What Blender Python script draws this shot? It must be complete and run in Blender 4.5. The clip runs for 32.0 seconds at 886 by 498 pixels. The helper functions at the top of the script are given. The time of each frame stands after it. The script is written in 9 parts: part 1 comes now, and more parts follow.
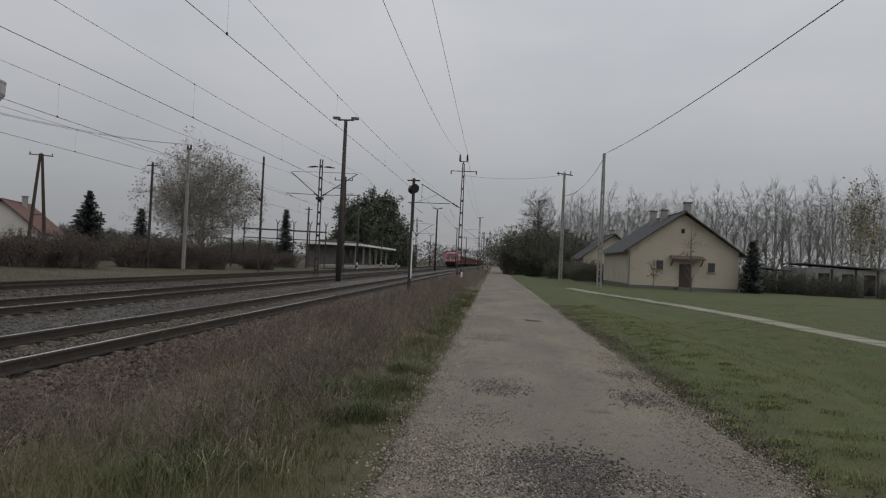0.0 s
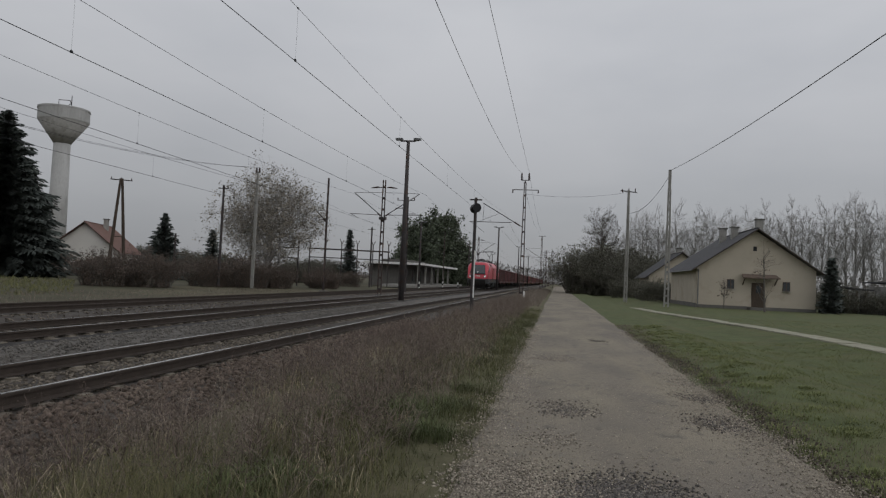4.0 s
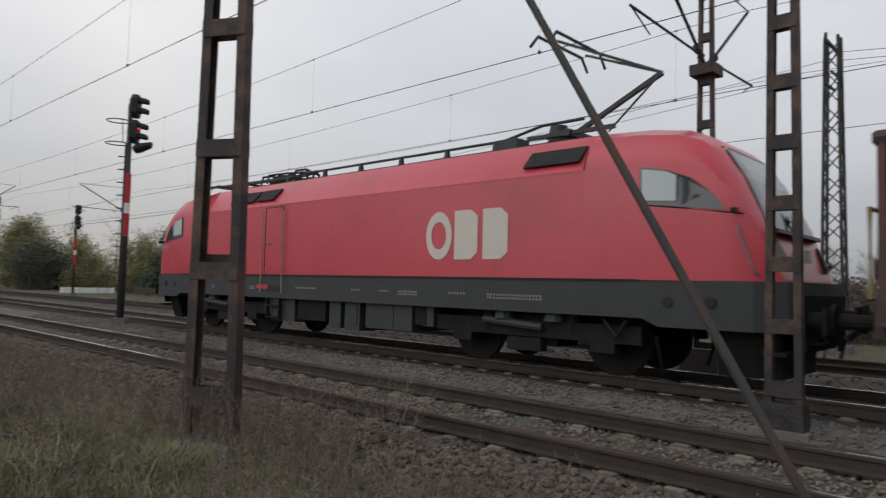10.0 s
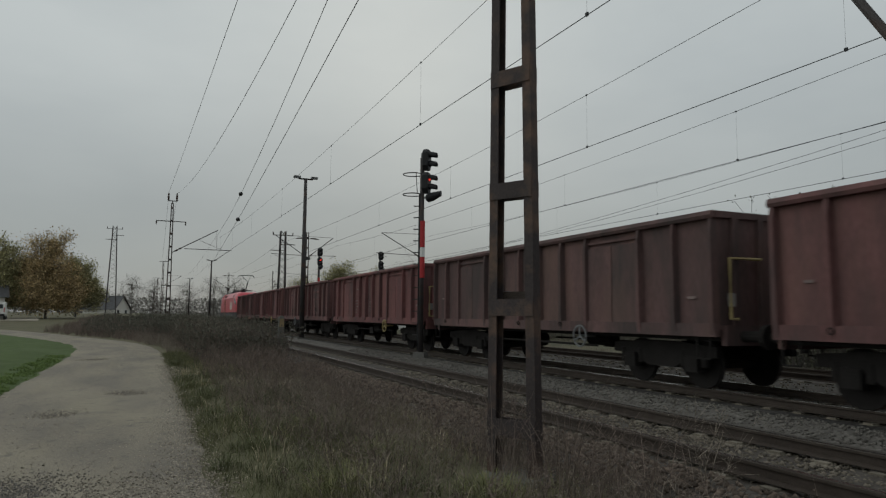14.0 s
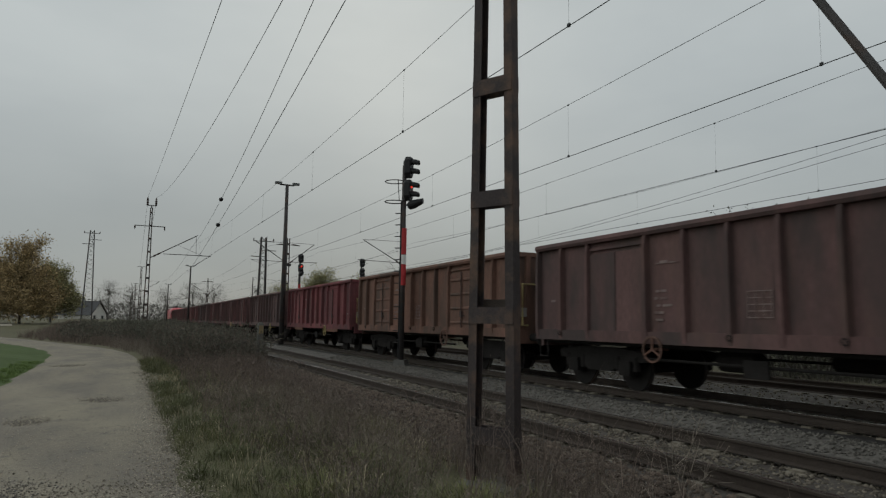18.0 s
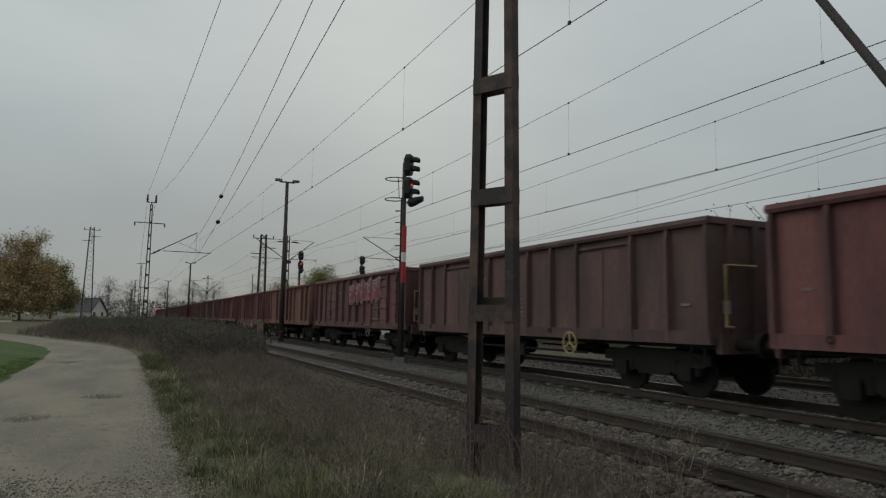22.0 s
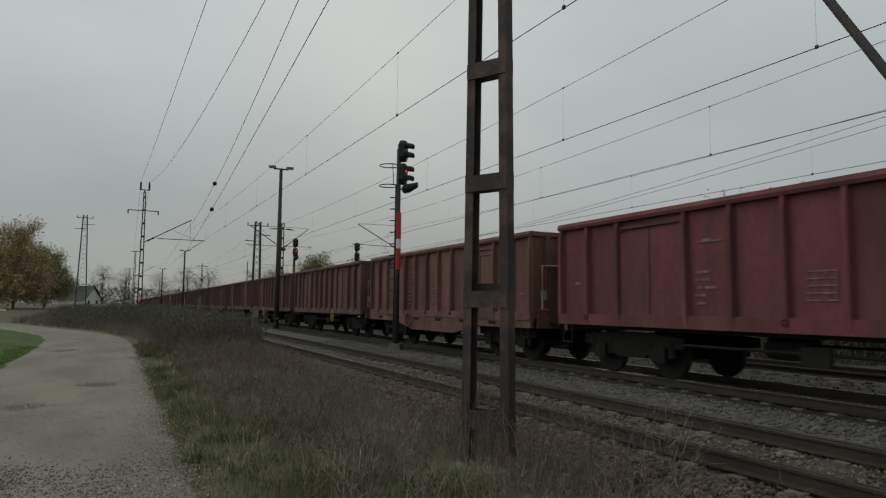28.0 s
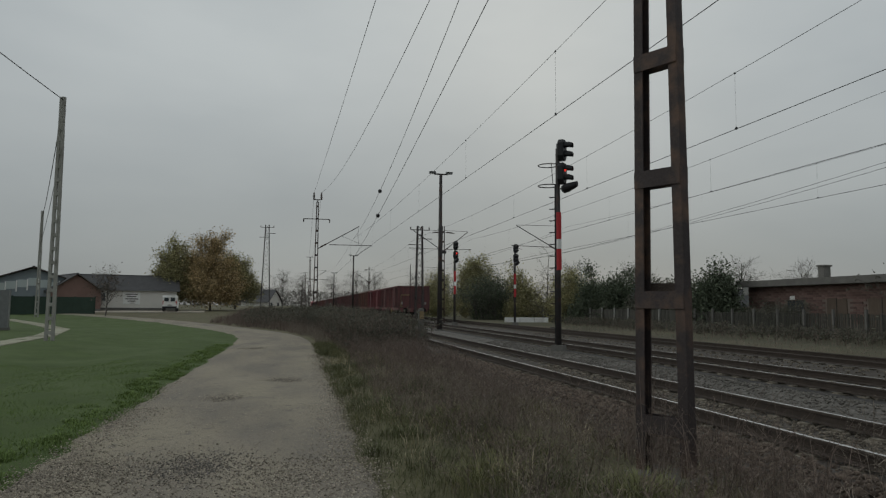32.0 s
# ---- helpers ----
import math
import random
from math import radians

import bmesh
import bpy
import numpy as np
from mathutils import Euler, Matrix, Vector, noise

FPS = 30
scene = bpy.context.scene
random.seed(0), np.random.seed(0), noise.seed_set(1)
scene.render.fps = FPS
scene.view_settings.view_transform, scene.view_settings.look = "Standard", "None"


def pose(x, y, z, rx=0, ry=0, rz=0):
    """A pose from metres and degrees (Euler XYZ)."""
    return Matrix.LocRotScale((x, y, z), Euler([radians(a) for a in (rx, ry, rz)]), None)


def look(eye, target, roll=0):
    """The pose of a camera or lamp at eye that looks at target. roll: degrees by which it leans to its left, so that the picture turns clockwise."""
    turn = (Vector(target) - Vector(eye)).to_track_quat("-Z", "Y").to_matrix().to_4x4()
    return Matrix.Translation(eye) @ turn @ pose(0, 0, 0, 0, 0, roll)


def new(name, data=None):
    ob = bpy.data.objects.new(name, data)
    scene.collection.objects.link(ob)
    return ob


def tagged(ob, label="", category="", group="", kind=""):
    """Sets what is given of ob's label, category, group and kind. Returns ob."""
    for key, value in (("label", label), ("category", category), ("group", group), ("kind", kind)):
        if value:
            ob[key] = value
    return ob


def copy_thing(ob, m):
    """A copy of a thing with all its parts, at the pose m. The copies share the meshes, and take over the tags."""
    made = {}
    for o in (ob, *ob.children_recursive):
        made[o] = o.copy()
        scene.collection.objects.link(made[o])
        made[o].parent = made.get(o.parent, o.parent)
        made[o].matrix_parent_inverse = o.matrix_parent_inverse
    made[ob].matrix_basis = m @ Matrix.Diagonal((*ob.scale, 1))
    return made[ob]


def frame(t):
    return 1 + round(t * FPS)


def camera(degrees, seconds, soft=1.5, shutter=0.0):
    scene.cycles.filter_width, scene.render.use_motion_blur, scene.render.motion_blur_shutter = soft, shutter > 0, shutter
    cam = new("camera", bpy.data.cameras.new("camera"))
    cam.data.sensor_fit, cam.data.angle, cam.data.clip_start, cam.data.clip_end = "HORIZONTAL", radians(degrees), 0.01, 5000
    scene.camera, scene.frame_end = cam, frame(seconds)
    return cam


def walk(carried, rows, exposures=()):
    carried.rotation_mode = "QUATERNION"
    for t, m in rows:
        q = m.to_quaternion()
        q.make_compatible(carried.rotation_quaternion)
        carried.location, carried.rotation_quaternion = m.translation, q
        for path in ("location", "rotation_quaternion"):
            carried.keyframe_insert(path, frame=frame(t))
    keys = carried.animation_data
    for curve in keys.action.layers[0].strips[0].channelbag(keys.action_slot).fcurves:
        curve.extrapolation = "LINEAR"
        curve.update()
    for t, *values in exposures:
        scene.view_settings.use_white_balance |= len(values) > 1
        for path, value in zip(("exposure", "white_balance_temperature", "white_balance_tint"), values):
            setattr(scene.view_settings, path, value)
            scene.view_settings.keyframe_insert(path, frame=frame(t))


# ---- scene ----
# x to the east, y to the north along the track, z up from the road
EYE_Z, ARM = 1.65, 0.4          # the camera is held at arm's length and swings round
# seconds, yaw, pitch, lean
PATH = [(0, 4.38, 1.08, 2.62), (0.5, 4.8, 1.06, 2.4), (1, 5.03, 1.57, 2.16), (1.5, 4.93, 1.98, 2.28), (2, 5.53, 2.42, 2.22),
        (2.5, 6.4, 2.51, 2.22), (3, 7.67, 1.86, 2.4), (3.5, 8.89, 2.1, 2.57), (5.5, 11.31, 3.02, 2.68), (6, 13.11, 2.56, 3.04),
        (6.5, 18.0, -0.35, 2.47), (7, 23.12, -0.53, 2.23), (7.5, 24.78, 0.41, 3.29), (8, 33.59, 3.39, 2.96), (8.2, 39.82, 4.45, 2.69),
        (8.4, 48.29, 5.26, 2.29), (8.6, 59.75, 4.92, 0.46), (8.8, 72.9, 2.89, -1.4), (9, 85.6, 2.0, -0.08), (9.2, 96.67, 1.25, -0.55),
        (9.4, 106.82, 1.83, -0.9), (9.6, 115.66, 2.46, 0.06), (9.8, 124.8, 2.89, 0.42), (10, 133.2, 3.08, 1.42), (10.5, 146.11, 2.65, 0.53),
        (10.6, 147.85, 3.01, -0.61), (11, 151.76, 4.41, -0.86), (11.5, 154.79, 4.81, 0.95), (12, 156.07, 5.53, 1.35), (12.5, 156.4, 5.06, 1.25),
        (13, 156.13, 5.15, 0.77), (13.5, 156.49, 5.37, 0.12), (14, 156.35, 5.62, 0.45), (14.5, 155.69, 5.76, 0.16), (16.5, 155.1, 5.94, 0.46),
        (17, 155.1, 5.84, 0.39), (17.5, 154.61, 6.3, 0.53), (18, 154.8, 6.28, 0.79), (18.5, 155.06, 6.49, 0.54), (19, 154.94, 6.27, 0.55),
        (19.5, 154.91, 6.33, 0.92), (20, 154.59, 6.19, 1.14), (20.5, 154.63, 6.37, 0.85), (21, 154.79, 6.19, 0.86), (21.5, 154.74, 6.14, 0.81),
        (22, 154.79, 6.08, 0.94), (22.5, 154.79, 6.14, 0.58), (23, 154.96, 5.75, 0.75), (23.5, 154.98, 5.68, 0.7), (24, 155.11, 5.82, 0.7),
        (24.5, 154.65, 5.87, 0.99), (25, 154.81, 6.07, 0.83), (25.5, 154.68, 6.1, 0.62), (27.5, 154.3, 5.19, 0.8), (28, 154.34, 4.93, 0.63),
        (28.5, 154.47, 5.42, 0.39), (29, 153.95, 5.33, 0.22), (29.5, 154.49, 5.12, 0.33), (30, 154.73, 5.06, 0.44), (30.5, 157.89, 5.07, 0.26),
        (31, 161.91, 4.64, 0.26), (31.5, 165.18, 4.99, 0.3), (32, 167.73, 4.9, 0.49)]


def held(yaw, pitch, lean):
    a = radians(yaw)
    return pose(-ARM * math.sin(a), ARM * math.cos(a), EYE_Z, 90 + pitch, 0, yaw) @ pose(0, 0, 0, 0, 0, lean)


cam = camera(66.64, 32.0, soft=1.25, shutter=0.12)
walk(cam, [(t, held(*r)) for t, *r in PATH], exposures=[(0, 0.09, 6350, 12), (3.5, 0.07, 6340, 12), (5.5, -0.02, 6330, 12), (6, -0.02, 6330, 12), (6.5, 0.10, 6310, 12), (7, 0.27, 6300, 12), (8, 0.12, 6300, 12), (9, 0.46, 6320, 12), (9.4, 0.86, 6320, 12), (10, 0.48, 6320, 11), (11, 0.16, 6330, 8), (12, -0.06, 6330, 5), (14, -0.05, 6330, 3), (27, -0.07, 6330, 3), (28, -0.03, 6330, 3), (29, -0.04, 6330, 3), (30, -0.12, 6320, 4), (32, -0.14, 6320, 4)])

# ---- world: closed grey cloud, with a very soft sun behind it ----
world = bpy.data.worlds.new("overcast")
scene.world = world
world.use_nodes = True
wn, wl = world.node_tree.nodes, world.node_tree.links
wn.clear()
w_out = wn.new("ShaderNodeOutputWorld")
w_bg = wn.new("ShaderNodeBackground")
w_sky = wn.new("ShaderNodeTexSky")
w_sky.sky_type = "NISHITA"
w_sky.sun_disc = False
w_sky.sun_elevation, w_sky.sun_rotation = radians(24), radians(200)
w_co = wn.new("ShaderNodeTexCoord")
w_map = wn.new("ShaderNodeMapping")
w_map.inputs["Scale"].default_value = (1, 1, 2.6)
w_noise = wn.new("ShaderNodeTexNoise")
w_noise.inputs["Scale"].default_value = 1.7
w_noise.inputs["Detail"].default_value = 5
w_noise.inputs["Roughness"].default_value = 0.5
w_ramp = wn.new("ShaderNodeValToRGB")
w_ramp.color_ramp.elements[0].position, w_ramp.color_ramp.elements[0].color = 0.34, (0.332, 0.341, 0.350, 1)
w_ramp.color_ramp.elements[1].position, w_ramp.color_ramp.elements[1].color = 0.67, (0.412, 0.416, 0.418, 1)
w_mix = wn.new("ShaderNodeMixRGB")
w_mix.inputs[0].default_value = 0.004
wl.new(w_co.outputs["Generated"], w_map.inputs["Vector"])
wl.new(w_map.outputs["Vector"], w_noise.inputs["Vector"])
wl.new(w_noise.outputs["Fac"], w_ramp.inputs["Fac"])
wl.new(w_ramp.outputs["Color"], w_mix.inputs[1])
wl.new(w_sky.outputs["Color"], w_mix.inputs[2])
# thicker, greyer cloud towards the horizon
w_sep = wn.new("ShaderNodeSeparateXYZ")
w_low = wn.new("ShaderNodeMapRange")
w_low.interpolation_type = "SMOOTHSTEP"
w_low.inputs["From Min"].default_value, w_low.inputs["From Max"].default_value = -0.05, 0.42
w_low.inputs["To Min"].default_value, w_low.inputs["To Max"].default_value = 0.565, 1.0
w_mul = wn.new("ShaderNodeMixRGB")
w_mul.blend_type = "MULTIPLY"
w_mul.inputs[0].default_value = 1.0
wl.new(w_co.outputs["Generated"], w_sep.inputs[0])
wl.new(w_sep.outputs["Z"], w_low.inputs["Value"])
wl.new(w_mix.outputs["Color"], w_mul.inputs[1])
wl.new(w_low.outputs["Result"], w_mul.inputs[2])
wl.new(w_mul.outputs["Color"], w_bg.inputs["Color"])
wl.new(w_bg.outputs["Background"], w_out.inputs["Surface"])
w_bg.inputs["Strength"].default_value = 1.3
sun = new("sun", bpy.data.lights.new("sun", "SUN"))
sun.data.energy, sun.data.angle, sun.data.color = 0.6, radians(70), (1.0, 0.97, 0.92)
sun.matrix_basis = look((0, 0, 38), (-52, 24, 0))

# ---- materials ----
def mat(name, col, rough=0.8, metal=0.0, var=0.25, scale=3.0, fine=40.0, bump=0.15, dirt=None, dirt_amt=0.0, dirt_scale=0.8, island=0.0, rand=0.0, spec=0.3, stretch=(1, 1, 1), rust=None):
    """A painted or raw surface: base colour with variation at two scales, dirt in patches, fine relief."""
    m = bpy.data.materials.new(name)
    m.use_nodes = True
    n, l = m.node_tree.nodes, m.node_tree.links
    b = n["Principled BSDF"]
    b.inputs["Roughness"].default_value, b.inputs["Metallic"].default_value = rough, metal
    b.inputs["Specular IOR Level"].default_value = spec
    co = n.new("ShaderNodeTexCoord")
    mp = n.new("ShaderNodeMapping")
    mp.inputs["Scale"].default_value = stretch
    l.new(co.outputs["Object"], mp.inputs["Vector"])
    if rust:
        # every wagon part has its own run of stains
        oi, cb = n.new("ShaderNodeObjectInfo"), n.new("ShaderNodeVectorMath")
        cb.operation = "SCALE"
        cb.inputs[0].default_value = (17.0, 29.0, 11.0)
        l.new(oi.outputs["Random"], cb.inputs["Scale"])
        l.new(cb.outputs["Vector"], mp.inputs["Location"])
    big, small = n.new("ShaderNodeTexNoise"), n.new("ShaderNodeTexNoise")
    for t, sc in ((big, scale), (small, fine)):
        t.inputs["Scale"].default_value, t.inputs["Detail"].default_value = sc, 5
        l.new(mp.outputs["Vector"], t.inputs["Vector"])
    add = n.new("ShaderNodeMath")
    add.operation = "ADD"
    l.new(big.outputs["Fac"], add.inputs[0])
    l.new(small.outputs["Fac"], add.inputs[1])
    mr = n.new("ShaderNodeMapRange")
    mr.inputs["From Min"].default_value, mr.inputs["From Max"].default_value = 0.6, 1.4
    mr.inputs["To Min"].default_value, mr.inputs["To Max"].default_value = 1 - var, 1 + var
    l.new(add.outputs[0], mr.inputs["Value"])
    val = mr.outputs["Result"]
    for amt, src in ((island, "geo"), (rand, "obj")):
        if amt:
            g = n.new("ShaderNodeNewGeometry" if src == "geo" else "ShaderNodeObjectInfo")
            r2 = n.new("ShaderNodeMapRange")
            r2.inputs["To Min"].default_value, r2.inputs["To Max"].default_value = 1 - amt, 1 + amt
            l.new(g.outputs["Random Per Island" if src == "geo" else "Random"], r2.inputs["Value"])
            mu = n.new("ShaderNodeMath")
            mu.operation = "MULTIPLY"
            l.new(val, mu.inputs[0])
            l.new(r2.outputs["Result"], mu.inputs[1])
            val = mu.outputs[0]
    hsv = n.new("ShaderNodeHueSaturation")
    hsv.inputs["Color"].default_value = (*col, 1)
    l.new(val, hsv.inputs["Value"])
    out = hsv.outputs["Color"]
    if dirt:
        dn = n.new("ShaderNodeTexNoise")
        dn.inputs["Scale"].default_value, dn.inputs["Detail"].default_value, dn.inputs["Roughness"].default_value = dirt_scale, 7, 0.65
        l.new(mp.outputs["Vector"], dn.inputs["Vector"])
        dr = n.new("ShaderNodeMapRange")
        dr.inputs["From Min"].default_value, dr.inputs["From Max"].default_value = 0.62 - 0.3 * dirt_amt, 0.78 - 0.2 * dirt_amt
        l.new(dn.outputs["Fac"], dr.inputs["Value"])
        mx = n.new("ShaderNodeMixRGB")
        mx.inputs[2].default_value = (*dirt, 1)
        l.new(dr.outputs["Result"], mx.inputs[0])
        l.new(out, mx.inputs[1])
        out = mx.outputs["Color"]
    if rust:
        rn, rr = n.new("ShaderNodeTexNoise"), n.new("ShaderNodeMapRange")
        rn.inputs["Scale"].default_value, rn.inputs["Detail"].default_value, rn.inputs["Roughness"].default_value = 0.62, 8, 0.7
        l.new(mp.outputs["Vector"], rn.inputs["Vector"])
        rr.inputs["From Min"].default_value, rr.inputs["From Max"].default_value, rr.inputs["To Max"].default_value = 0.53, 0.72, 0.75
        l.new(rn.outputs["Fac"], rr.inputs["Value"])
        rx = n.new("ShaderNodeMixRGB")
        rx.inputs[2].default_value = (*rust, 1)
        l.new(rr.outputs["Result"], rx.inputs[0])
        l.new(out, rx.inputs[1])
        out = rx.outputs["Color"]
    l.new(out, b.inputs["Base Color"])
    if bump:
        bp = n.new("ShaderNodeBump")
        bp.inputs["Strength"].default_value, bp.inputs["Distance"].default_value = bump, 0.02
        l.new(add.outputs[0], bp.inputs["Height"])
        l.new(bp.outputs["Normal"], b.inputs["Normal"])
    return m


def lane(name):
    """Worn asphalt: grit, broad pale and dark areas, and pebbles that show through in patches."""
    m = bpy.data.materials.new(name)
    m.use_nodes = True
    n, l = m.node_tree.nodes, m.node_tree.links
    b = n["Principled BSDF"]
    b.inputs["Roughness"].default_value, b.inputs["Specular IOR Level"].default_value = 0.93, 0.25
    co = n.new("ShaderNodeTexCoord")

    def field(scale, detail, stretch):
        mp, t = n.new("ShaderNodeMapping"), n.new("ShaderNodeTexNoise")
        mp.inputs["Scale"].default_value = stretch
        t.inputs["Scale"].default_value, t.inputs["Detail"].default_value = scale, detail
        l.new(co.outputs["Object"], mp.inputs["Vector"])
        l.new(mp.outputs["Vector"], t.inputs["Vector"])
        return t.outputs["Fac"]

    def ranged(src, a, c, lo=0.0, hi=1.0):
        r = n.new("ShaderNodeMapRange")
        for k, v in (("From Min", a), ("From Max", c), ("To Min", lo), ("To Max", hi)):
            r.inputs[k].default_value = v
        l.new(src, r.inputs["Value"])
        return r.outputs["Result"]

    def mixed(fac, c1, c2, kind="MIX"):
        x = n.new("ShaderNodeMixRGB")
        x.blend_type = kind
        for i, c in ((1, c1), (2, c2)):
            if isinstance(c, tuple):
                x.inputs[i].default_value = (*c, 1)
            else:
                l.new(c, x.inputs[i])
        if isinstance(fac, float):
            x.inputs[0].default_value = fac
        else:
            l.new(fac, x.inputs[0])
        return x.outputs["Color"]

    broad, worn, grit = field(0.55, 2, (1.3, 0.5, 1)), field(0.8, 4, (1, 0.6, 1)), field(110, 3, (1, 1, 1))
    vo = n.new("ShaderNodeTexVoronoi")
    vo.inputs["Scale"].default_value = 48
    l.new(co.outputs["Object"], vo.inputs["Vector"])
    out = mixed(ranged(broad, 0.35, 0.65), (0.184, 0.163, 0.136), (0.264, 0.234, 0.178))
    out = mixed(ranged(field(1.7, 3, (1, 0.8, 1)), 0.56, 0.74, 0.0, 0.5), out, (0.125, 0.114, 0.106))
    out = mixed(ranged(field(0.9, 4, (1.6, 0.12, 1)), 0.55, 0.72, 0.0, 0.5), out, (0.262, 0.228, 0.165))
    out = mixed(ranged(field(5.5, 5, (1, 0.7, 1)), 0.60, 0.70, 0.0, 0.6), out, (0.095, 0.086, 0.080))
    out = mixed(ranged(field(17, 3, (1, 1, 1)), 0.62, 0.74, 0.0, 0.6), out, (0.085, 0.078, 0.072))
    peb = n.new("ShaderNodeMath")
    peb.operation = "MULTIPLY"
    l.new(ranged(vo.outputs["Distance"], 0.42, 0.20), peb.inputs[0])
    l.new(ranged(worn, 0.46, 0.62, 0.08, 0.85), peb.inputs[1])
    out = mixed(peb.outputs[0], out, (0.325, 0.288, 0.235))
    g = n.new("ShaderNodeHueSaturation")
    l.new(ranged(grit, 0.3, 0.7, 0.62, 1.38), g.inputs["Value"])
    l.new(out, g.inputs["Color"])
    l.new(g.outputs["Color"], b.inputs["Base Color"])
    bp = n.new("ShaderNodeBump")
    bp.inputs["Strength"].default_value, bp.inputs["Distance"].default_value = 0.35, 0.006
    l.new(peb.outputs[0], bp.inputs["Height"])
    l.new(bp.outputs["Normal"], b.inputs["Normal"])
    return m


def lit(name, col, strength):
    m = bpy.data.materials.new(name)
    m.use_nodes = True
    b = m.node_tree.nodes["Principled BSDF"]
    b.inputs["Base Color"].default_value = (*col, 1)
    b.inputs["Emission Color"].default_value = (*col, 1)
    b.inputs["Emission Strength"].default_value = strength
    return m


def glassy(name, col, rough=0.06):
    m = bpy.data.materials.new(name)
    m.use_nodes = True
    b = m.node_tree.nodes["Principled BSDF"]
    b.inputs["Base Color"].default_value = (*col, 1)
    b.inputs["Roughness"].default_value = rough
    b.inputs["Specular IOR Level"].default_value = 0.8
    return m


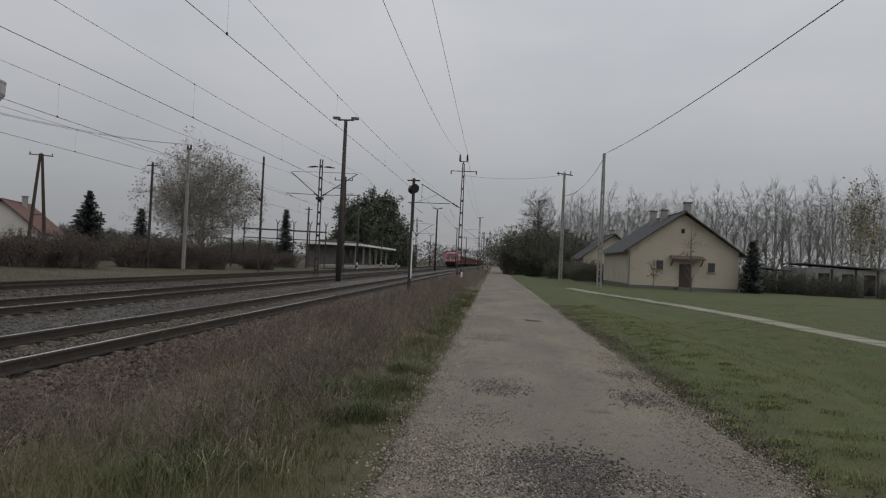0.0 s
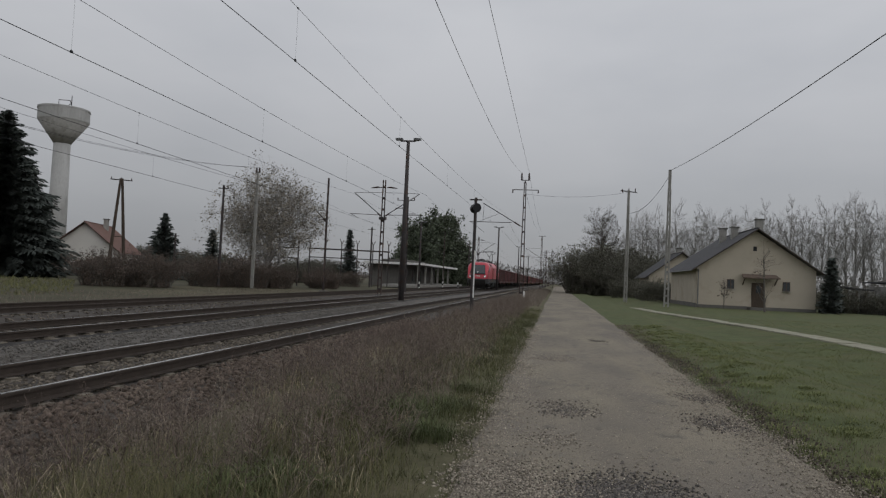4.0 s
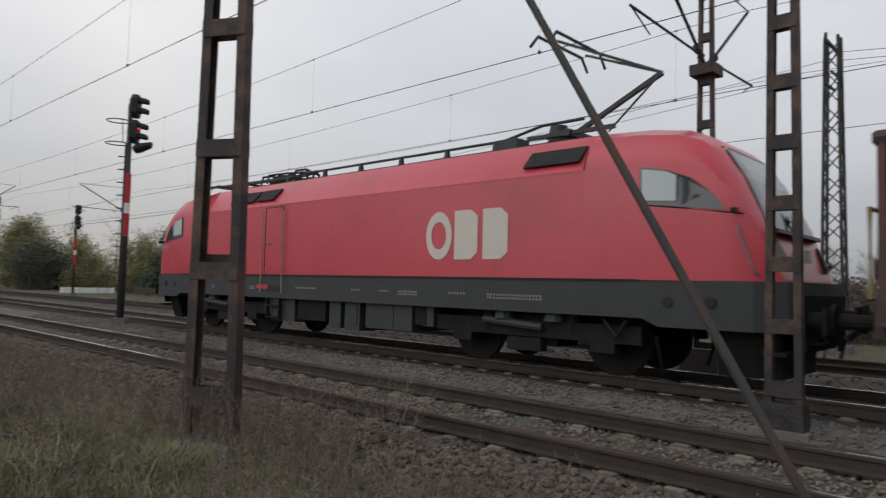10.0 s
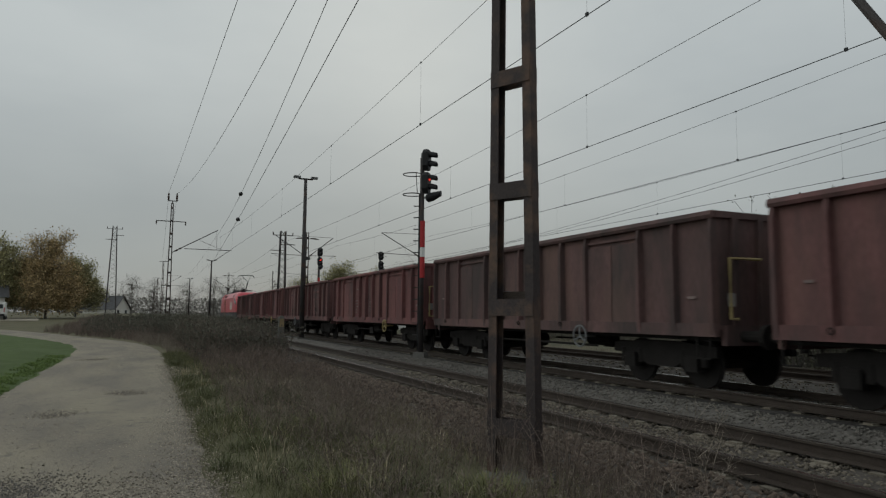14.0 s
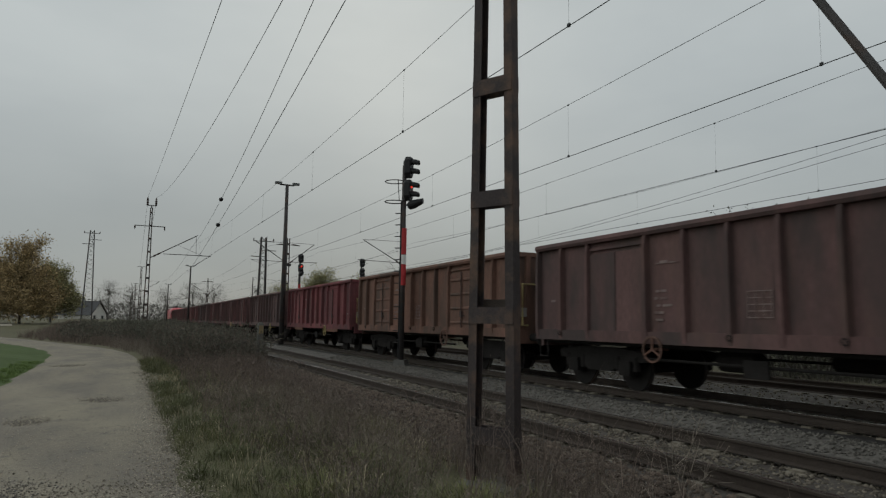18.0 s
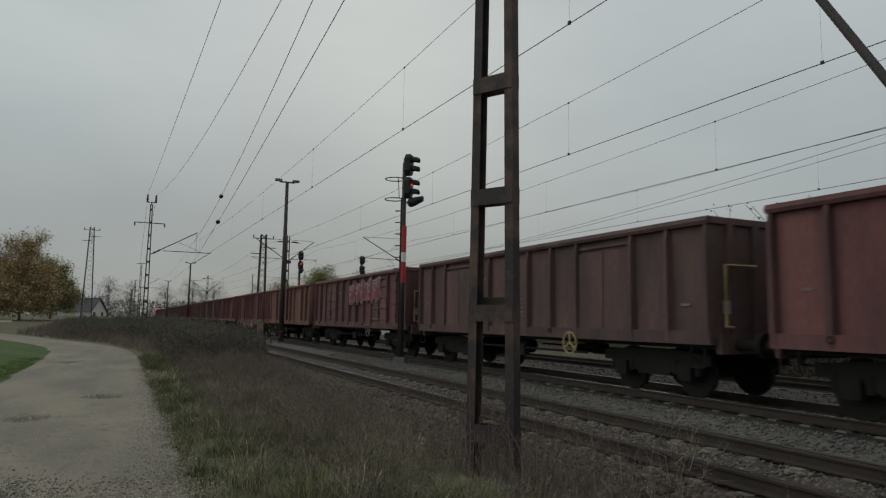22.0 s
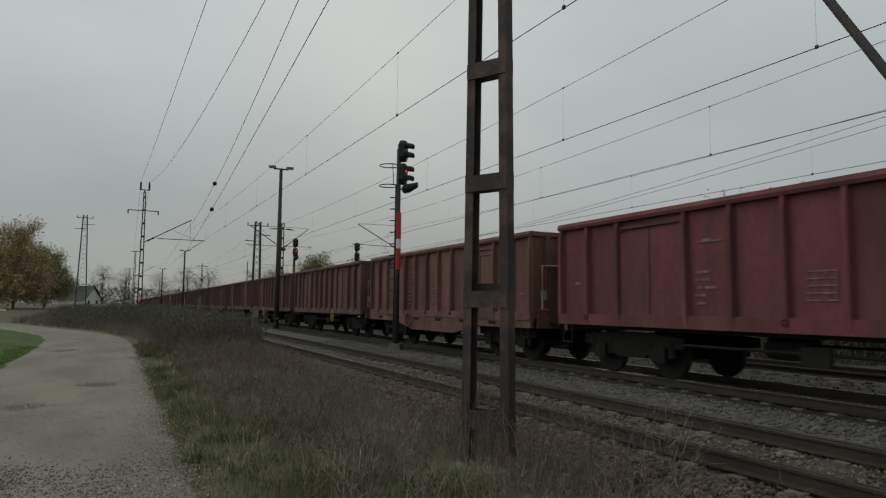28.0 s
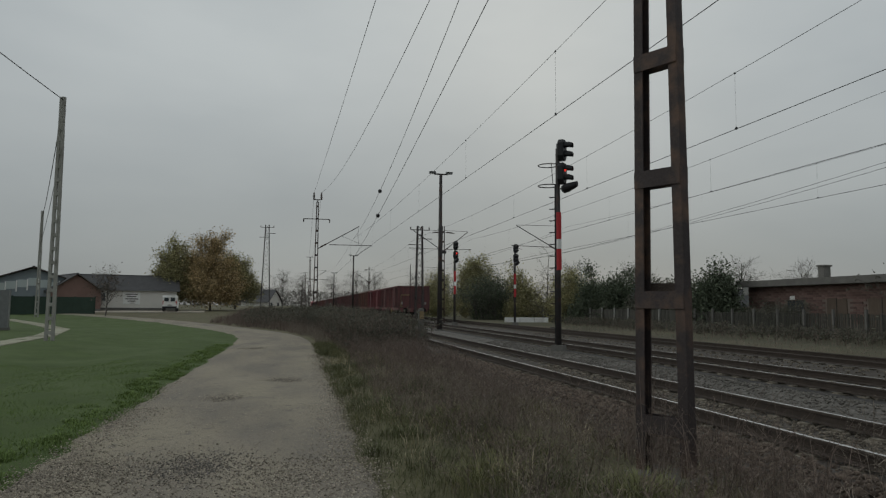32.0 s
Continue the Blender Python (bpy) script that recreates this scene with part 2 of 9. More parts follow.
M = dict(
    grass=mat("grass_soil", (0.105, 0.098, 0.054), 0.95, var=0.35, scale=0.5, fine=14, bump=0.6, dirt=(0.13, 0.11, 0.075), dirt_amt=0.5, dirt_scale=0.25),
    lawn=mat("lawn_grass", (0.092, 0.110, 0.046), 0.95, var=0.4, scale=1.2, fine=30, bump=0.8, dirt=(0.118, 0.112, 0.052), dirt_amt=0.5, dirt_scale=0.5),
    lawn_s=mat("mown_green_lawn", (0.060, 0.092, 0.023), 0.95, var=0.3, scale=0.7, fine=45, bump=0.5, dirt=(0.085, 0.115, 0.044), dirt_amt=0.4, dirt_scale=0.35),
    blade_l=mat("lawn_blades_olive", (0.170, 0.190, 0.078), 0.9, var=0.3, scale=1, fine=12, bump=0, island=0.3),
    blade_s=mat("mown_green_blades", (0.125, 0.180, 0.050), 0.9, var=0.3, scale=1, fine=12, bump=0, island=0.35),
    field=mat("dull_field", (0.074, 0.070, 0.042), 0.95, var=0.3, scale=0.12, fine=4, bump=0.5, dirt=(0.13, 0.115, 0.07), dirt_amt=0.5, dirt_scale=0.06),
    road=lane("worn_asphalt_gravel"),
    gravel=mat("pale_gravel", (0.335, 0.298, 0.245), 0.95, var=0.3, scale=5, fine=60, bump=0.6, island=0.5),
    grit=mat("dark_grit", (0.135, 0.124, 0.114), 0.92, var=0.3, scale=5, fine=60, bump=0.5, island=0.55),
    path=mat("concrete_path", (0.30, 0.292, 0.222), 0.9, var=0.15, scale=1.5, fine=30, bump=0.3, rand=0.12),
    ballast=mat("track_ballast", (0.085, 0.076, 0.067), 0.95, var=0.45, scale=7, fine=26, bump=1.0, dirt=(0.06, 0.05, 0.043), dirt_amt=0.6, dirt_scale=1.2),
    stone=mat("ballast_stone", (0.150, 0.130, 0.105), 0.95, var=0.2, scale=12, fine=50, bump=0.4, island=0.5),
    stone_red=mat("brown_ballast_stone", (0.118, 0.092, 0.074), 0.95, var=0.2, scale=12, fine=50, bump=0.4, island=0.5),
    sleeper=mat("concrete_sleeper", (0.20, 0.178, 0.142), 0.92, var=0.3, scale=3, fine=40, bump=0.4, rand=0.25, dirt=(0.09, 0.075, 0.06), dirt_amt=0.6, dirt_scale=2.5),
    oily=mat("oily_dark_ballast", (0.038, 0.035, 0.033), 0.9, var=0.4, scale=7, fine=26, bump=1.0, dirt=(0.075, 0.068, 0.062), dirt_amt=0.5, dirt_scale=1.5),
    yard_green=mat("dark_green_board", (0.035, 0.055, 0.042), 0.8, var=0.2, scale=1.5, fine=20, bump=0.1, rand=0.15),
    blue_grey=mat("blue_grey_cladding", (0.20, 0.23, 0.25), 0.7, var=0.12, scale=1.0, fine=20, bump=0.1),
    rust=mat("rusty_rail_side", (0.050, 0.039, 0.032), 0.8, var=0.3, scale=5, fine=50, bump=0.3),
    shine=mat("polished_rail_head", (0.58, 0.57, 0.55), 0.24, 1.0, var=0.1, scale=2, fine=50, bump=0.02, stretch=(1, 0.05, 1)),
    steel=mat("weathered_dark_steel", (0.060, 0.055, 0.055), 0.7, 0.2, var=0.25, scale=3, fine=40, bump=0.2, dirt=(0.10, 0.055, 0.035), dirt_amt=0.35, dirt_scale=1.8),
    mast=mat("rust_brown_mast_steel", (0.054, 0.044, 0.044), 0.72, 0.15, var=0.25, scale=2, fine=40, bump=0.25, dirt=(0.15, 0.095, 0.068), dirt_amt=0.5, dirt_scale=2.2),
    galv=mat("galvanised_steel", (0.20, 0.205, 0.21), 0.5, 0.6, var=0.2, scale=4, fine=40, bump=0.1),
    wire=mat("wire_copper_dark", (0.035, 0.037, 0.04), 0.6, 0.4, var=0.1, scale=2, fine=10, bump=0),
    conc=mat("grey_concrete", (0.30, 0.295, 0.275), 0.9, var=0.22, scale=1.5, fine=30, bump=0.3, dirt=(0.19, 0.18, 0.16), dirt_amt=0.4, dirt_scale=1.0),
    conc_p=mat("pale_tower_concrete", (0.42, 0.42, 0.41), 0.9, var=0.15, scale=0.4, fine=6, bump=0.2, dirt=(0.28, 0.275, 0.26), dirt_amt=0.4, dirt_scale=0.3, stretch=(1, 1, 0.3)),
    concd=mat("dark_concrete", (0.14, 0.135, 0.125), 0.9, var=0.25, scale=2, fine=30, bump=0.3),
    insul=mat("brown_porcelain", (0.05, 0.03, 0.025), 0.3, var=0.1, bump=0),
    black=mat("black_paint", (0.018, 0.018, 0.02), 0.55, var=0.2, scale=4, fine=30, bump=0.1),
    white=mat("white_paint", (0.72, 0.72, 0.70), 0.6, var=0.1, scale=3, fine=30, bump=0.05, dirt=(0.45, 0.43, 0.40), dirt_amt=0.3),
    redp=mat("signal_red_paint", (0.42, 0.035, 0.04), 0.6, var=0.15, scale=3, fine=30, bump=0.05),
    red_on=lit("lit_red_lens", (1.0, 0.05, 0.03), 0.8),
    lamp_on=lit("lit_headlamp", (1.0, 0.95, 0.88), 0.36),
    lens=glassy("dark_lens", (0.015, 0.015, 0.017)),
    glass=glassy("window_glass", (0.05, 0.057, 0.063)),
    pale_glass=glassy("pale_cab_glass", (0.42, 0.47, 0.47), 0.15),
    loco_red=mat("loco_traffic_red", (0.52, 0.044, 0.066), 0.28, var=0.07, scale=0.7, fine=12, bump=0.02, dirt=(0.40, 0.036, 0.052), dirt_amt=0.35, dirt_scale=0.6, spec=0.6),
    loco_grey=mat("loco_dark_grey", (0.045, 0.048, 0.048), 0.6, var=0.15, scale=1.5, fine=30, bump=0.05),
    under=mat("dirty_underframe", (0.024, 0.022, 0.021), 0.9, var=0.3, scale=3, fine=30, bump=0.2, spec=0.1),
    roofeq=mat("roof_gear_grey", (0.06, 0.06, 0.062), 0.6, 0.3, var=0.2, bump=0.05),
    cream=mat("cream_lettering", (0.62, 0.56, 0.50), 0.6, var=0.05, bump=0),
    grey_l=mat("faded_white_lettering", (0.30, 0.28, 0.265), 0.7, var=0.15, bump=0),
    yellow=mat("yellow_paint", (0.34, 0.27, 0.12), 0.6, var=0.2, scale=4, bump=0.05),
    lamp_glass=glassy("headlamp_glass", (0.20, 0.21, 0.20), 0.12),
    brass=mat("worn_brass_rail", (0.34, 0.29, 0.20), 0.45, 0.5, var=0.15, scale=4, bump=0.02),
    plaster=mat("cream_plaster", (0.45, 0.405, 0.33), 0.92, var=0.12, scale=0.6, fine=20, bump=0.2, dirt=(0.36, 0.31, 0.24), dirt_amt=0.3, dirt_scale=0.5),
    plaster_d=mat("old_grey_plaster", (0.27, 0.25, 0.21), 0.92, var=0.2, scale=0.6, fine=20, bump=0.2, dirt=(0.16, 0.145, 0.12), dirt_amt=0.5, dirt_scale=0.5),
    plaster_w=mat("white_plaster", (0.62, 0.60, 0.56), 0.92, var=0.1, scale=0.6, fine=20, bump=0.2),
    roof_gr=mat("grey_slate_roof", (0.075, 0.075, 0.078), 0.85, var=0.25, scale=2, fine=20, bump=0.3, rand=0.15),
    roof_br=mat("brown_tile_roof", (0.115, 0.088, 0.072), 0.88, var=0.25, scale=1.5, fine=20, bump=0.4, rand=0.3, dirt=(0.16, 0.14, 0.12), dirt_amt=0.3),
    roof_rd=mat("red_tile_roof", (0.17, 0.10, 0.082), 0.88, var=0.25, scale=1.5, fine=20, bump=0.4),
    brick=mat("red_brick", (0.142, 0.092, 0.080), 0.92, var=0.25, scale=2, fine=30, bump=0.3, rand=0.3),
    mortar=mat("mortar", (0.17, 0.14, 0.12), 0.95, var=0.15, scale=3, fine=40, bump=0.3),
    wood=mat("weathered_wood", (0.085, 0.065, 0.05), 0.88, var=0.3, scale=3, fine=30, bump=0.3, rand=0.3, stretch=(4, 4, 0.6)),
    board_d=mat("dark_brown_boards", (0.052, 0.043, 0.037), 0.9, var=0.35, scale=2, fine=30, bump=0.3, rand=0.45, stretch=(4, 4, 0.6)),
    wood_g=mat("grey_fence_wood", (0.066, 0.064, 0.055), 0.9, var=0.3, scale=3, fine=30, bump=0.3, rand=0.3),
    bark=mat("grey_bark", (0.115, 0.105, 0.094), 0.95, var=0.3, scale=6, fine=30, bump=0.5),
    bark_p=mat("pale_bark", (0.33, 0.315, 0.30), 0.95, var=0.35, scale=5, fine=30, bump=0.5),
    bark_m=mat("grey_poplar_bark", (0.27, 0.258, 0.242), 0.95, var=0.35, scale=5, fine=30, bump=0.4),
    fir=mat("fir_needles", (0.082, 0.096, 0.086), 0.9, var=0.3, scale=2, fine=20, bump=0, island=0.45),
    leaf_d=mat("dark_green_leaves", (0.088, 0.106, 0.070), 0.85, var=0.3, scale=1, fine=12, bump=0, island=0.5),
    leaf_o=mat("autumn_olive_leaves", (0.27, 0.25, 0.125), 0.85, var=0.3, scale=1, fine=12, bump=0, island=0.5),
    leaf_y=mat("autumn_ochre_leaves", (0.36, 0.27, 0.14), 0.85, var=0.3, scale=1, fine=12, bump=0, island=0.5),
    leaf_b=mat("brown_hedge_leaves", (0.132, 0.104, 0.086), 0.9, var=0.3, scale=1, fine=12, bump=0, island=0.5),
    leaf_p=mat("pale_birch_leaves", (0.24, 0.215, 0.17), 0.85, var=0.2, scale=1, fine=12, bump=0, island=0.4),
    far_wood=mat("far_bare_woods", (0.15, 0.14, 0.13), 0.95, var=0.3, scale=0.2, fine=2, bump=0, island=0.35),
    dry_d=mat("dark_dead_stems", (0.165, 0.130, 0.110), 0.95, var=0.3, scale=1, fine=12, bump=0, island=0.4),
    blade_o=mat("olive_grass", (0.175, 0.168, 0.085), 0.9, var=0.3, scale=1, fine=12, bump=0, island=0.45),
    leaf_g=mat("grey_green_leaves", (0.118, 0.116, 0.090), 0.9, var=0.3, scale=1, fine=12, bump=0, island=0.5),
    stone_g=mat("grey_ballast_stone", (0.138, 0.128, 0.115), 0.95, var=0.2, scale=12, fine=50, bump=0.4, island=0.35),
    ballast_g=mat("grey_ballast", (0.130, 0.121, 0.110), 0.95, var=0.5, scale=9, fine=30, bump=1.0, dirt=(0.075, 0.07, 0.064), dirt_amt=0.5, dirt_scale=4.0),
    brick_wall=mat("dull_red_wall", (0.185, 0.120, 0.102), 0.92, var=0.2, scale=1, fine=20, bump=0.2),
    blade_m=mat("mixed_short_grass", (0.100, 0.108, 0.054), 0.9, var=0.3, scale=1, fine=12, bump=0, island=0.4),
    blade_y=mat("bright_olive_grass", (0.165, 0.168, 0.078), 0.9, var=0.25, scale=1, fine=12, bump=0, island=0.35),
    dry=mat("dry_brown_stems", (0.215, 0.184, 0.152), 0.95, var=0.3, scale=1, fine=12, bump=0, island=0.5),
    dry_l=mat("pale_dry_grass", (0.36, 0.31, 0.21), 0.95, var=0.3, scale=1, fine=12, bump=0, island=0.4),
    blade_g=mat("fresh_green_grass", (0.110, 0.132, 0.058), 0.9, var=0.3, scale=1, fine=12, bump=0, island=0.4),
    soil=mat("bare_brown_soil", (0.075, 0.062, 0.050), 0.95, var=0.35, scale=3, fine=30, bump=0.7),
    blade=mat("green_blades", (0.128, 0.128, 0.062), 0.9, var=0.3, scale=1, fine=12, bump=0, island=0.5),
)


# ---- building blocks ----
class Mesh:
    """Collects vertices and faces of one part."""

    def __init__(self):
        self.v, self.f = [], []

    def box(self, c, s, turn=None, taper=1.0):
        """A box round c with sides s; taper narrows its top."""
        k = len(self.v)
        for dz in (-0.5, 0.5):
            q = taper if dz > 0 else 1.0
            for dx, dy in ((-0.5, -0.5), (0.5, -0.5), (0.5, 0.5), (-0.5, 0.5)):
                p = Vector((dx * s[0] * q, dy * s[1] * q, dz * s[2]))
                if turn:
                    p = turn @ p
                self.v.append((c[0] + p.x, c[1] + p.y, c[2] + p.z))
        self.f += [tuple(k + i for i in q) for q in ((3, 2, 1, 0), (4, 5, 6, 7), (0, 1, 5, 4), (1, 2, 6, 5), (2, 3, 7, 6), (3, 0, 4, 7))]
        return self

    def span(self, lo, hi):
        return self.box([(a + b) / 2 for a, b in zip(lo, hi)], [b - a for a, b in zip(lo, hi)])

    def bar(self, a, b, w, h=None, up=(0, 0, 1)):
        """A square bar from a to b."""
        a, b = Vector(a), Vector(b)
        d = b - a
        z = d.normalized()
        x = z.cross(Vector(up))
        if x.length < 1e-4:
            x = z.cross(Vector((1, 0, 0)))
        x.normalize()
        y = z.cross(x)
        turn = Matrix((x, y, z)).transposed()
        return self.box((a + b) / 2, (w, h or w, d.length), turn)

    def tube(self, pts, r, n=6, caps=True):
        """A round tube along pts; r is one radius or one for each point."""
        pts = [Vector(p) for p in pts]
        rs = r if isinstance(r, (list, tuple)) else [r] * len(pts)
        k = len(self.v)
        for i, p in enumerate(pts):
            d = (pts[min(i + 1, len(pts) - 1)] - pts[max(i - 1, 0)]).normalized()
            x = d.cross(Vector((0, 0, 1)))
            if x.length < 1e-3:
                x = Vector((1, 0, 0))
            x.normalize()
            y = d.cross(x)
            for j in range(n):
                a = 2 * math.pi * j / n
                q = p + rs[i] * (math.cos(a) * x + math.sin(a) * y)
                self.v.append(tuple(q))
        for i in range(len(pts) - 1):
            for j in range(n):
                a, b = k + i * n + j, k + i * n + (j + 1) % n
                self.f.append((a, b, b + n, a + n))
        if caps:
            self.f.append(tuple(k + j for j in reversed(range(n))))
            self.f.append(tuple(k + (len(pts) - 1) * n + j for j in range(n)))
        return self

    def disc(self, c, axis, r, w, n=20, hole=0.0):
        """A wheel or drum: a short cylinder, or a ring where hole is given."""
        c, ax = Vector(c), Vector(axis).normalized()
        if not hole:
            return self.tube([c - ax * w / 2, c + ax * w / 2], r, n)
        x = ax.cross(Vector((0, 0, 1)))
        if x.length < 1e-3:
            x = Vector((1, 0, 0))
        x.normalize()
        y = ax.cross(x)
        k = len(self.v)
        for j in range(n):
            a = 2 * math.pi * j / n
            e = math.cos(a) * x + math.sin(a) * y
            for rr, s in ((r, -1), (r, 1), (hole, 1), (hole, -1)):
                self.v.append(tuple(c + e * rr + ax * w / 2 * s))
        for j in range(n):
            a, b = k + 4 * j, k + 4 * ((j + 1) % n)
            for q in range(4):
                self.f.append((a + q, b + q, b + (q + 1) % 4, a + (q + 1) % 4))
        return self

    def loft(self, rings, closed=True, caps=True):
        """Joins rings with the same number of points."""
        k, n = len(self.v), len(rings[0])
        for ring in rings:
            self.v += [tuple(p) for p in ring]
        for i in range(len(rings) - 1):
            for j in range(n if closed else n - 1):
                a, b = k + i * n + j, k + i * n + (j + 1) % n
                self.f.append((a, b, b + n, a + n))
        if caps and closed:
            self.f.append(tuple(k + j for j in reversed(range(n))))
            self.f.append(tuple(k + (len(rings) - 1) * n + j for j in range(n)))
        return self

    def poly(self, pts):
        k = len(self.v)
        self.v += [tuple(p) for p in pts]
        self.f.append(tuple(range(k, k + len(pts))))
        return self

    def slab(self, pts, d):
        """A flat piece with outline pts, thickened by the vector d."""
        q = [tuple(Vector(p) + Vector(d)) for p in pts]
        return self.loft([pts, q])


def mesh_data(name, m, material, smooth=False):
    me = bpy.data.meshes.new(name)
    me.from_pydata(m.v, [], m.f)
    me.materials.append(M[material])
    if smooth:
        me.polygons.foreach_set("use_smooth", [True] * len(me.polygons))
    me.update()
    bm = bmesh.new()
    bm.from_mesh(me)
    bmesh.ops.recalc_face_normals(bm, faces=bm.faces)
    bm.to_mesh(me)
    bm.free()
    return me


def part(name, m, material, parent=None, label="", smooth=False):
    ob = new(name, mesh_data(name, m, material, smooth))
    if parent:
        ob.parent = parent
    if label:
        ob["label"] = label
    return ob


def raw(name, verts, faces, material, parent=None):
    """One mesh from number arrays, for what nobody could count."""
    me = bpy.data.meshes.new(name)
    verts, faces = np.asarray(verts, np.float32), np.asarray(faces, np.int32)
    me.vertices.add(len(verts))
    me.vertices.foreach_set("co", verts.ravel())
    me.loops.add(faces.size)
    me.loops.foreach_set("vertex_index", faces.ravel())
    me.polygons.add(len(faces))
    me.polygons.foreach_set("loop_start", np.arange(0, faces.size, faces.shape[1], dtype=np.int32))
    me.materials.append(M[material])
    me.update(calc_edges=True)
    ob = new(name, me)
    if parent:
        ob.parent = parent
    return ob


def thing(name, label, category, group="", kind="", at=(0, 0, 0), turn=0):
    ob = new(name)
    ob.empty_display_size = 0.2
    ob.matrix_basis = pose(*at, 0, 0, turn)
    return tagged(ob, label, category, group, kind)


def smoothstep(a, b, x):
    t = np.clip((x - a) / (b - a), 0, 1)
    return t * t * (3 - 2 * t)


# ---- the lie of the land ----
CONTACT_Z = 6.27                    # contact wire above the road
RAIL_Z = 0.27                       # top of the rails above the road
TRACKS = (-6.37, -11.0, -16.1)      # centre lines
GAUGE = 1.507                       # between the middles of the rail heads


def road_mid(y):
    """The road's middle: straight, then bending to the east far to the south."""
    y = np.asarray(y, float)
    s = np.clip(-y - 24, 0, None)
    return 0.85 + 0.0062 * s ** 2 * smoothstep(0, 30, s)


def ground_z(x, y):
    x, y = np.asarray(x, float), np.asarray(y, float)
    west = 0.02 + 0.06 * smoothstep(-1.0, -2.4, x) - 0.12 * smoothstep(-3.2, -4.4, x)
    far_w = -0.12 * smoothstep(-19, -22, x)
    r = x - road_mid(y)
    east = 0.05 * smoothstep(1.9, 3.2, r) - 0.22 * smoothstep(3.6, 5.2, r) * smoothstep(9.0, 6.0, r) - 0.04 * smoothstep(7, 10, r)
    near = smoothstep(-1.2, 0.5, x)
    out = west * (1 - near) + far_w + east * near
    on_road = smoothstep(2.0, 1.6, np.abs(r))
    rise = 0.00016 * np.clip(-y - 35, 0, 95) ** 2 * smoothstep(-1.0, 5.0, x)
    return out * (1 - on_road) - 0.03 * on_road + rise


# ---- ground, road, path ----
def grid_axis(stops):
    out = []
    for a, b, n in stops:
        out += list(np.linspace(a, b, n, endpoint=False))
    return np.array(out + [stops[-1][1]])


# worn hollows in the lane: centre, half width, depth of shape along the lane
HOLLOWS = ((0.09, 9.4, 0.5, 0.8), (1.95, 9.2, 0.45, 0.8), (2.1, 11.2, 0.4, 0.8), (-0.1, 15.3, 0.5, 0.8), (0.58, 5.9, 0.5, 0.6), (0.85, -7.6, 0.6, 0.5), (1.09, -12.9, 0.45, 0.8), (0.12, -15.8, 0.45, 0.8), (1.4, -27, 0.5, 0.8))


def lane_z(x, y):
    """Height of the worn lane near the camera."""
    x, y = np.asarray(x, float), np.asarray(y, float)
    z = 0.035 - 0.04 * ((x - road_mid(y)) / 1.79) ** 2
    for px, py, pr, q in HOLLOWS:
        d = np.hypot(x - px, (y - py) * q) / pr
        z = z - 0.022 * np.maximum(0, 1 - d * d)
    return z


def make_ground():
    xs = grid_axis(((-1500, -60, 12), (-60, -20, 12), (-20, -3, 34), (-3, 14, 68), (14, 60, 24), (60, 1500, 12)))
    ys = grid_axis(((-1500, -100, 14), (-100, -30, 50), (-30, 30, 100), (30, 100, 35), (100, 1500, 14)))
    X, Y = np.meshgrid(xs, ys, indexing="ij")
    rng = np.random.default_rng(5)
    Z = ground_z(X, Y) + rng.normal(0, 0.012, X.shape) * (np.abs(X) < 60)
    nx, ny = X.shape
    idx = np.arange(nx * ny).reshape(nx, ny)
    faces = np.stack([idx[:-1, :-1], idx[1:, :-1], idx[1:, 1:], idx[:-1, 1:]], -1).reshape(-1, 4)
    g = raw("ground", np.stack([X, Y, Z], -1).reshape(-1, 3), faces, "lawn")
    tagged(g, "rough grass and bare soil beside the railway", "ground", kind="structure")
    g.data.materials.append(M["field"])
    g.data.materials.append(M["grass"])
    g.data.materials.append(M["lawn_s"])
    cx = X[:-1, :-1].ravel()
    cy = Y[:-1, :-1].ravel()
    which = np.where((cx > road_mid(cy)) & (cx < 45) & (cy < -0.5) & (cy > -90), 3, np.where(cx < -22, 1, np.where(cx < road_mid(cy), 2, np.where((cx > 45) | (np.abs(cy) > 110), 1, 0))))
    g.data.polygons.foreach_set("material_index", which.astype(np.int32))
    g.data.polygons.foreach_set("use_smooth", np.ones(len(which), bool))
    # the road, with frayed edges and a slight camber
    ys = grid_axis(((-110, -40, 60), (-40, 40, 260), (40, 320, 60)))
    us = np.linspace(-1, 1, 25)
    fray = lambda s: np.array([0.16 * noise.noise((s, y * 0.55, 0)) + 0.10 * noise.noise((s + 9, y * 2.1, 0)) for y in ys])
    left, right = -1.80 + fray(1.0), 1.66 + fray(5.0)
    V = []
    for i, y in enumerate(ys):
        m = float(road_mid(y))
        for u in us:
            x = m + (left[i] + right[i]) / 2 + u * (right[i] - left[i]) / 2
            z = 0.035 - 0.04 * u ** 2 - 0.05 * (abs(u) > 0.999)
            z += 0.00016 * max(0, min(95, -y - 35)) ** 2 * float(smoothstep(-1.0, 5.0, x))
            z += 0.0015 * noise.noise((x * 0.8, y * 0.8, 3)) + 0.001 * noise.noise((x * 3.1, y * 3.1, 7))
            for px, py, pr, q in HOLLOWS:
                d = math.hypot(x - px, (y - py) * q) / pr
                z -= 0.022 * max(0, 1 - d * d)
            V.append((x, y, z))
    n = len(us)
    idx = np.arange(len(ys) * n).reshape(len(ys), n)
    F = np.stack([idx[:-1, :-1], idx[:-1, 1:], idx[1:, 1:], idx[1:, :-1]], -1).reshape(-1, 4)
    r = raw("road", V, F, "road")
    r.data.polygons.foreach_set("use_smooth", np.ones(len(F), bool))
    tagged(r, "worn narrow asphalt lane with gravel showing through", "road", kind="structure")


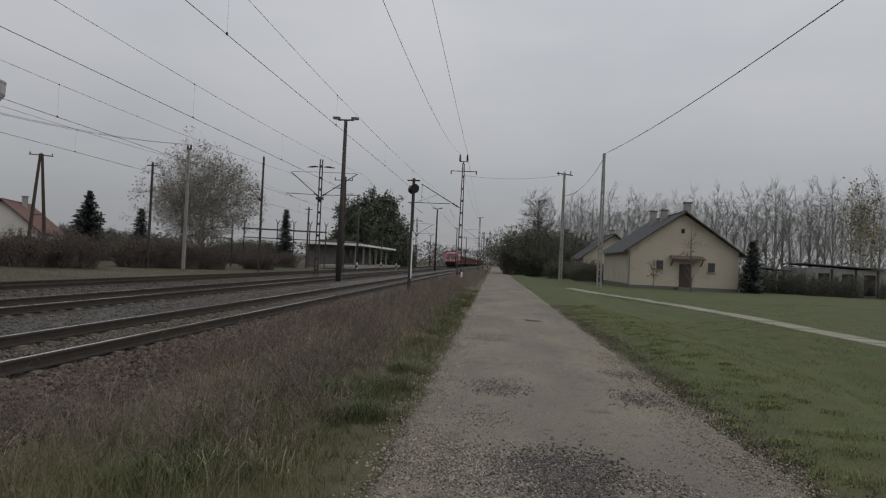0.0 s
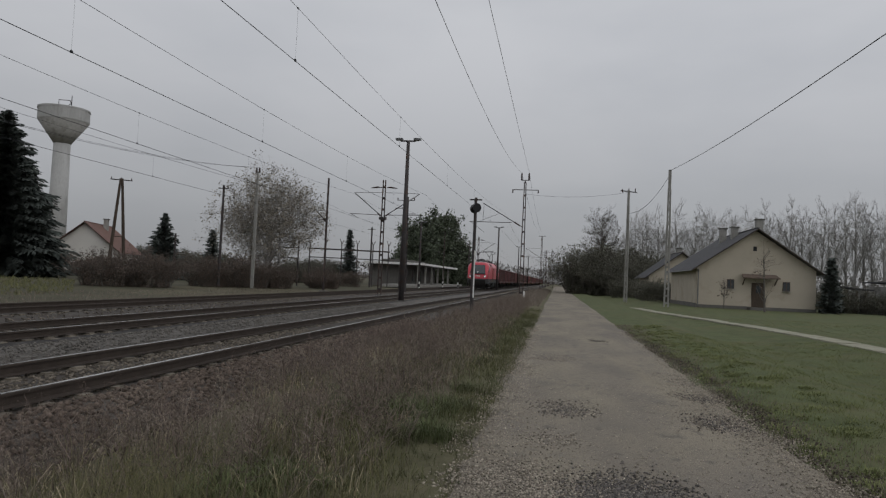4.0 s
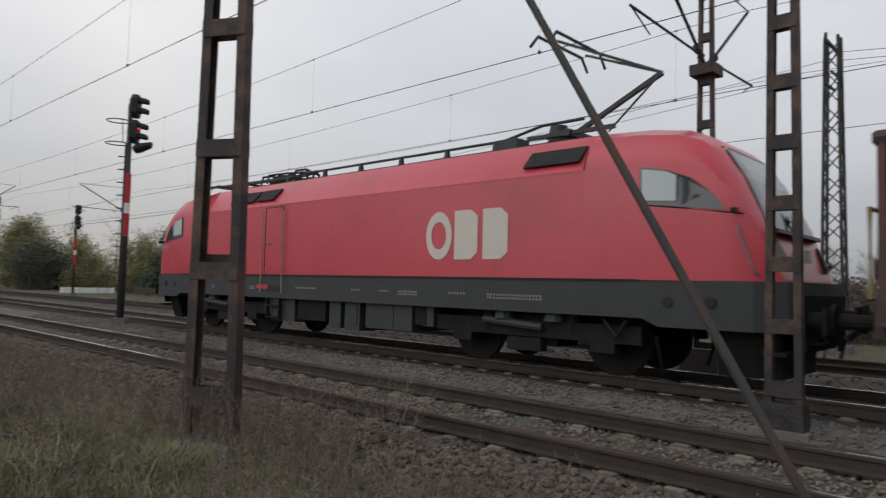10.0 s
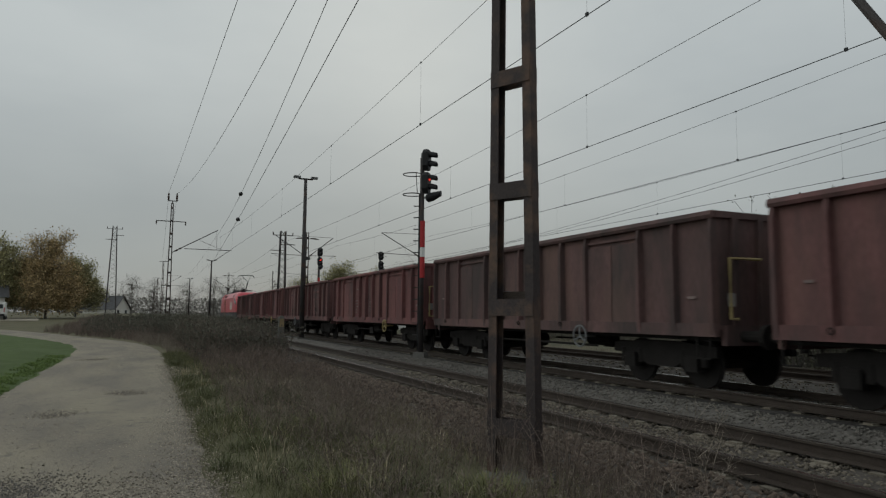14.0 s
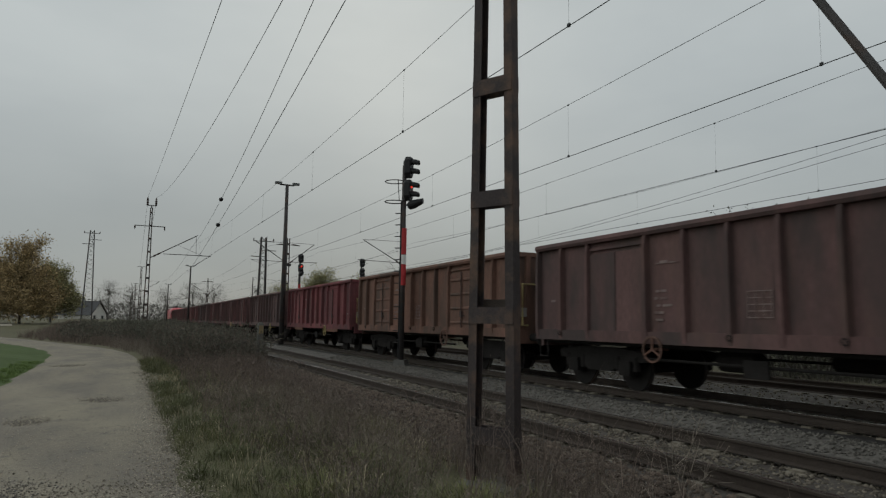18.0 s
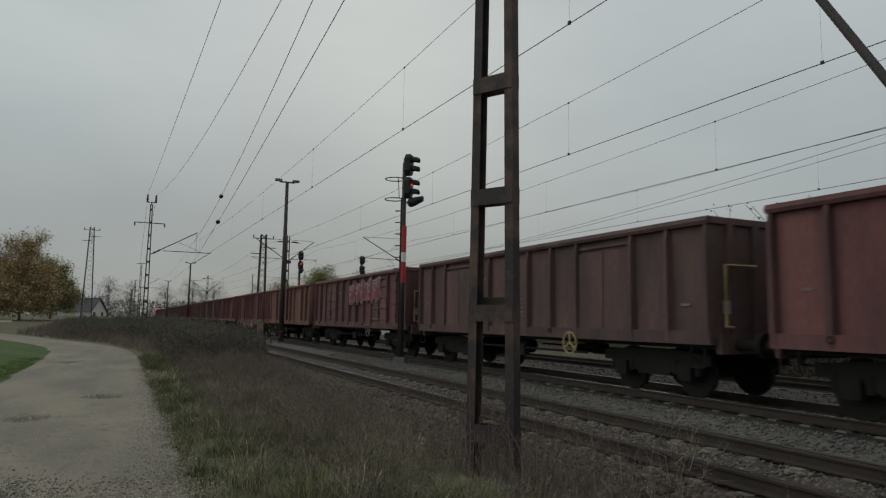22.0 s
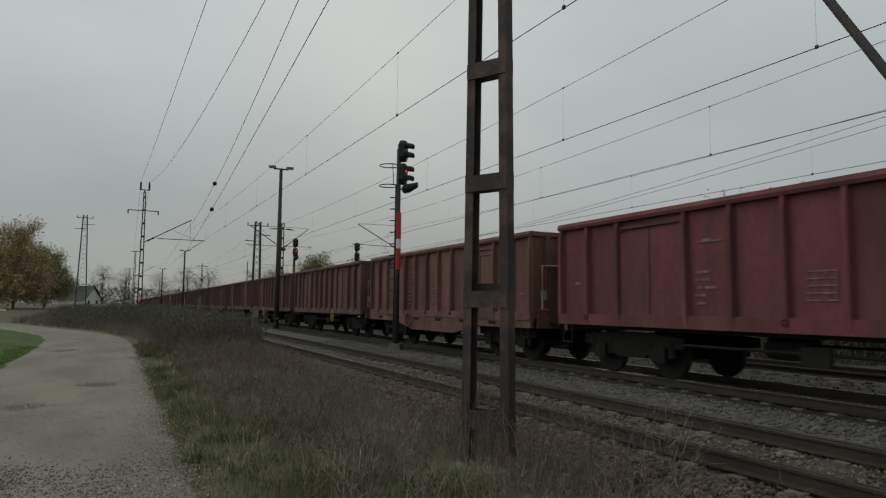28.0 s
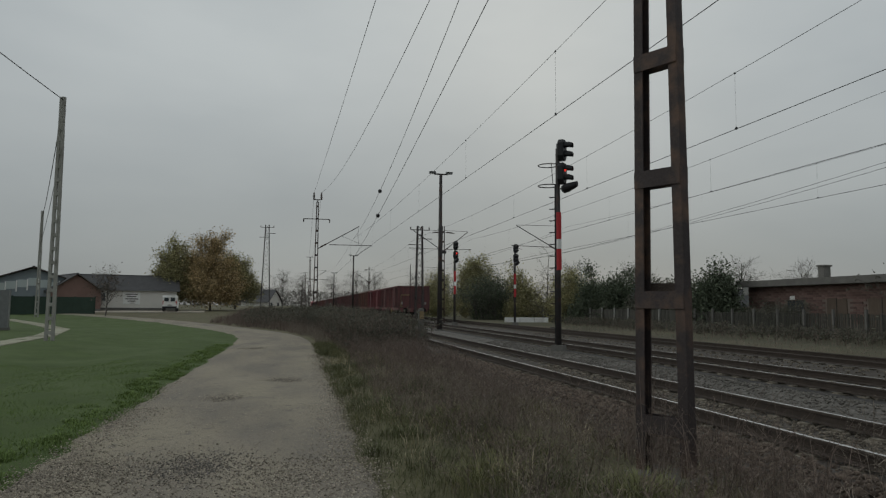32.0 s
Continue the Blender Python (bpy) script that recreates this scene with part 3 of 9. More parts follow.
def make_path():
    """The pale footpath of concrete slabs on the grass."""
    p = thing("footpath", "narrow pale concrete slab footpath across the lawn", "footpath", kind="structure")
    slab = Mesh().box((0, 0, 0), (0.98, 1.17, 0.07))
    me = mesh_data("slab", slab, "path")
    rng = random.Random(3)
    pts = [(6.6, 60), (7.2, 53), (8.6, 40), (9.7, 28), (10.05, 20), (10.4, 10), (10.9, -6), (11.0, -20), (11.2, -28), (12.2, -38), (14.2, -47), (19, -57), (25, -68)]
    for (x0, y0), (x1, y1) in zip(pts, pts[1:]):
        d = math.hypot(x1 - x0, y1 - y0)
        k = int(d / 1.2)
        for i in range(k):
            s = (i + 0.5) / k
            x, y = x0 + (x1 - x0) * s, y0 + (y1 - y0) * s
            ob = new("slab", me)
            ob.parent = p
            ob.matrix_basis = pose(x, y, float(ground_z(x, y)) - 0.005 + rng.uniform(-0.008, 0.008), rng.uniform(-0.6, 0.6), rng.uniform(-0.6, 0.6), -math.degrees(math.atan2(x1 - x0, y1 - y0)) + rng.uniform(-0.8, 0.8))


# ---- the railway ----
def rail_profile():
    """Half profile of a rail: foot, web, head."""
    h = [(0.070, -0.155), (0.070, -0.145), (0.010, -0.125), (0.010, -0.040), (0.036, -0.032), (0.036, -0.006), (0.028, 0.0)]
    return h + [(-x, z) for x, z in reversed(h)]


SLEEPER_PITCH = 0.6


def make_track(i, c):
    """One track: ballast bed, two rails with polished heads, sleepers."""
    tr = thing("railway_track", ("railway track with worn concrete sleepers, brown ballast and shiny rail heads", "busy railway track with shiny rails on grey ballast", "little used siding track with rusty rails in dark ballast")[i], "railway track", kind="structure")
    y0, y1 = -420, 420
    top = RAIL_Z - 0.16 - (0.0, 0.0, 0.03)[i]
    prof = [(-2.6, -0.06), (-1.75, top - 0.02), (-1.22, top - 0.005), (-0.85, top - 0.045), (0.85, top - 0.045), (1.22, top - 0.005), (1.75, top - 0.02), (2.6, -0.06)]
    ys = grid_axis(((y0, -40, 12), (-40, 40, 160), (40, y1, 12)))
    V = []
    us = []
    for (xa, za), (xb, zb) in zip(prof, prof[1:]):
        for s in np.linspace(0, 1, 5, endpoint=False):
            us.append((xa + (xb - xa) * s, za + (zb - za) * s))
    us.append(prof[-1])
    for y in ys:
        for x, z in us:
            V.append((c + x, y, z + 0.022 * noise.noise((x * 2.3, y * 2.3, i * 5.0)) + 0.012 * noise.noise((x * 7, y * 7, i))))
    n = len(us)
    idx = np.arange(len(ys) * n).reshape(len(ys), n)
    bed = raw("ballast_bed", V, np.stack([idx[:-1, :-1], idx[1:, :-1], idx[1:, 1:], idx[:-1, 1:]], -1).reshape(-1, 4), "ballast", tr)
    bed.data.materials.append(M["oily"])
    mid = np.array([(us[k][0] + us[k + 1][0]) / 2 for k in range(n - 1)] * (len(ys) - 1))
    bed.data.polygons.foreach_set("material_index", (((np.abs(mid) > 0.75) & (np.abs(mid) < (1.5, 2.3, 1.2)[i]) & ((mid < 0) | (i > 0))).astype(np.int32)))
    bed.data.polygons.foreach_set("use_smooth", np.ones(len(bed.data.polygons), bool))
    for s in (-1, 1):
        m = Mesh()
        x0 = c + s * GAUGE / 2
        m.loft([[(x0 + x, y, RAIL_Z + z - 0.004) for x, z in rail_profile()] for y in (y0, y1)])
        rail = part("rail", m, "rust", tr)
        hd = Mesh().span((x0 - 0.027, y0, RAIL_Z - 0.004), (x0 + 0.027, y1, RAIL_Z + 0.001))
        part("rail_head", hd, "shine" if i < 2 else "rust", rail, "polished running surface")
    sl = Mesh()
    for s in (-1, 1):
        sl.loft([[(s * x, -0.13, -0.12), (s * x, 0.13, -0.12), (s * x, 0.11, h), (s * x, -0.11, h)] for x, h in ((0.0, 0.035), (0.45, 0.035), (0.58, 0.055), (0.95, 0.055), (1.24, 0.045))])
        sl.box((s * GAUGE / 2 - s * 0.12, 0, 0.065), (0.09, 0.16, 0.03))
        sl.box((s * GAUGE / 2 + s * 0.12, 0, 0.065), (0.09, 0.16, 0.03))
    me = mesh_data("sleeper", sl, "sleeper")
    rng = random.Random(20 + i)
    lo, hi = ((-62, 62), (-42, 42), (-34, 34))[i]
    y = lo
    while y < hi:
        ob = new("sleeper", me)
        ob.parent = tr
        ob.matrix_basis = pose(c, y, top - 0.09 + rng.uniform(-0.006, 0.006), 0, 0, rng.uniform(-0.4, 0.4))
        y += SLEEPER_PITCH
    far = Mesh()
    for a, b in ((-260, lo), (hi, 260)):
        y = a
        while y < b:
            far.box((c, y, top - 0.075), (2.3, 0.22, 0.1))
            y += SLEEPER_PITCH
    tagged(part("far_sleeper_run", far, "sleeper", tr), kind="stuff")


def scatter_stones(name, count, region, size, material, seed, label, zf=None, soft=(False, False)):
    """Loose stones: squashed, jittered octahedra in one mesh."""
    rng = np.random.default_rng(seed)
    x0, x1, y0, y1 = region
    x = rng.uniform(x0, x1, count)
    y = rng.uniform(y0, y1, count)
    if soft[0]:
        x = rng.normal((x0 + x1) / 2, (x1 - x0) / 4, count)
    if soft[1]:
        y = rng.normal((y0 + y1) / 2, (y1 - y0) / 4, count)
    r = rng.uniform(size[0], size[1], count)
    base = np.array([(1, 0, 0), (-1, 0, 0), (0, 1, 0), (0, -1, 0), (0, 0, 1), (0, 0, -1)], float)
    tri = np.array([(0, 2, 4), (2, 1, 4), (1, 3, 4), (3, 0, 4), (2, 0, 5), (1, 2, 5), (3, 1, 5), (0, 3, 5)])
    V = base[None] * r[:, None, None] * rng.uniform(0.55, 1.25, (count, 6, 1))
    a = rng.uniform(0, 2 * np.pi, count)
    ca, sa = np.cos(a)[:, None], np.sin(a)[:, None]
    tilt = rng.uniform(-0.6, 0.6, count)[:, None]
    vx, vy, vz = V[..., 0], V[..., 1], V[..., 2] * 0.75
    vx, vz = vx * np.cos(tilt) - vz * np.sin(tilt), vx * np.sin(tilt) + vz * np.cos(tilt)
    z = zf(x, y) if zf else ground_z(x, y)
    P = np.stack([vx * ca - vy * sa + x[:, None], vx * sa + vy * ca + y[:, None], vz + (z + r * 0.25)[:, None]], -1)
    F = (tri[None] + 6 * np.arange(count)[:, None, None]).reshape(-1, 3)
    return tagged(raw(name, P.reshape(-1, 3), F, material), label, "stones", kind="stuff")


def bed_z(x, y):
    out = np.full(np.shape(x), -9.0)
    for c in TRACKS:
        d = np.abs(x - c)
        out = np.maximum(out, np.where(d < 0.9, RAIL_Z - 0.205, np.where(d < 1.75, RAIL_Z - 0.17, RAIL_Z - 0.18 - (d - 1.75) * 0.19)))
    return np.maximum(out, ground_z(x, y))


def polar(az, d):
    """A place from its bearing west of north and its distance from the walker."""
    a = radians(az)
    return -d * math.sin(a), 0.4 + d * math.cos(a)


# ---- masts, lamps, signals ----
def ladder_mast(name, label, h, w0, w1, flange, bars, group="catenary masts", first=0.55, along="y"):
    """A mast of two steel channels that lean together, joined by batten plates."""
    t = thing(name, label, "catenary mast", group)
    sw = (lambda p: (p[1], p[0], p[2])) if along == "x" else (lambda p: tuple(p))
    side = (0, 1, 0) if along == "x" else (1, 0, 0)
    for s in (-1, 1):
        m = Mesh()
        f, k, lip = flange * 0.5, 0.014, flange * 0.75
        u = [(-f, 0), (f, 0), (f, -lip), (f - k, -lip), (f - k, -k), (k - f, -k), (k - f, -lip), (-f, -lip)]
        m.loft([[sw((x, s * (w / 2 + y), z)) for x, y in u] for z, w in ((-0.2, w0), (h, w1))])
        part("channel", m, "mast", t)
    z = first
    while z < h - 0.2:
        w = w0 + (w1 - w0) * z / h
        for e in (-1, 1):
            part("batten_plate", Mesh().box(sw((e * (flange * 0.5 + 0.007), 0, z)), sw((0.012, w - 0.01, 0.17))), "mast", t)
        z += bars
    part("foundation", Mesh().box((0, 0, -0.05), (0.6, 0.7, 0.3), taper=0.9), "concd", t)
    return t


def lattice_mast(name, label, h, w0, w1, group="lattice masts"):
    """A four-legged lattice mast with zigzag bracing."""
    t = thing(name, label, "lattice mast", group)
    for sx in (-1, 1):
        for sy in (-1, 1):
            part("corner_angle", Mesh().bar((sx * w0 / 2, sy * w0 / 2, 0), (sx * w1 / 2, sy * w1 / 2, h), 0.07), "steel", t)
    n = int(h / (0.8 if w0 < 0.5 else 0.55))
    for face in range(4):
        pts = []
        for i in range(n + 1):
            z = h * i / n
            wa = (w0 + (w1 - w0) * z / h) / 2
            p = ((wa if i % 2 else -wa), -wa, z)
            for _ in range(face):
                p = (-p[1], p[0], p[2])
            pts.append(p)
        m = Mesh().tube(pts, 0.022 if w0 < 0.5 else 0.032, 4)
        part("zigzag_bracing", m, "steel", t)
    part("foundation", Mesh().box((0, 0, -0.05), (w0 + 0.3, w0 + 0.3, 0.3)), "concd", t)
    return t


def cantilever(t, z, reach, up=1.5):
    """A tubular bracket arm with its strut, stay, registration tube and insulators; reach is along local x."""
    s = 1 if reach > 0 else -1
    part("bracket_tube", Mesh().tube([(0.1 * s, 0, z), (reach, 0, z + up)], 0.035, 6), "steel", t)
    part("registration_tube", Mesh().tube([(reach * 0.12, 0, z + 0.12), (reach * 1.12, 0, z + 0.18)], 0.025, 6), "steel", t)
    part("top_stay", Mesh().tube([(0.08 * s, 0, z + up + 0.05), (reach * 0.97, 0, z + up + 0.02)], 0.016, 5), "steel", t)
    part("insulator", Mesh().tube([(0.12 * s + reach * k, 0, z + up * k) for k in (0.03, 0.05, 0.07, 0.09, 0.11, 0.13)], [0.04, 0.085, 0.04, 0.085, 0.04, 0.085], 8), "insul", t)
    part("steady_arm", Mesh().tube([(reach * 1.1, 0, z + 0.17), (reach * 0.86, 0, z - 0.12)], 0.015, 5), "steel", t)


def lamp_post(label, h, heads=2, group="yard lamps"):
    t = thing("street_lamp", label, "lamp post", group)
    part("pole", Mesh().tube([(0, 0, 0), (0, 0, h)], [0.17, 0.10], 10), "steel", t, smooth=True)
    part("foundation", Mesh().box((0, 0, 0.02), (0.55, 0.55, 0.4), taper=0.85), "concd", t)
    part("crossarm", Mesh().box((0, 0, h - 0.02), (0.9, 0.10, 0.08)), "steel", t)
    for s in (-1, 1):
        hd = Mesh().loft([[(s * 0.34 + s * x, y, h + z) for y, z in ((-0.13, 0.02), (-0.15, 0.14), (0.15, 0.14), (0.13, 0.02))] for x in (0.0, 0.12, 0.36, 0.42)])
        lh = part("lamp_head", hd, "galv", t)
        part("lamp_glass", Mesh().span((s * 0.48 - 0.12, -0.11, h + 0.0), (s * 0.48 + 0.12, 0.11, h + 0.025)), "pale_glass", lh)
    return t


def signal(label, h, lit_lamp, cage=True, group="signals"):
    """A colour-light signal: steel post, two black lamp cases with drooping visors, a lower lamp, red and white plates, climbing rungs and hoops."""
    t = thing("railway_signal", label, "railway signal", group)
    part("post", Mesh().tube([(0, 0, 0), (0, 0, h - 0.3)], [0.10, 0.075], 10), "steel", t, smooth=True)
    part("foundation", Mesh().box((0, 0, 0.1), (0.5, 0.5, 0.5), taper=0.8), "concd", t)
    for k in (0, 1):
        top, bot = h - 0.84 * k, h - 0.84 * k - 0.76
        out = [(-0.21, top - 0.13), (-0.11, top), (0.11, top), (0.21, top - 0.13), (0.21, bot + 0.16), (0.10, bot), (-0.10, bot), (-0.21, bot + 0.16)]
        c = part("lamp_case", Mesh().loft([[(x * q, y, (z - (top + bot) / 2) * q + (top + bot) / 2) for x, z in out] for y, q in ((0.05, 0.92), (0.08, 1), (0.24, 1), (0.27, 0.95))]), "black", t)
        for j in (0, 1):
            z = top - 0.21 - 0.33 * j
            arc = np.linspace(-0.35, math.pi + 0.35, 13)
            rings = [[(r * math.cos(a), y - 0.10 * max(0.0, -math.sin(a)) * (y > 0.3), z + dz + r * math.sin(a)) for a in arc] for r, y, dz in ((0.135, 0.26, 0.0), (0.13, 0.42, -0.01), (0.115, 0.56, -0.045))]
            inner = [[(x * 0.9, y, z + (zz - z) * 0.9) for x, y, zz in ring] for ring in reversed(rings)]
            part("visor", Mesh().loft(rings + inner, closed=False), "black", c)
            part("lens", Mesh().disc((0, 0.275, z), (0, 1, 0), 0.10, 0.02, 16), "red_on" if 2 * k + j == lit_lamp else "lens", c)
        part("mount", Mesh().box((0, 0.02, bot + 0.38), (0.12, 0.10, 0.5)), "galv", t)
    b = h - 1.60
    low = part("lower_lamp", Mesh().loft([[(q * math.cos(a), y, b - 0.16 + dz + q * math.sin(a)) for a in np.linspace(0, 2 * math.pi, 14, endpoint=False)] for y, q, dz in ((0.16, 0.10, 0.0), (0.24, 0.17, 0.0), (0.42, 0.16, 0.03), (0.72, 0.10, 0.13))]), "black", t)
    part("lamp_arm", Mesh().bar((0, 0, b - 0.16), (0, 0.2, b - 0.15), 0.06), "galv", low)
    if cage:
        for z in (b - 0.02, b + 0.72):
            part("cage_hoop", Mesh().tube([(0.34 * math.cos(a), -0.36 + 0.36 * math.sin(a), z) for a in np.linspace(0, 2 * math.pi, 17)], 0.02, 5), "steel", t)
        for x in (-0.22, 0.22):
            part("cage_strut", Mesh().tube([(x, -0.10, b - 0.05), (x * 1.2, -0.14, b + 0.75)], 0.014, 5), "steel", t)
    for z0, z1, paint in ((b - 1.0, b - 1.95, "redp"), (b - 1.96, b - 2.3, "white"), (b - 2.31, b - 3.05, "redp")):
        part("painted_plate", Mesh().loft([[(0.10 * math.cos(a), 0.02 + 0.10 * math.sin(a), z) for a in np.linspace(-0.5, math.pi + 0.5, 10)] + [(0.092 * math.cos(a), 0.02 + 0.092 * math.sin(a), z) for a in np.linspace(math.pi + 0.5, -0.5, 10)] for z in (z1, z0)]), paint, t, "bent red plate" if paint == "redp" else "bent white plate")
    z = 0.95
    while z < b - 0.2:
        part("climbing_rung", Mesh().bar((0, -0.08, z), (0, -0.30, z), 0.035).bar((-0.07, -0.28, z), (0.07, -0.28, z), 0.03), "steel", t)
        z += 0.42
    for x in (-0.06, 0.06):
        part("cable_pipe", Mesh().tube([(x, -0.09, 0.4), (x, -0.08, b)], 0.022, 5), "black", t)
    return t


def concrete_pole(name, label, h, w0=0.34, w1=0.2, group="power poles", a_frame=False):
    """A pierced concrete pole: two legs and rungs, solid at the top; or an A of two poles."""
    t = thing(name, label, "utility pole", group)
    if a_frame:
        for s in (-1, 1):
            part("leg", Mesh().tube([(s * 0.85, 0, 0), (s * 0.08, 0, h)], [0.2, 0.13], 8), "wood", t)
        part("brace", Mesh().bar((-0.5, 0, h * 0.42), (0.5, 0, h * 0.42), 0.1), "wood", t)
        part("crossarm", Mesh().bar((-1.1, 0, h - 0.15), (1.1, 0, h - 0.15), 0.1), "steel", t)
        for x in (-1.0, 0.0, 1.0):
            part("insulator", Mesh().tube([(x, 0, h - 0.1), (x, 0, h + 0.02), (x, 0, h + 0.12)], [0.03, 0.06, 0.03], 8), "insul", t)
        return t
    for s in (-1, 1):
        part("leg", Mesh().bar((0, s * (w0 - 0.09) / 2, 0), (0, s * (w1 - 0.08) / 2, h * 0.86), 0.14, 0.085, up=(1, 0, 0)), "conc", t)
    part("solid_top", Mesh().box((0, 0, h * 0.93), (0.13, w1, h * 0.14 + 0.01)), "conc", t)
    z = 0.35
    while z < h * 0.86:
        w = w0 + (w1 - w0) * z / h
        part("rung", Mesh().box((0, 0, z), (0.125, w - 0.1, 0.16)), "conc", t)
        z += 0.62
    return t


def wire(m, a, b, sag, r=0.008, n=12):
    a, b = Vector(a), Vector(b)
    pts = []
    for i in range(n + 1):
        s = i / n
        p = a.lerp(b, s)
        p.z -= 4 * sag * s * (1 - s)
        pts.append(p)
    m.tube(pts, r, 4, caps=False)


WIRE_R = 0.008


def catenary(c, supports, zc, hang=1.85, sag=0.62, pull=None, at=()):
    """Contact wire, sagging carrier and droppers of one track; pull names supports with their own stagger, at the places of near droppers."""
    t = thing("overhead_line", "overhead contact line with carrier wire and droppers", "overhead wire", "overhead lines")
    stag = [(pull or {}).get(y, c + (0.2 if i % 2 else -0.2)) for i, y in enumerate(supports)]
    far = Mesh()
    for i, (ya, yb) in enumerate(zip(supports, supports[1:])):
        dip = sag * ((yb - ya) / 61) ** 2
        m = Mesh()
        wire(m, (stag[i], ya, zc), (stag[i + 1], yb, zc), 0.0, WIRE_R * 1.15, 2)
        part("contact_wire", m, "wire", t)
        m = Mesh()
        wire(m, (stag[i], ya, zc + hang), (stag[i + 1], yb, zc + hang), dip, WIRE_R * 0.9, 14)
        part("carrier_wire", m, "wire", t)
        own = [y for y in at if ya < y < yb]
        for y in own or [ya + (yb - ya) * (k + 0.5) / 7 for k in range(7)]:
            q = (y - ya) / (yb - ya)
            x, top = stag[i] + (stag[i + 1] - stag[i]) * q, zc + hang - 4 * dip * q * (1 - q)
            m = Mesh() if own else far
            m.tube([(x, y, zc), (x, y, top)], 0.0022, 4, caps=False)
            m.box((x, y, zc + 0.015), (0.03, 0.06, 0.06))
            m.box((x, y, top), (0.025, 0.05, 0.04))
            if own:
                part("dropper", m, "wire", t)
    tagged(part("far_dropper_set", far, "wire", t), kind="stuff")
    return t


def make_railway():
    for i, c in enumerate(TRACKS):
        make_track(i, c)
    # ridge of grey ballast between the first two tracks
    xs, ys = np.linspace(-9.75, -8.3, 16), grid_axis(((-300, -40, 20), (-40, 45, 240), (45, 300, 20)))
    V = [(x, y, 0.02 + 0.13 * math.exp(-((x + 9.0) / 0.38) ** 2) + 0.02 * noise.noise((x * 5, y * 5, 2)) + 0.012 * noise.noise((x * 12, y * 12, 4))) for x in xs for y in ys]
    idx = np.arange(len(V)).reshape(len(xs), len(ys))
    rdg = raw("ballast_ridge", V, np.stack([idx[:-1, :-1], idx[1:, :-1], idx[1:, 1:], idx[:-1, 1:]], -1).reshape(-1, 4), "ballast_g")
    tagged(rdg, "low ridge of grey ballast between two tracks", "ballast", kind="structure")
    # near anchor mast with its stay
    near = ladder_mast("anchor_mast", "rusty dark anchor mast of two steel channels beside the track", 11.5, 0.58, 0.32, 0.13, 1.205)
    near.matrix_basis = pose(-3.6, -6.4, -0.02, 0, 0, 28)
    part("warning_plate", Mesh().box((-0.075, -0.16, 1.86), (0.01, 0.14, 0.13)), "galv", near, "small worn metal plate")
    part("clamp", Mesh().box((-0.07, 0.0, 1.86), (0.03, 0.46, 0.12)), "rust", near)
    stay = thing("mast_stay", "slanting steel stay rod that anchors the mast to the ground", "stay rod")
    a, b = Vector((-3.6, -6.3, 9.65)), Vector((-3.62, -0.73, 0.0))
    part("rod", Mesh().tube([a, b], 0.025, 8), "steel", stay)
    part("anchor_block", Mesh().box((b.x, b.y, 0.0), (0.3, 0.4, 0.12)), "concd", stay)
    # masts along the near side, with feeder yokes on top
    for x, y, h, side in ((-3.47, 67.0, 12.4, -1), (-1.95, -67.0, 12.75, -1)):
        t = ladder_mast("catenary_mast", "tall steel channel catenary mast with feeder brackets on top", h - 0.95, 0.48, 0.24, 0.12, 1.2, along="x")
        t.matrix_basis = pose(x, y, 0)
        part("yoke_stem", Mesh().bar((0, 0, h - 1.0), (0, 0, h - 0.72), 0.10), "steel", t)
        for s in (-1, 1):
            part("insulator", Mesh().tube([(s * 0.36, 0, h - z) for z in (0.74, 0.66, 0.58, 0.50, 0.42, 0.34, 0.26, 0.18, 0.0)], [0.06, 0.12, 0.06, 0.12, 0.06, 0.12, 0.06, 0.09, 0.04], 8), "insul", t)
        part("yoke_bar", Mesh().bar((-0.40, 0, h - 0.74), (0.40, 0, h - 0.74), 0.07), "steel", t)
        zl = 10.1 if y < 0 else 10.7
        part("lower_arm", Mesh().bar((-1.25, 0, zl), (1.35, 0, zl), 0.07), "steel", t)
        for q in (-1.2, 1.3):
            part("insulator", Mesh().tube([(q, 0, zl - z) for z in (0.0, 0.1, 0.16, 0.22, 0.28, 0.36)], [0.03, 0.08, 0.04, 0.08, 0.04, 0.02], 8), "insul", t)
        # bracket: a long strut up to the carrier, a hanger and the level registration tube
        zb = 7.2 if y < 0 else 7.0
        part("bracket_tube", Mesh().tube([(-0.1, 0, zb), (-4.1, 0, zb + 2.3)], 0.045, 6), "steel", t)
        part("insulator", Mesh().tube([(-0.35 - 0.16 * k, 0, zb + 0.14 + 0.092 * k) for k in range(5)], [0.05, 0.09, 0.05, 0.09, 0.05], 8), "insul", t)
        part("registration_tube", Mesh().tube([(-1.2, 0, zb + 0.42), (-5.4, 0, zb + 0.42)], 0.035, 6), "steel", t)
        part("hanger_rod", Mesh().tube([(-4.0, 0, zb + 2.2), (-4.05, 0, zb + 0.42)], 0.016, 5).tube([(-2.4, 0, zb + 1.3), (-4.6, 0, zb + 0.42)], 0.014, 5), "steel", t)
        part("steady_arm", Mesh().tube([(-5.3, 0, zb + 0.42), (-3.9, 0, zb - 0.6)], 0.018, 5), "steel", t)
    # masts between the tracks
    lad = ladder_mast("catenary_mast", "dark steel channel mast between the tracks", 9.0, 0.42, 0.28, 0.11, 0.72)
    lad.matrix_basis = pose(-8.75, -2.75, 0)
    # footing takes the dark ballast colour
    part("footing", Mesh().box((0, 0, 0.18), (0.3, 0.5, 0.42), taper=0.9), "oily", lad, "small dark concrete footing")
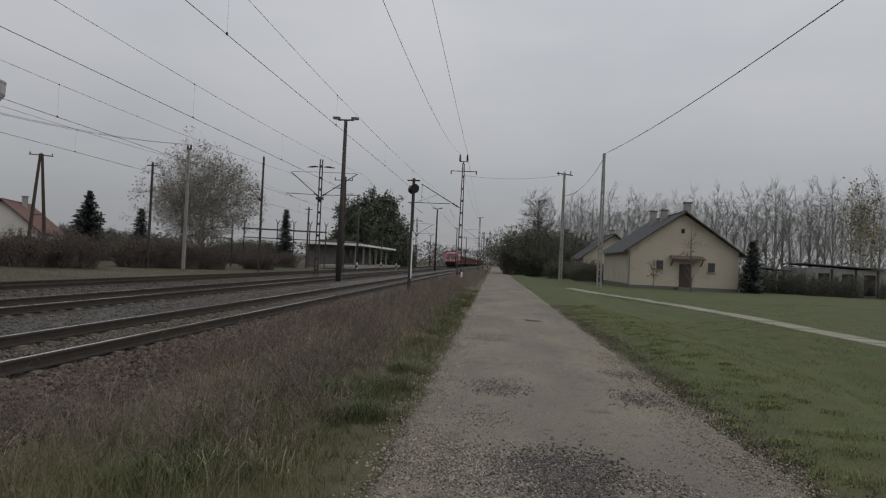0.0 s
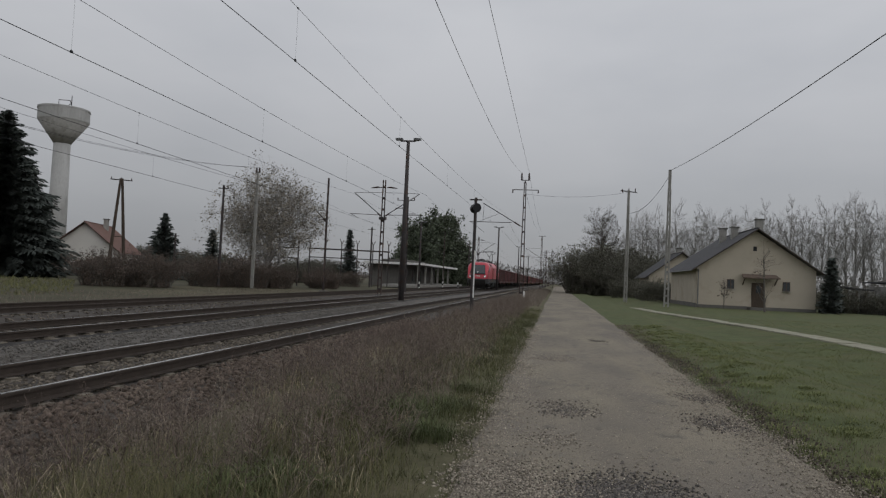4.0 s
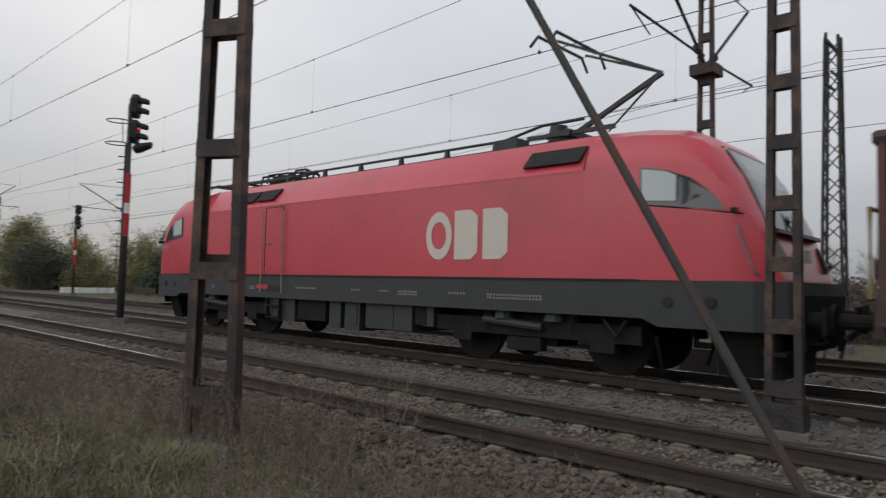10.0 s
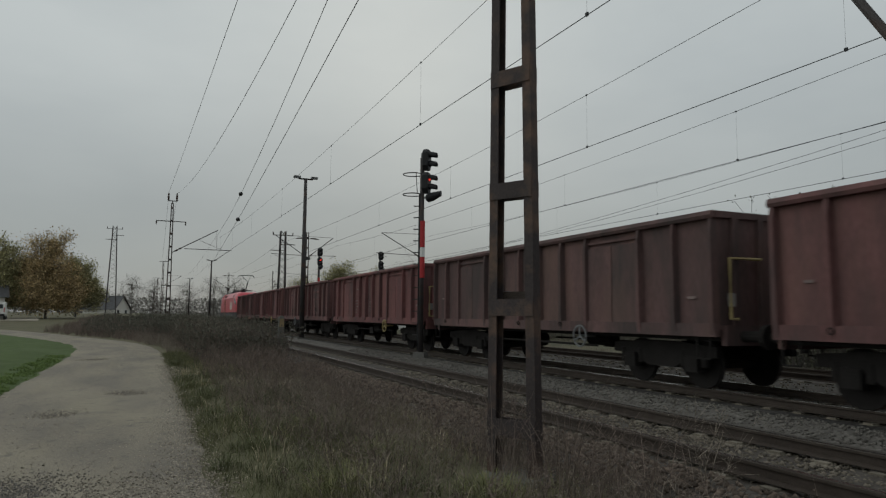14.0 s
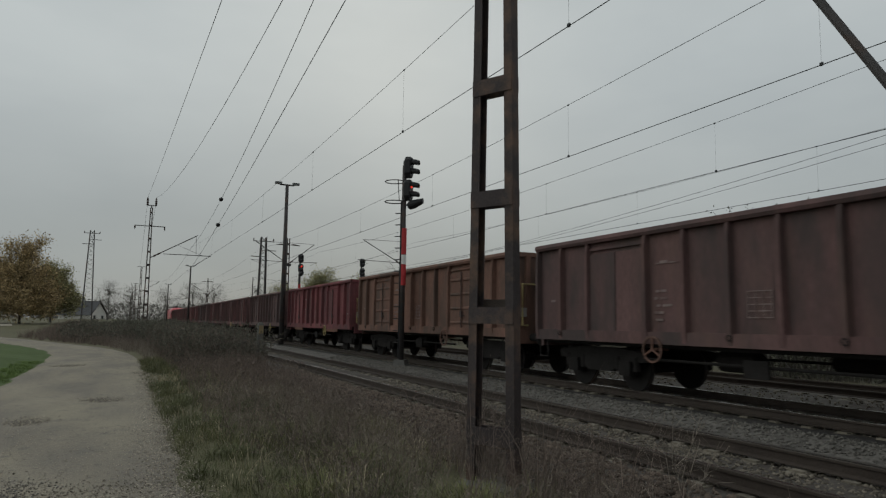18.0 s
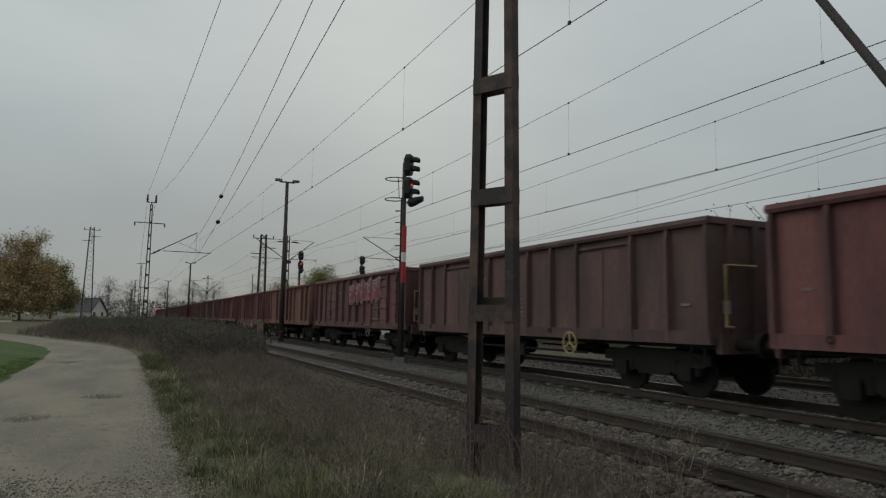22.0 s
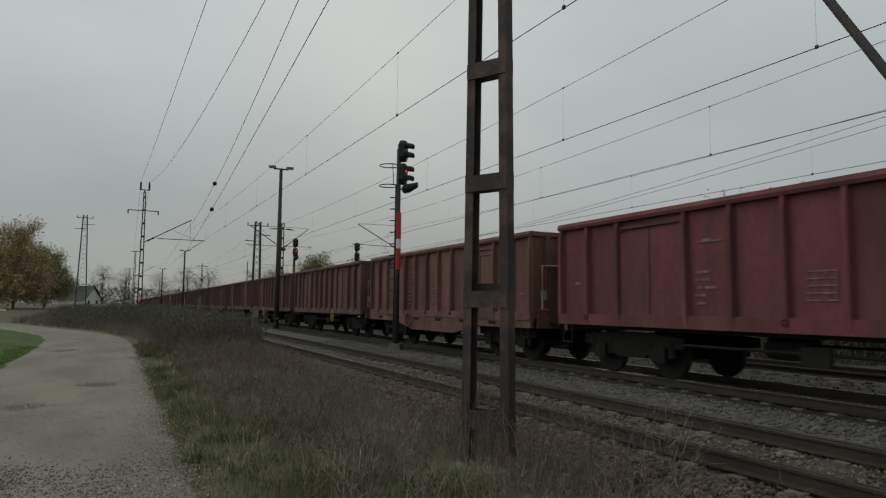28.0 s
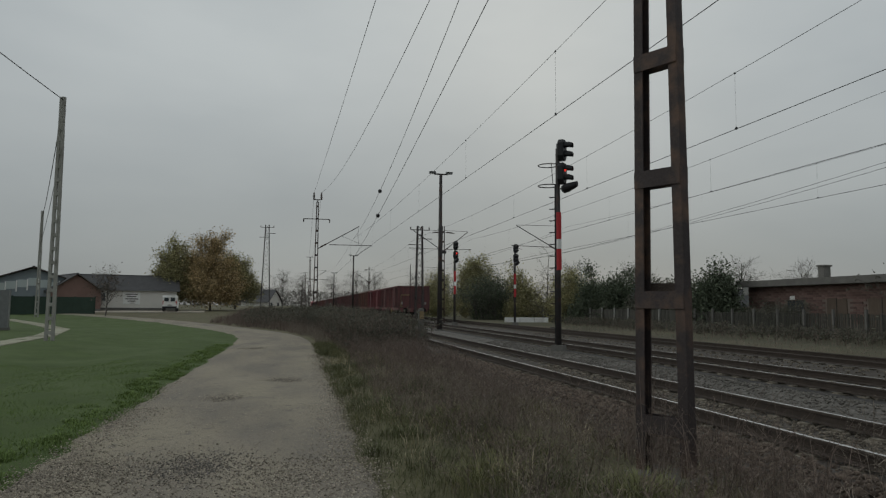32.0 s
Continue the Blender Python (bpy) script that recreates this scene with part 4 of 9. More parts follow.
    for x, y in ((-13.8, -5.7), (-13.8, 52.0), (-13.8, 118.0), (-13.5, -62.0), (-13.8, -130)):
        t = ladder_mast("catenary_mast", "dark steel mast between tracks with bracket arms on both sides", 9.2, 0.44 if y == -5.7 else 0.36, 0.26, 0.10, 0.9, along="y" if y == -5.7 else "x")
        t.matrix_basis = pose(x, y, 0, 0, 0, 0)
        za = 6.9 if y == -62.0 else 6.3
        cantilever(t, za, 2.9, 1.85)
        cantilever(t, za, -2.4, 1.85)
        if y == -5.7:
            part("footing", Mesh().box((0, 0, 0.26), (0.7, 0.8, 0.52), taper=0.82), "concd", t, "raised concrete footing")
        part("bracket_ring", Mesh().box((0, 0, za - 0.15), (0.5, 0.5, 0.22)), "steel", t)
        for sx in (-1, 1):
            part("top_insulator", Mesh().tube([(sx * 0.2, 0, 8.6), (sx * 0.5, 0, 8.62), (sx * 0.7, 0, 8.6), (sx * 1.1, 0, 8.55)], [0.03, 0.07, 0.07, 0.02], 6), "insul", t)
    for x, y, h in ((-20.2, 57.0, 10.0), (-20.2, 120.0, 10.0), (-19.8, -118.0, 9.0), (-19.8, -49.5, 7.8)):
        t = ladder_mast("catenary_mast", "slim dark catenary mast beyond the siding", h, 0.3, 0.22, 0.10, 0.8)
        t.matrix_basis = pose(x, y, 0)
        cantilever(t, 6.2, 3.3 if y == -49.5 else -1.0, 1.75 if y == -49.5 else 0.9)
    for x, y, h, w in ((-24.2, -5.8, 9.9, 0.62), (-15.2, 66.0, 9.6, 0.6), (-1.6, 205, 11, 0.8), (-3.8, 205, 11, 0.8), (-10.9, -60.0, 8.9, 0.7), (3.9, -94.0, 12.5, 1.25)):
        t = lattice_mast("lattice_mast", "grey steel lattice mast with short side arms", h, w, w * (0.36 if w > 1 else 0.6))
        t.matrix_basis = pose(x, y, 0)
        part("arm", Mesh().bar((-0.9, 0, h - 0.35), (0.9, 0, h - 0.35), 0.06), "steel", t)
        part("arm", Mesh().bar((-0.2, 0, h - 1.7), (1.0, 0, h - 1.7), 0.06), "steel", t)
        part("arm", Mesh().bar((-1.1, 0, h - 1.15), (0.2, 0, h - 1.15), 0.06), "steel", t)
        for s in (-1, 1):
            part("insulator", Mesh().tube([(s * 0.85, 0, h - 0.3), (s * 0.85, 0, h - 0.1)], 0.05, 6), "insul", t)
    for i in range(4):
        for x, y0 in ((-3.2, 135.0), (-2.6, -130.0)):
            y = y0 + (62 * i if y0 > 0 else -62 * i)
            t = ladder_mast("catenary_mast", "distant steel channel catenary mast", 10.8, 0.44, 0.26, 0.12, 1.2, along="x")
            t.matrix_basis = pose(x, y, 0)
            part("feeder_arm", Mesh().box((0, 0, 10.8), (1.4, 0.08, 0.08)), "steel", t)
            cantilever(t, 6.45, -3.1, 1.85)
    # lamps
    for x, y, h in ((-9.1, 39.4, 9.75), (-9.1, -42.7, 10.25), (-9.1, 104, 9.8), (-9.1, 160, 9.8), (-9.1, 215, 9.8), (-19.5, 95, 9.5), (-19.6, 150, 9.5), (-19.6, 205, 9.5), (-9.1, -110, 9.8), (-9.3, -170, 9.8)):
        t = lamp_post("dark steel yard lamp post with two floodlight heads", h)
        t.matrix_basis = pose(x, y, 0)
    # signals
    for x, y, h, lit_k, cage in ((-9.1, -22.7, 7.62, 2, True), (-13.7, -58.0, 7.4, 2, False), (-18.9, -57.0, 7.2, 9, False)):
        t = signal("colour-light signal on a steel post" + (" with rungs, hoops and red plates" if cage else " with red and white plates"), h, lit_k, cage)
        t.matrix_basis = pose(x, y, 0, 0, 0, 48 if cage else 8)
    # the back of a round signal on a post
    t = thing("loudspeaker_post", "slim steel post with a round horn loudspeaker and half white base", "loudspeaker post")
    t.matrix_basis = pose(-3.95, 31.8, 0)
    part("post", Mesh().tube([(0, 0, 0), (0, 0, 5.5)], [0.09, 0.07], 10), "steel", t)
    part("white_strip", Mesh().box((0.06, -0.03, 1.9), (0.05, 0.10, 2.2)), "white", t, "worn white painted strip")
    for s in (-1, 1):
        part("horn", Mesh().loft([[(s * 0.10 + q * math.cos(a) * 0.9, y, 5.0 + q * math.sin(a)) for a in np.linspace(0, 2 * math.pi, 14, endpoint=False)] for q, y in ((0.22, -0.25 * s), (0.15, -0.08 * s), (0.06, 0.12 * s))]), "black", t)
    part("cross_bracket", Mesh().bar((-0.3, 0, 5.4), (0.3, 0, 5.4), 0.06), "steel", t)
    # wires
    sup = (-320, -257, -195, -130, -67, -6.4, 67, 131, 195, 259, 320)
    catenary(TRACKS[0], sup, 6.42, 1.93, 0.6, {-67: -5.55, -6.4: -6.4, 67: -5.35}, (-60, -52, -43, -33.5, -24.4, -15.8, -8.9, 4.6, 14.7, 24.4, 34.5, 44.6, 54.7))
    sup2 = (-320, -255, -192, -130, -62, -5.7, 52, 118, 180, 243, 306)
    at2 = (-58, -51, -42, -33.5, -24.5, -15.4, -7.9, 4.0, 13.5, 23.1, 32.6, 42.0)
    catenary(TRACKS[1], sup2, CONTACT_Z, 1.82, 0.72, {-62: -11.0, -5.7: -11.05, 52: -10.4}, at2)
    catenary(TRACKS[2], sup2, CONTACT_Z, 1.80, 0.68, None, [y + 0.6 for y in at2])
    catenary(-21.0, (-320, -220, -118, -49.5, -5.8, 57, 120, 200, 300), 6.25, 1.75, 0.62, None, (-40, -32, -24, -15.2, 5, 14, 23, 32.2, 41))
    f = thing("feeder_line", "long feeder wires hung from the mast tops", "power line", "overhead lines")
    for (a, b, s) in (((-3.83, 67, 12.4), (-3.75, -6.4, 10.5), 1.75), ((-3.11, 67, 12.4), (-2.5, -6.4, 10.85), 0.1), ((-3.75, -6.4, 10.5), (-2.31, -67, 12.75), 1.4), ((-2.5, -6.4, 10.85), (-1.59, -67, 12.75), 0.15),
                      ((-3.11, 67, 12.4), (-3.0, 131, 11), 1.2), ((-2.31, -67, 12.75), (-2.9, -130, 10.8), 1.2), ((-1.59, -67, 12.75), (-2.3, -130, 10.8), 1.2), ((-3.83, 67, 12.4), (-3.6, 131, 11), 1.2)):
        m = Mesh()
        wire(m, a, b, s, 0.010, 20)
        part("feeder_wire", m, "wire", f)
    arm = thing("mast_bracket", "short steel side arm on the anchor mast", "bracket")
    part("arm", Mesh().bar((-3.6, -6.4, 10.7), (-2.4, -6.4, 10.7), 0.06), "steel", arm)
    part("insulator", Mesh().tube([(-2.5, -6.4, 10.7), (-2.5, -6.4, 10.87)], [0.08, 0.04], 8), "insul", arm)
    an = thing("anchored_wire", "contact and carrier wires rising to the anchor mast with black insulators", "power line", "overhead lines")
    for a, b, s in (((-3.65, -6.4, 8.47), (-5.35, -67, 5.97), 0.34), ((-3.65, -6.4, 10.43), (-5.53, -67, 8.34), 1.1)):
        m = Mesh()
        wire(m, a, b, s, 0.010, 16)
        w = part("wire", m, "wire", an)
        q = 0.53
        p = Vector(a).lerp(Vector(b), q)
        p.z -= 4 * s * q * (1 - q)
        part("insulator", Mesh().tube([p + Vector((0, 0.22 * k, 0)) for k in (-1, -0.6, 0, 0.6, 1)], [0.03, 0.10, 0.12, 0.10, 0.03], 8), "black", w)
    up = thing("upper_line", "high power wires above the siding", "power line", "overhead lines")
    px_, py_ = polar(25.4, 62)
    for a, b, s in (((px_ + 0.16, py_, 10.75), (-24.2, -5.8, 9.4), 2.2), ((px_ - 0.16, py_, 10.75), (-24.8, -5.8, 9.3), 2.0), ((-24.2, -5.8, 9.2), (-20.0, -118, 9.0), 2.8), ((-24.8, -5.8, 9.0), (-20.6, -118, 8.8), 2.5)):
        m = Mesh()
        wire(m, a, b, s, 0.009, 18)
        part("line_wire", m, "wire", up)


# ---- the train ----
LOCO_L, WAGON_L, SHORT_L = 19.28, 14.13, 13.1


def wheelset(parent, y, r, w=0.13):
    p = part("wheelset", Mesh().disc((-GAUGE / 2, y, r), (1, 0, 0), r, w, 24).disc((GAUGE / 2, y, r), (1, 0, 0), r, w, 24).tube([(-0.95, y, r), (0.95, y, r)], 0.09, 10), "under", parent)
    for s in (-1, 1):
        part("wheel_tread", Mesh().disc((s * GAUGE / 2, y, r), (1, 0, 0), r + 0.012, 0.05, 24, hole=r - 0.05), "steel", p)
    return p


# cab cross-sections: place along the body, half width, sill, shoulder and roof heights
NOSE = ((0.48, 1.22, 1.53, 1.55, 1.60), (0.58, 1.30, 1.53, 1.80, 1.88), (0.80, 1.38, 1.53, 2.34, 2.50), (1.06, 1.43, 1.53, 2.76, 3.05), (1.35, 1.46, 1.53, 3.04, 3.47),
        (1.56, 1.48, 1.53, 3.14, 3.66), (1.88, 1.49, 1.53, 3.20, 3.80), (2.5, 1.5, 1.53, 3.23, 3.89), (3.32, 1.5, 1.53, 3.25, 3.93), (3.36, 1.5, 1.53, 3.25, 3.93), (4.0, 1.5, 1.53, 3.25, 3.93))


def nose_at(y):
    """The cab's cross-section numbers at y, between the given ones."""
    cols = list(zip(*NOSE))
    return [float(np.interp(y, cols[0], c)) for c in cols[1:]]


def section(y, hw, z0, zsh, top):
    # the cab's dome is round, the roof behind it has a flat slope with a crisp lower edge
    (da, qa), (db, qb) = ((0.20, 0.36), (0.42, 0.72)) if 3.34 < y < LOCO_L - 3.34 else ((0.06, 0.30), (0.26, 0.78))
    h = [(hw, z0), (hw, z0 + (zsh - z0) * 0.5), (hw, zsh), (hw - da, zsh + (top - zsh) * qa), (hw - db, zsh + (top - zsh) * qb), (hw - 0.62, top)]
    return [(x, y, z) for x, z in h] + [(-x, y, z) for x, z in reversed(h)]


def front_place(x, z):
    """Where along the body the cab front has height z at the distance x from the middle."""
    lo, hi = 0.48, 2.6
    for _ in range(24):
        y = (lo + hi) / 2
        hw, z0, zsh, top = nose_at(y)
        d = top - zsh
        here = float(np.interp(abs(x), (hw - 0.62, hw - 0.26, hw - 0.06, hw), (top, zsh + 0.78 * d, zsh + 0.30 * d, zsh))) if abs(x) < hw else 0.0
        lo, hi = (y, hi) if here < z else (lo, y)
    return hi


def front_patch(f, za, zb, xa, xb, lift, n=9):
    """A shell laid on the slanted cab front between two heights, xa and xb wide on each side."""
    rings = []
    for q in np.linspace(0, 1, n):
        z, w = za + (zb - za) * q, xa + (xb - xa) * q
        xs = np.linspace(-w, w, 11)
        out = [(float(x), f(front_place(x, z) - lift), float(z)) for x in xs]
        back = [(float(x), f(front_place(x, z) + 0.06), float(z)) for x in xs[::-1]]
        rings.append(out + back)
    return Mesh().loft(rings)


def make_loco():
    t = thing("locomotive", "red electric locomotive with dark grey skirt and two pantographs", "locomotive")
    # nose at y = 0, running towards -y; body behind it
    zs, zr, zb = 3.30, 3.93, 1.53
    rings = [section(*r) for r in NOSE] + [section(LOCO_L - r[0], *r[1:]) for r in reversed(NOSE)]
    body = part("body", Mesh().loft(rings), "loco_red", t)
    for p in body.data.polygons:
        p.use_smooth = True
    body.data.set_sharp_from_angle(angle=radians(28))
    # skirt below the red
    ends = ((0.30, 1.10, 0.92), (0.42, 1.25, 0.88), (0.8, 1.44, 0.86), (2.1, 1.485, 0.86), (2.35, 1.485, 0.97))
    sk = Mesh().loft([[(x * hw, y, z) for x, z in ((1, d), (1, zb + 0.004), (-1, zb + 0.004), (-1, d))] for y, hw, d in list(ends) + [(LOCO_L - y, hw, d) for y, hw, d in reversed(ends)]])
    skirt = part("skirt", sk, "loco_grey", t, "dark grey underframe skirt with small markings")
    part("waist_line", Mesh().span((-1.508, 2.4, zb - 0.012), (1.508, LOCO_L - 2.4, zb + 0.012)), "black", body)
    part("roof_deck", Mesh().span((-0.86, 4.0, zr - 0.02), (0.86, LOCO_L - 4.0, zr + 0.025)), "roofeq", t)
    for s in (-1, 1):
        part("roof_edge", Mesh().bar((s * 1.497, 3.36, zs - 0.05), (s * 1.497, LOCO_L - 3.36, zs - 0.05), 0.02), "loco_red", body)
        for y in (3.34, LOCO_L - 3.34):
            part("roof_seam", Mesh().tube([(s * 1.502, y, 3.26), (s * 1.42, y, 3.48), (s * 1.16, y, 3.76), (s * 0.88, y, 3.935)], 0.012, 4), "black", body)
    for e in (0, 1):
        f = (lambda y: LOCO_L - y) if e else (lambda y: y)
        sg = -1 if e else 1
        # one large dark windscreen laid on the slanted front
        w = part("windscreen", front_patch(f, 2.24, 3.44, 1.06, 0.92, 0.02), "glass", t)
        part("screen_surround", front_patch(f, 2.19, 3.49, 1.10, 0.96, 0.012), "black", t)
        part("wiper_bar", Mesh().loft([[(x, f(y), z) for y, z in ((0.58, 2.20), (0.74, 2.20), (0.78, 2.30), (0.61, 2.26))] for x in (-1.06, -0.9, 0.9, 1.06)]), "black", w, "black wiper housing below the screen")
        for s in (-1, 1):
            part("wiper", Mesh().tube([(s * 0.16, f(0.66), 2.28), (s * 0.30, f(0.86), 2.62), (s * 0.20, f(1.08), 3.04)], 0.018, 5).tube([(s * 0.36, f(0.80), 2.46), (s * 0.24, f(1.14), 3.12)], 0.02, 5), "black", w)
            # cab side: dark swept-forward panel with the pale pane in it
            side = [(1.14, 2.50), (1.8, 2.58), (2.38, 2.65), (2.38, 3.20), (2.0, 3.13), (1.62, 2.98), (1.34, 2.76)]
            sp = part("side_panel_glass", Mesh().slab([(s * (nose_at(y)[0] + 0.004), f(y), z) for y, z in side], (s * 0.012, 0, 0)), "glass", t)
            X = s * 1.503
            part("cab_window", Mesh().slab([(X * 1.002, f(1.82), 2.66), (X * 1.008, f(2.34), 2.70), (X * 1.008, f(2.34), 3.16), (X * 1.002, f(1.98), 3.10), (X * 1.0, f(1.82), 3.03)], (s * 0.014, 0, 0)), "pale_glass", sp)
            # headlamp clusters
            hl = part("headlamp_case", Mesh().slab([(s * 0.82, f(0.56), 1.70), (s * 1.20, f(0.66), 1.67), (s * 1.31, f(0.83), 2.14), (s * 0.98, f(0.72), 2.10)], (0, -0.09 * sg, 0)), "black", t)
            part("lamp_cover", Mesh().slab([(s * 0.86, f(0.465), 1.73), (s * 1.17, f(0.55), 1.71), (s * 1.26, f(0.715), 2.10), (s * 1.0, f(0.62), 2.07)], (0, -0.012 * sg, 0)), "lamp_glass", hl)
            part("lamp", Mesh().disc((s * 1.00, f(0.48), 1.82), (0.25 * s, -sg, 0.3), 0.042, 0.06, 14), "lamp_on" if not e else "lens", hl)
            part("lamp", Mesh().disc((s * 1.10, f(0.50), 1.82), (0.25 * s, -sg, 0.3), 0.036, 0.06, 14), "lamp_on" if not e else "lens", hl)
            part("grab_rail", Mesh().tube([(s * 1.40, f(0.72), 1.6), (s * 1.46, f(0.78), 1.66), (s * 1.46, f(0.98), 2.2), (s * 1.42, f(1.0), 2.28)], 0.016, 6), "galv", t)
            # buffers
            bf = part("buffer", Mesh().disc((s * 0.875, f(0.30), 1.04), (0, 1, 0), 0.11, 0.5, 14), "under", t)
            part("buffer_head", Mesh().loft([[(s * 0.875 + x, f(y), 1.04 + z) for x, z in ((-0.3, -0.17), (0.3, -0.17), (0.3, 0.17), (-0.3, 0.17))] for y in (0.0, 0.05)]), "under", bf)
            part("cab_seam", Mesh().tube([(s * (nose_at(y)[0] + 0.003), f(y), z) for y, z in ((0.92, 2.44), (1.14, 2.47), (1.75, 2.56), (2.4, 2.64))], 0.009, 4), "black", body)
            for q, zq in ((1.35, 1.24), (1.95, 1.22)):
                part("skirt_hole", Mesh().disc((s * 1.478, f(q), zq), (1, 0, 0), 0.08, 0.03, 14), "black", skirt)
            part("mirror_arm", Mesh().bar((s * 1.40, f(1.04), 2.50), (s * 1.60, f(1.0), 2.48), 0.06), "black", t)
        part("top_lamp", Mesh().disc((0, f(0.79), 2.46), (0, -sg, 0.5), 0.055, 0.08, 14), "lamp_on" if not e else "lens", w)
        # emblem: pale ring and two blocks on the nose
        em = part("nose_emblem", Mesh().disc((-0.24 * sg, f(0.575), 1.92), (0, -1, 0.36), 0.105, 0.03, 20, hole=0.06), "cream", t, "pale emblem shapes on the nose")
        for k in (0.0, 0.24):
            part("emblem_block", Mesh().box((k * sg, f(0.575), 1.92), (0.19, 0.03, 0.2)), "cream", em)
        # near-black panel stands in for the shade in the open front recess
        part("front_recess", Mesh().slab([(-0.98, f(0.31), 0.64), (0.98, f(0.31), 0.64), (1.12, f(0.31), 1.36), (-1.12, f(0.31), 1.36)], (0, -0.03 * sg, 0)), "under", skirt, "near-black panel standing in for the shaded buffer beam recess")
        for q in (-0.62, 0.62):
            part("front_step", Mesh().box((q, f(0.22), 0.72), (0.34, 0.16, 0.03)).bar((q - 0.15, f(0.22), 0.72), (q - 0.15, f(0.24), 0.98), 0.03).bar((q + 0.15, f(0.22), 0.72), (q + 0.15, f(0.24), 0.98), 0.03), "under", skirt)
        part("snow_plough", Mesh().loft([[(x, f(y), z) for x, z in ((-w_ * 0.8, 0.2), (w_ * 0.8, 0.2), (w_, 0.89), (-w_, 0.89))] for y, w_ in ((0.62, 0.95), (0.9, 1.15), (1.45, 1.15))]), "under", t)
        part("coupling_hook", Mesh().box((0, f(0.25), 1.04), (0.12, 0.5, 0.16)).tube([(0, f(0.12), 1.0), (0, f(0.10), 0.6)], 0.05, 6), "under", t)
        for k in (-0.5, 0.45):
            part("brake_hose", Mesh().tube([(k, f(0.34), 0.95), (k * 1.05, f(0.16), 0.72), (k, f(0.22), 0.45)], 0.03, 6), "black", t)
        part("step", Mesh().box((0, f(0.6), 0.58), (2.5, 0.3, 0.05)), "under", t)
        # bogie
        bc = 4.55
        bg = part("bogie", Mesh().span((-1.28, f(bc) - 2.1, 0.55), (-1.12, f(bc) + 2.1, 0.83)).span((1.12, f(bc) - 2.1, 0.55), (1.28, f(bc) + 2.1, 0.83)).span((-1.1, f(bc) - 0.5, 0.4), (1.1, f(bc) + 0.5, 0.9)), "under", t)
        for yy in (-1.45, 1.45):
            wheelset(bg, f(bc) + yy, 0.57)
            for s in (-1, 1):
                part("axle_box", Mesh().box((s * 1.16, f(bc) + yy, 0.57), (0.26, 0.42, 0.36)).tube([(s * 1.2, f(bc) + yy - 0.5, 0.7), (s * 1.2, f(bc) + yy + 0.5, 0.7)], 0.07, 8), "under", bg)
                part("spring", Mesh().tube([(s * 1.2, f(bc) + yy * 0.6, 0.62), (s * 1.2, f(bc) + yy * 0.6, 1.0)], 0.11, 10), "under", bg)
        for s in (-1, 1):
            part("damper", Mesh().tube([(s * 1.33, f(bc) - 0.9, 0.80), (s * 1.33, f(bc) + 0.35, 0.72)], 0.07, 8), "loco_grey", bg)
            part("traction_rod", Mesh().tube([(s * 1.22, f(bc - 2.0), 0.62), (s * 1.22, f(bc - 1.0), 0.50)], 0.05, 8), "under", bg)
            for q in (-0.55, 0.5):
                part("air_spring", Mesh().tube([(s * 1.24, f(bc + q), 0.83), (s * 1.24, f(bc + q), 0.96)], [0.2, 0.17], 12), "loco_grey", bg)
            part("brake_unit", Mesh().box((s * 1.2, f(bc + 0.05), 0.42), (0.2, 0.7, 0.22)), "under", bg)
            part("cable_loop", Mesh().tube([(s * 1.36, f(bc - 1.9), 0.92), (s * 1.37, f(bc - 1.75), 0.66), (s * 1.36, f(bc - 1.5), 0.92)], 0.03, 6), "black", bg)
            part("sand_pipe", Mesh().tube([(s * 1.2, f(bc - 2.3), 0.7), (s * 0.85, f(bc - 2.25), 0.14)], 0.03, 6), "under", bg)
            part("sand_box", Mesh().box((s * 1.25, f(bc + 2.3), 0.78), (0.2, 0.3, 0.4)), "loco_grey", bg)
    # side doors, handrails, grilles and emblem
    for s in (-1, 1):
        X = s * 1.508
        fl = (lambda y: y) if s > 0 else (lambda y: LOCO_L - y)
        y0 = fl(7.23)
        d = part("side_door", Mesh().box((X, y0, 2.38), (0.014, 0.72, 1.62)), "loco_red", t)
        for e in (-1, 1):
            part("handrail", Mesh().tube([(X + s * 0.05, y0 + e * 0.46, 1.10), (X + s * 0.05, y0 + e * 0.46, 3.1)], 0.017, 6), "brass", d, "worn brass-coloured handrail")
            part("door_gap", Mesh().box((X + s * 0.006, y0 + e * 0.37, 2.38), (0.012, 0.02, 1.62)), "black", d)
        part("door_gap", Mesh().box((X + s * 0.006, y0, 3.19), (0.012, 0.74, 0.02)), "black", d)
        for z in (1.72, 2.3):
            part("door_handle", Mesh().bar((X + s * 0.03, y0 - 0.26, z), (X + s * 0.03, y0 - 0.08, z), 0.025), "galv", d)
        part("door_step", Mesh().box((X - s * 0.03, y0, 1.2), (0.03, 0.6, 0.14)), "black", t)
        part("ladder_step", Mesh().box((s * 1.44, y0, 0.5), (0.1, 0.55, 0.04)).box((s * 1.44, y0, 0.78), (0.1, 0.55, 0.04)).box((s * 1.44, y0 - 0.27, 0.72), (0.1, 0.03, 0.5)).box((s * 1.44, y0 + 0.27, 0.72), (0.1, 0.03, 0.5)), "under", t)
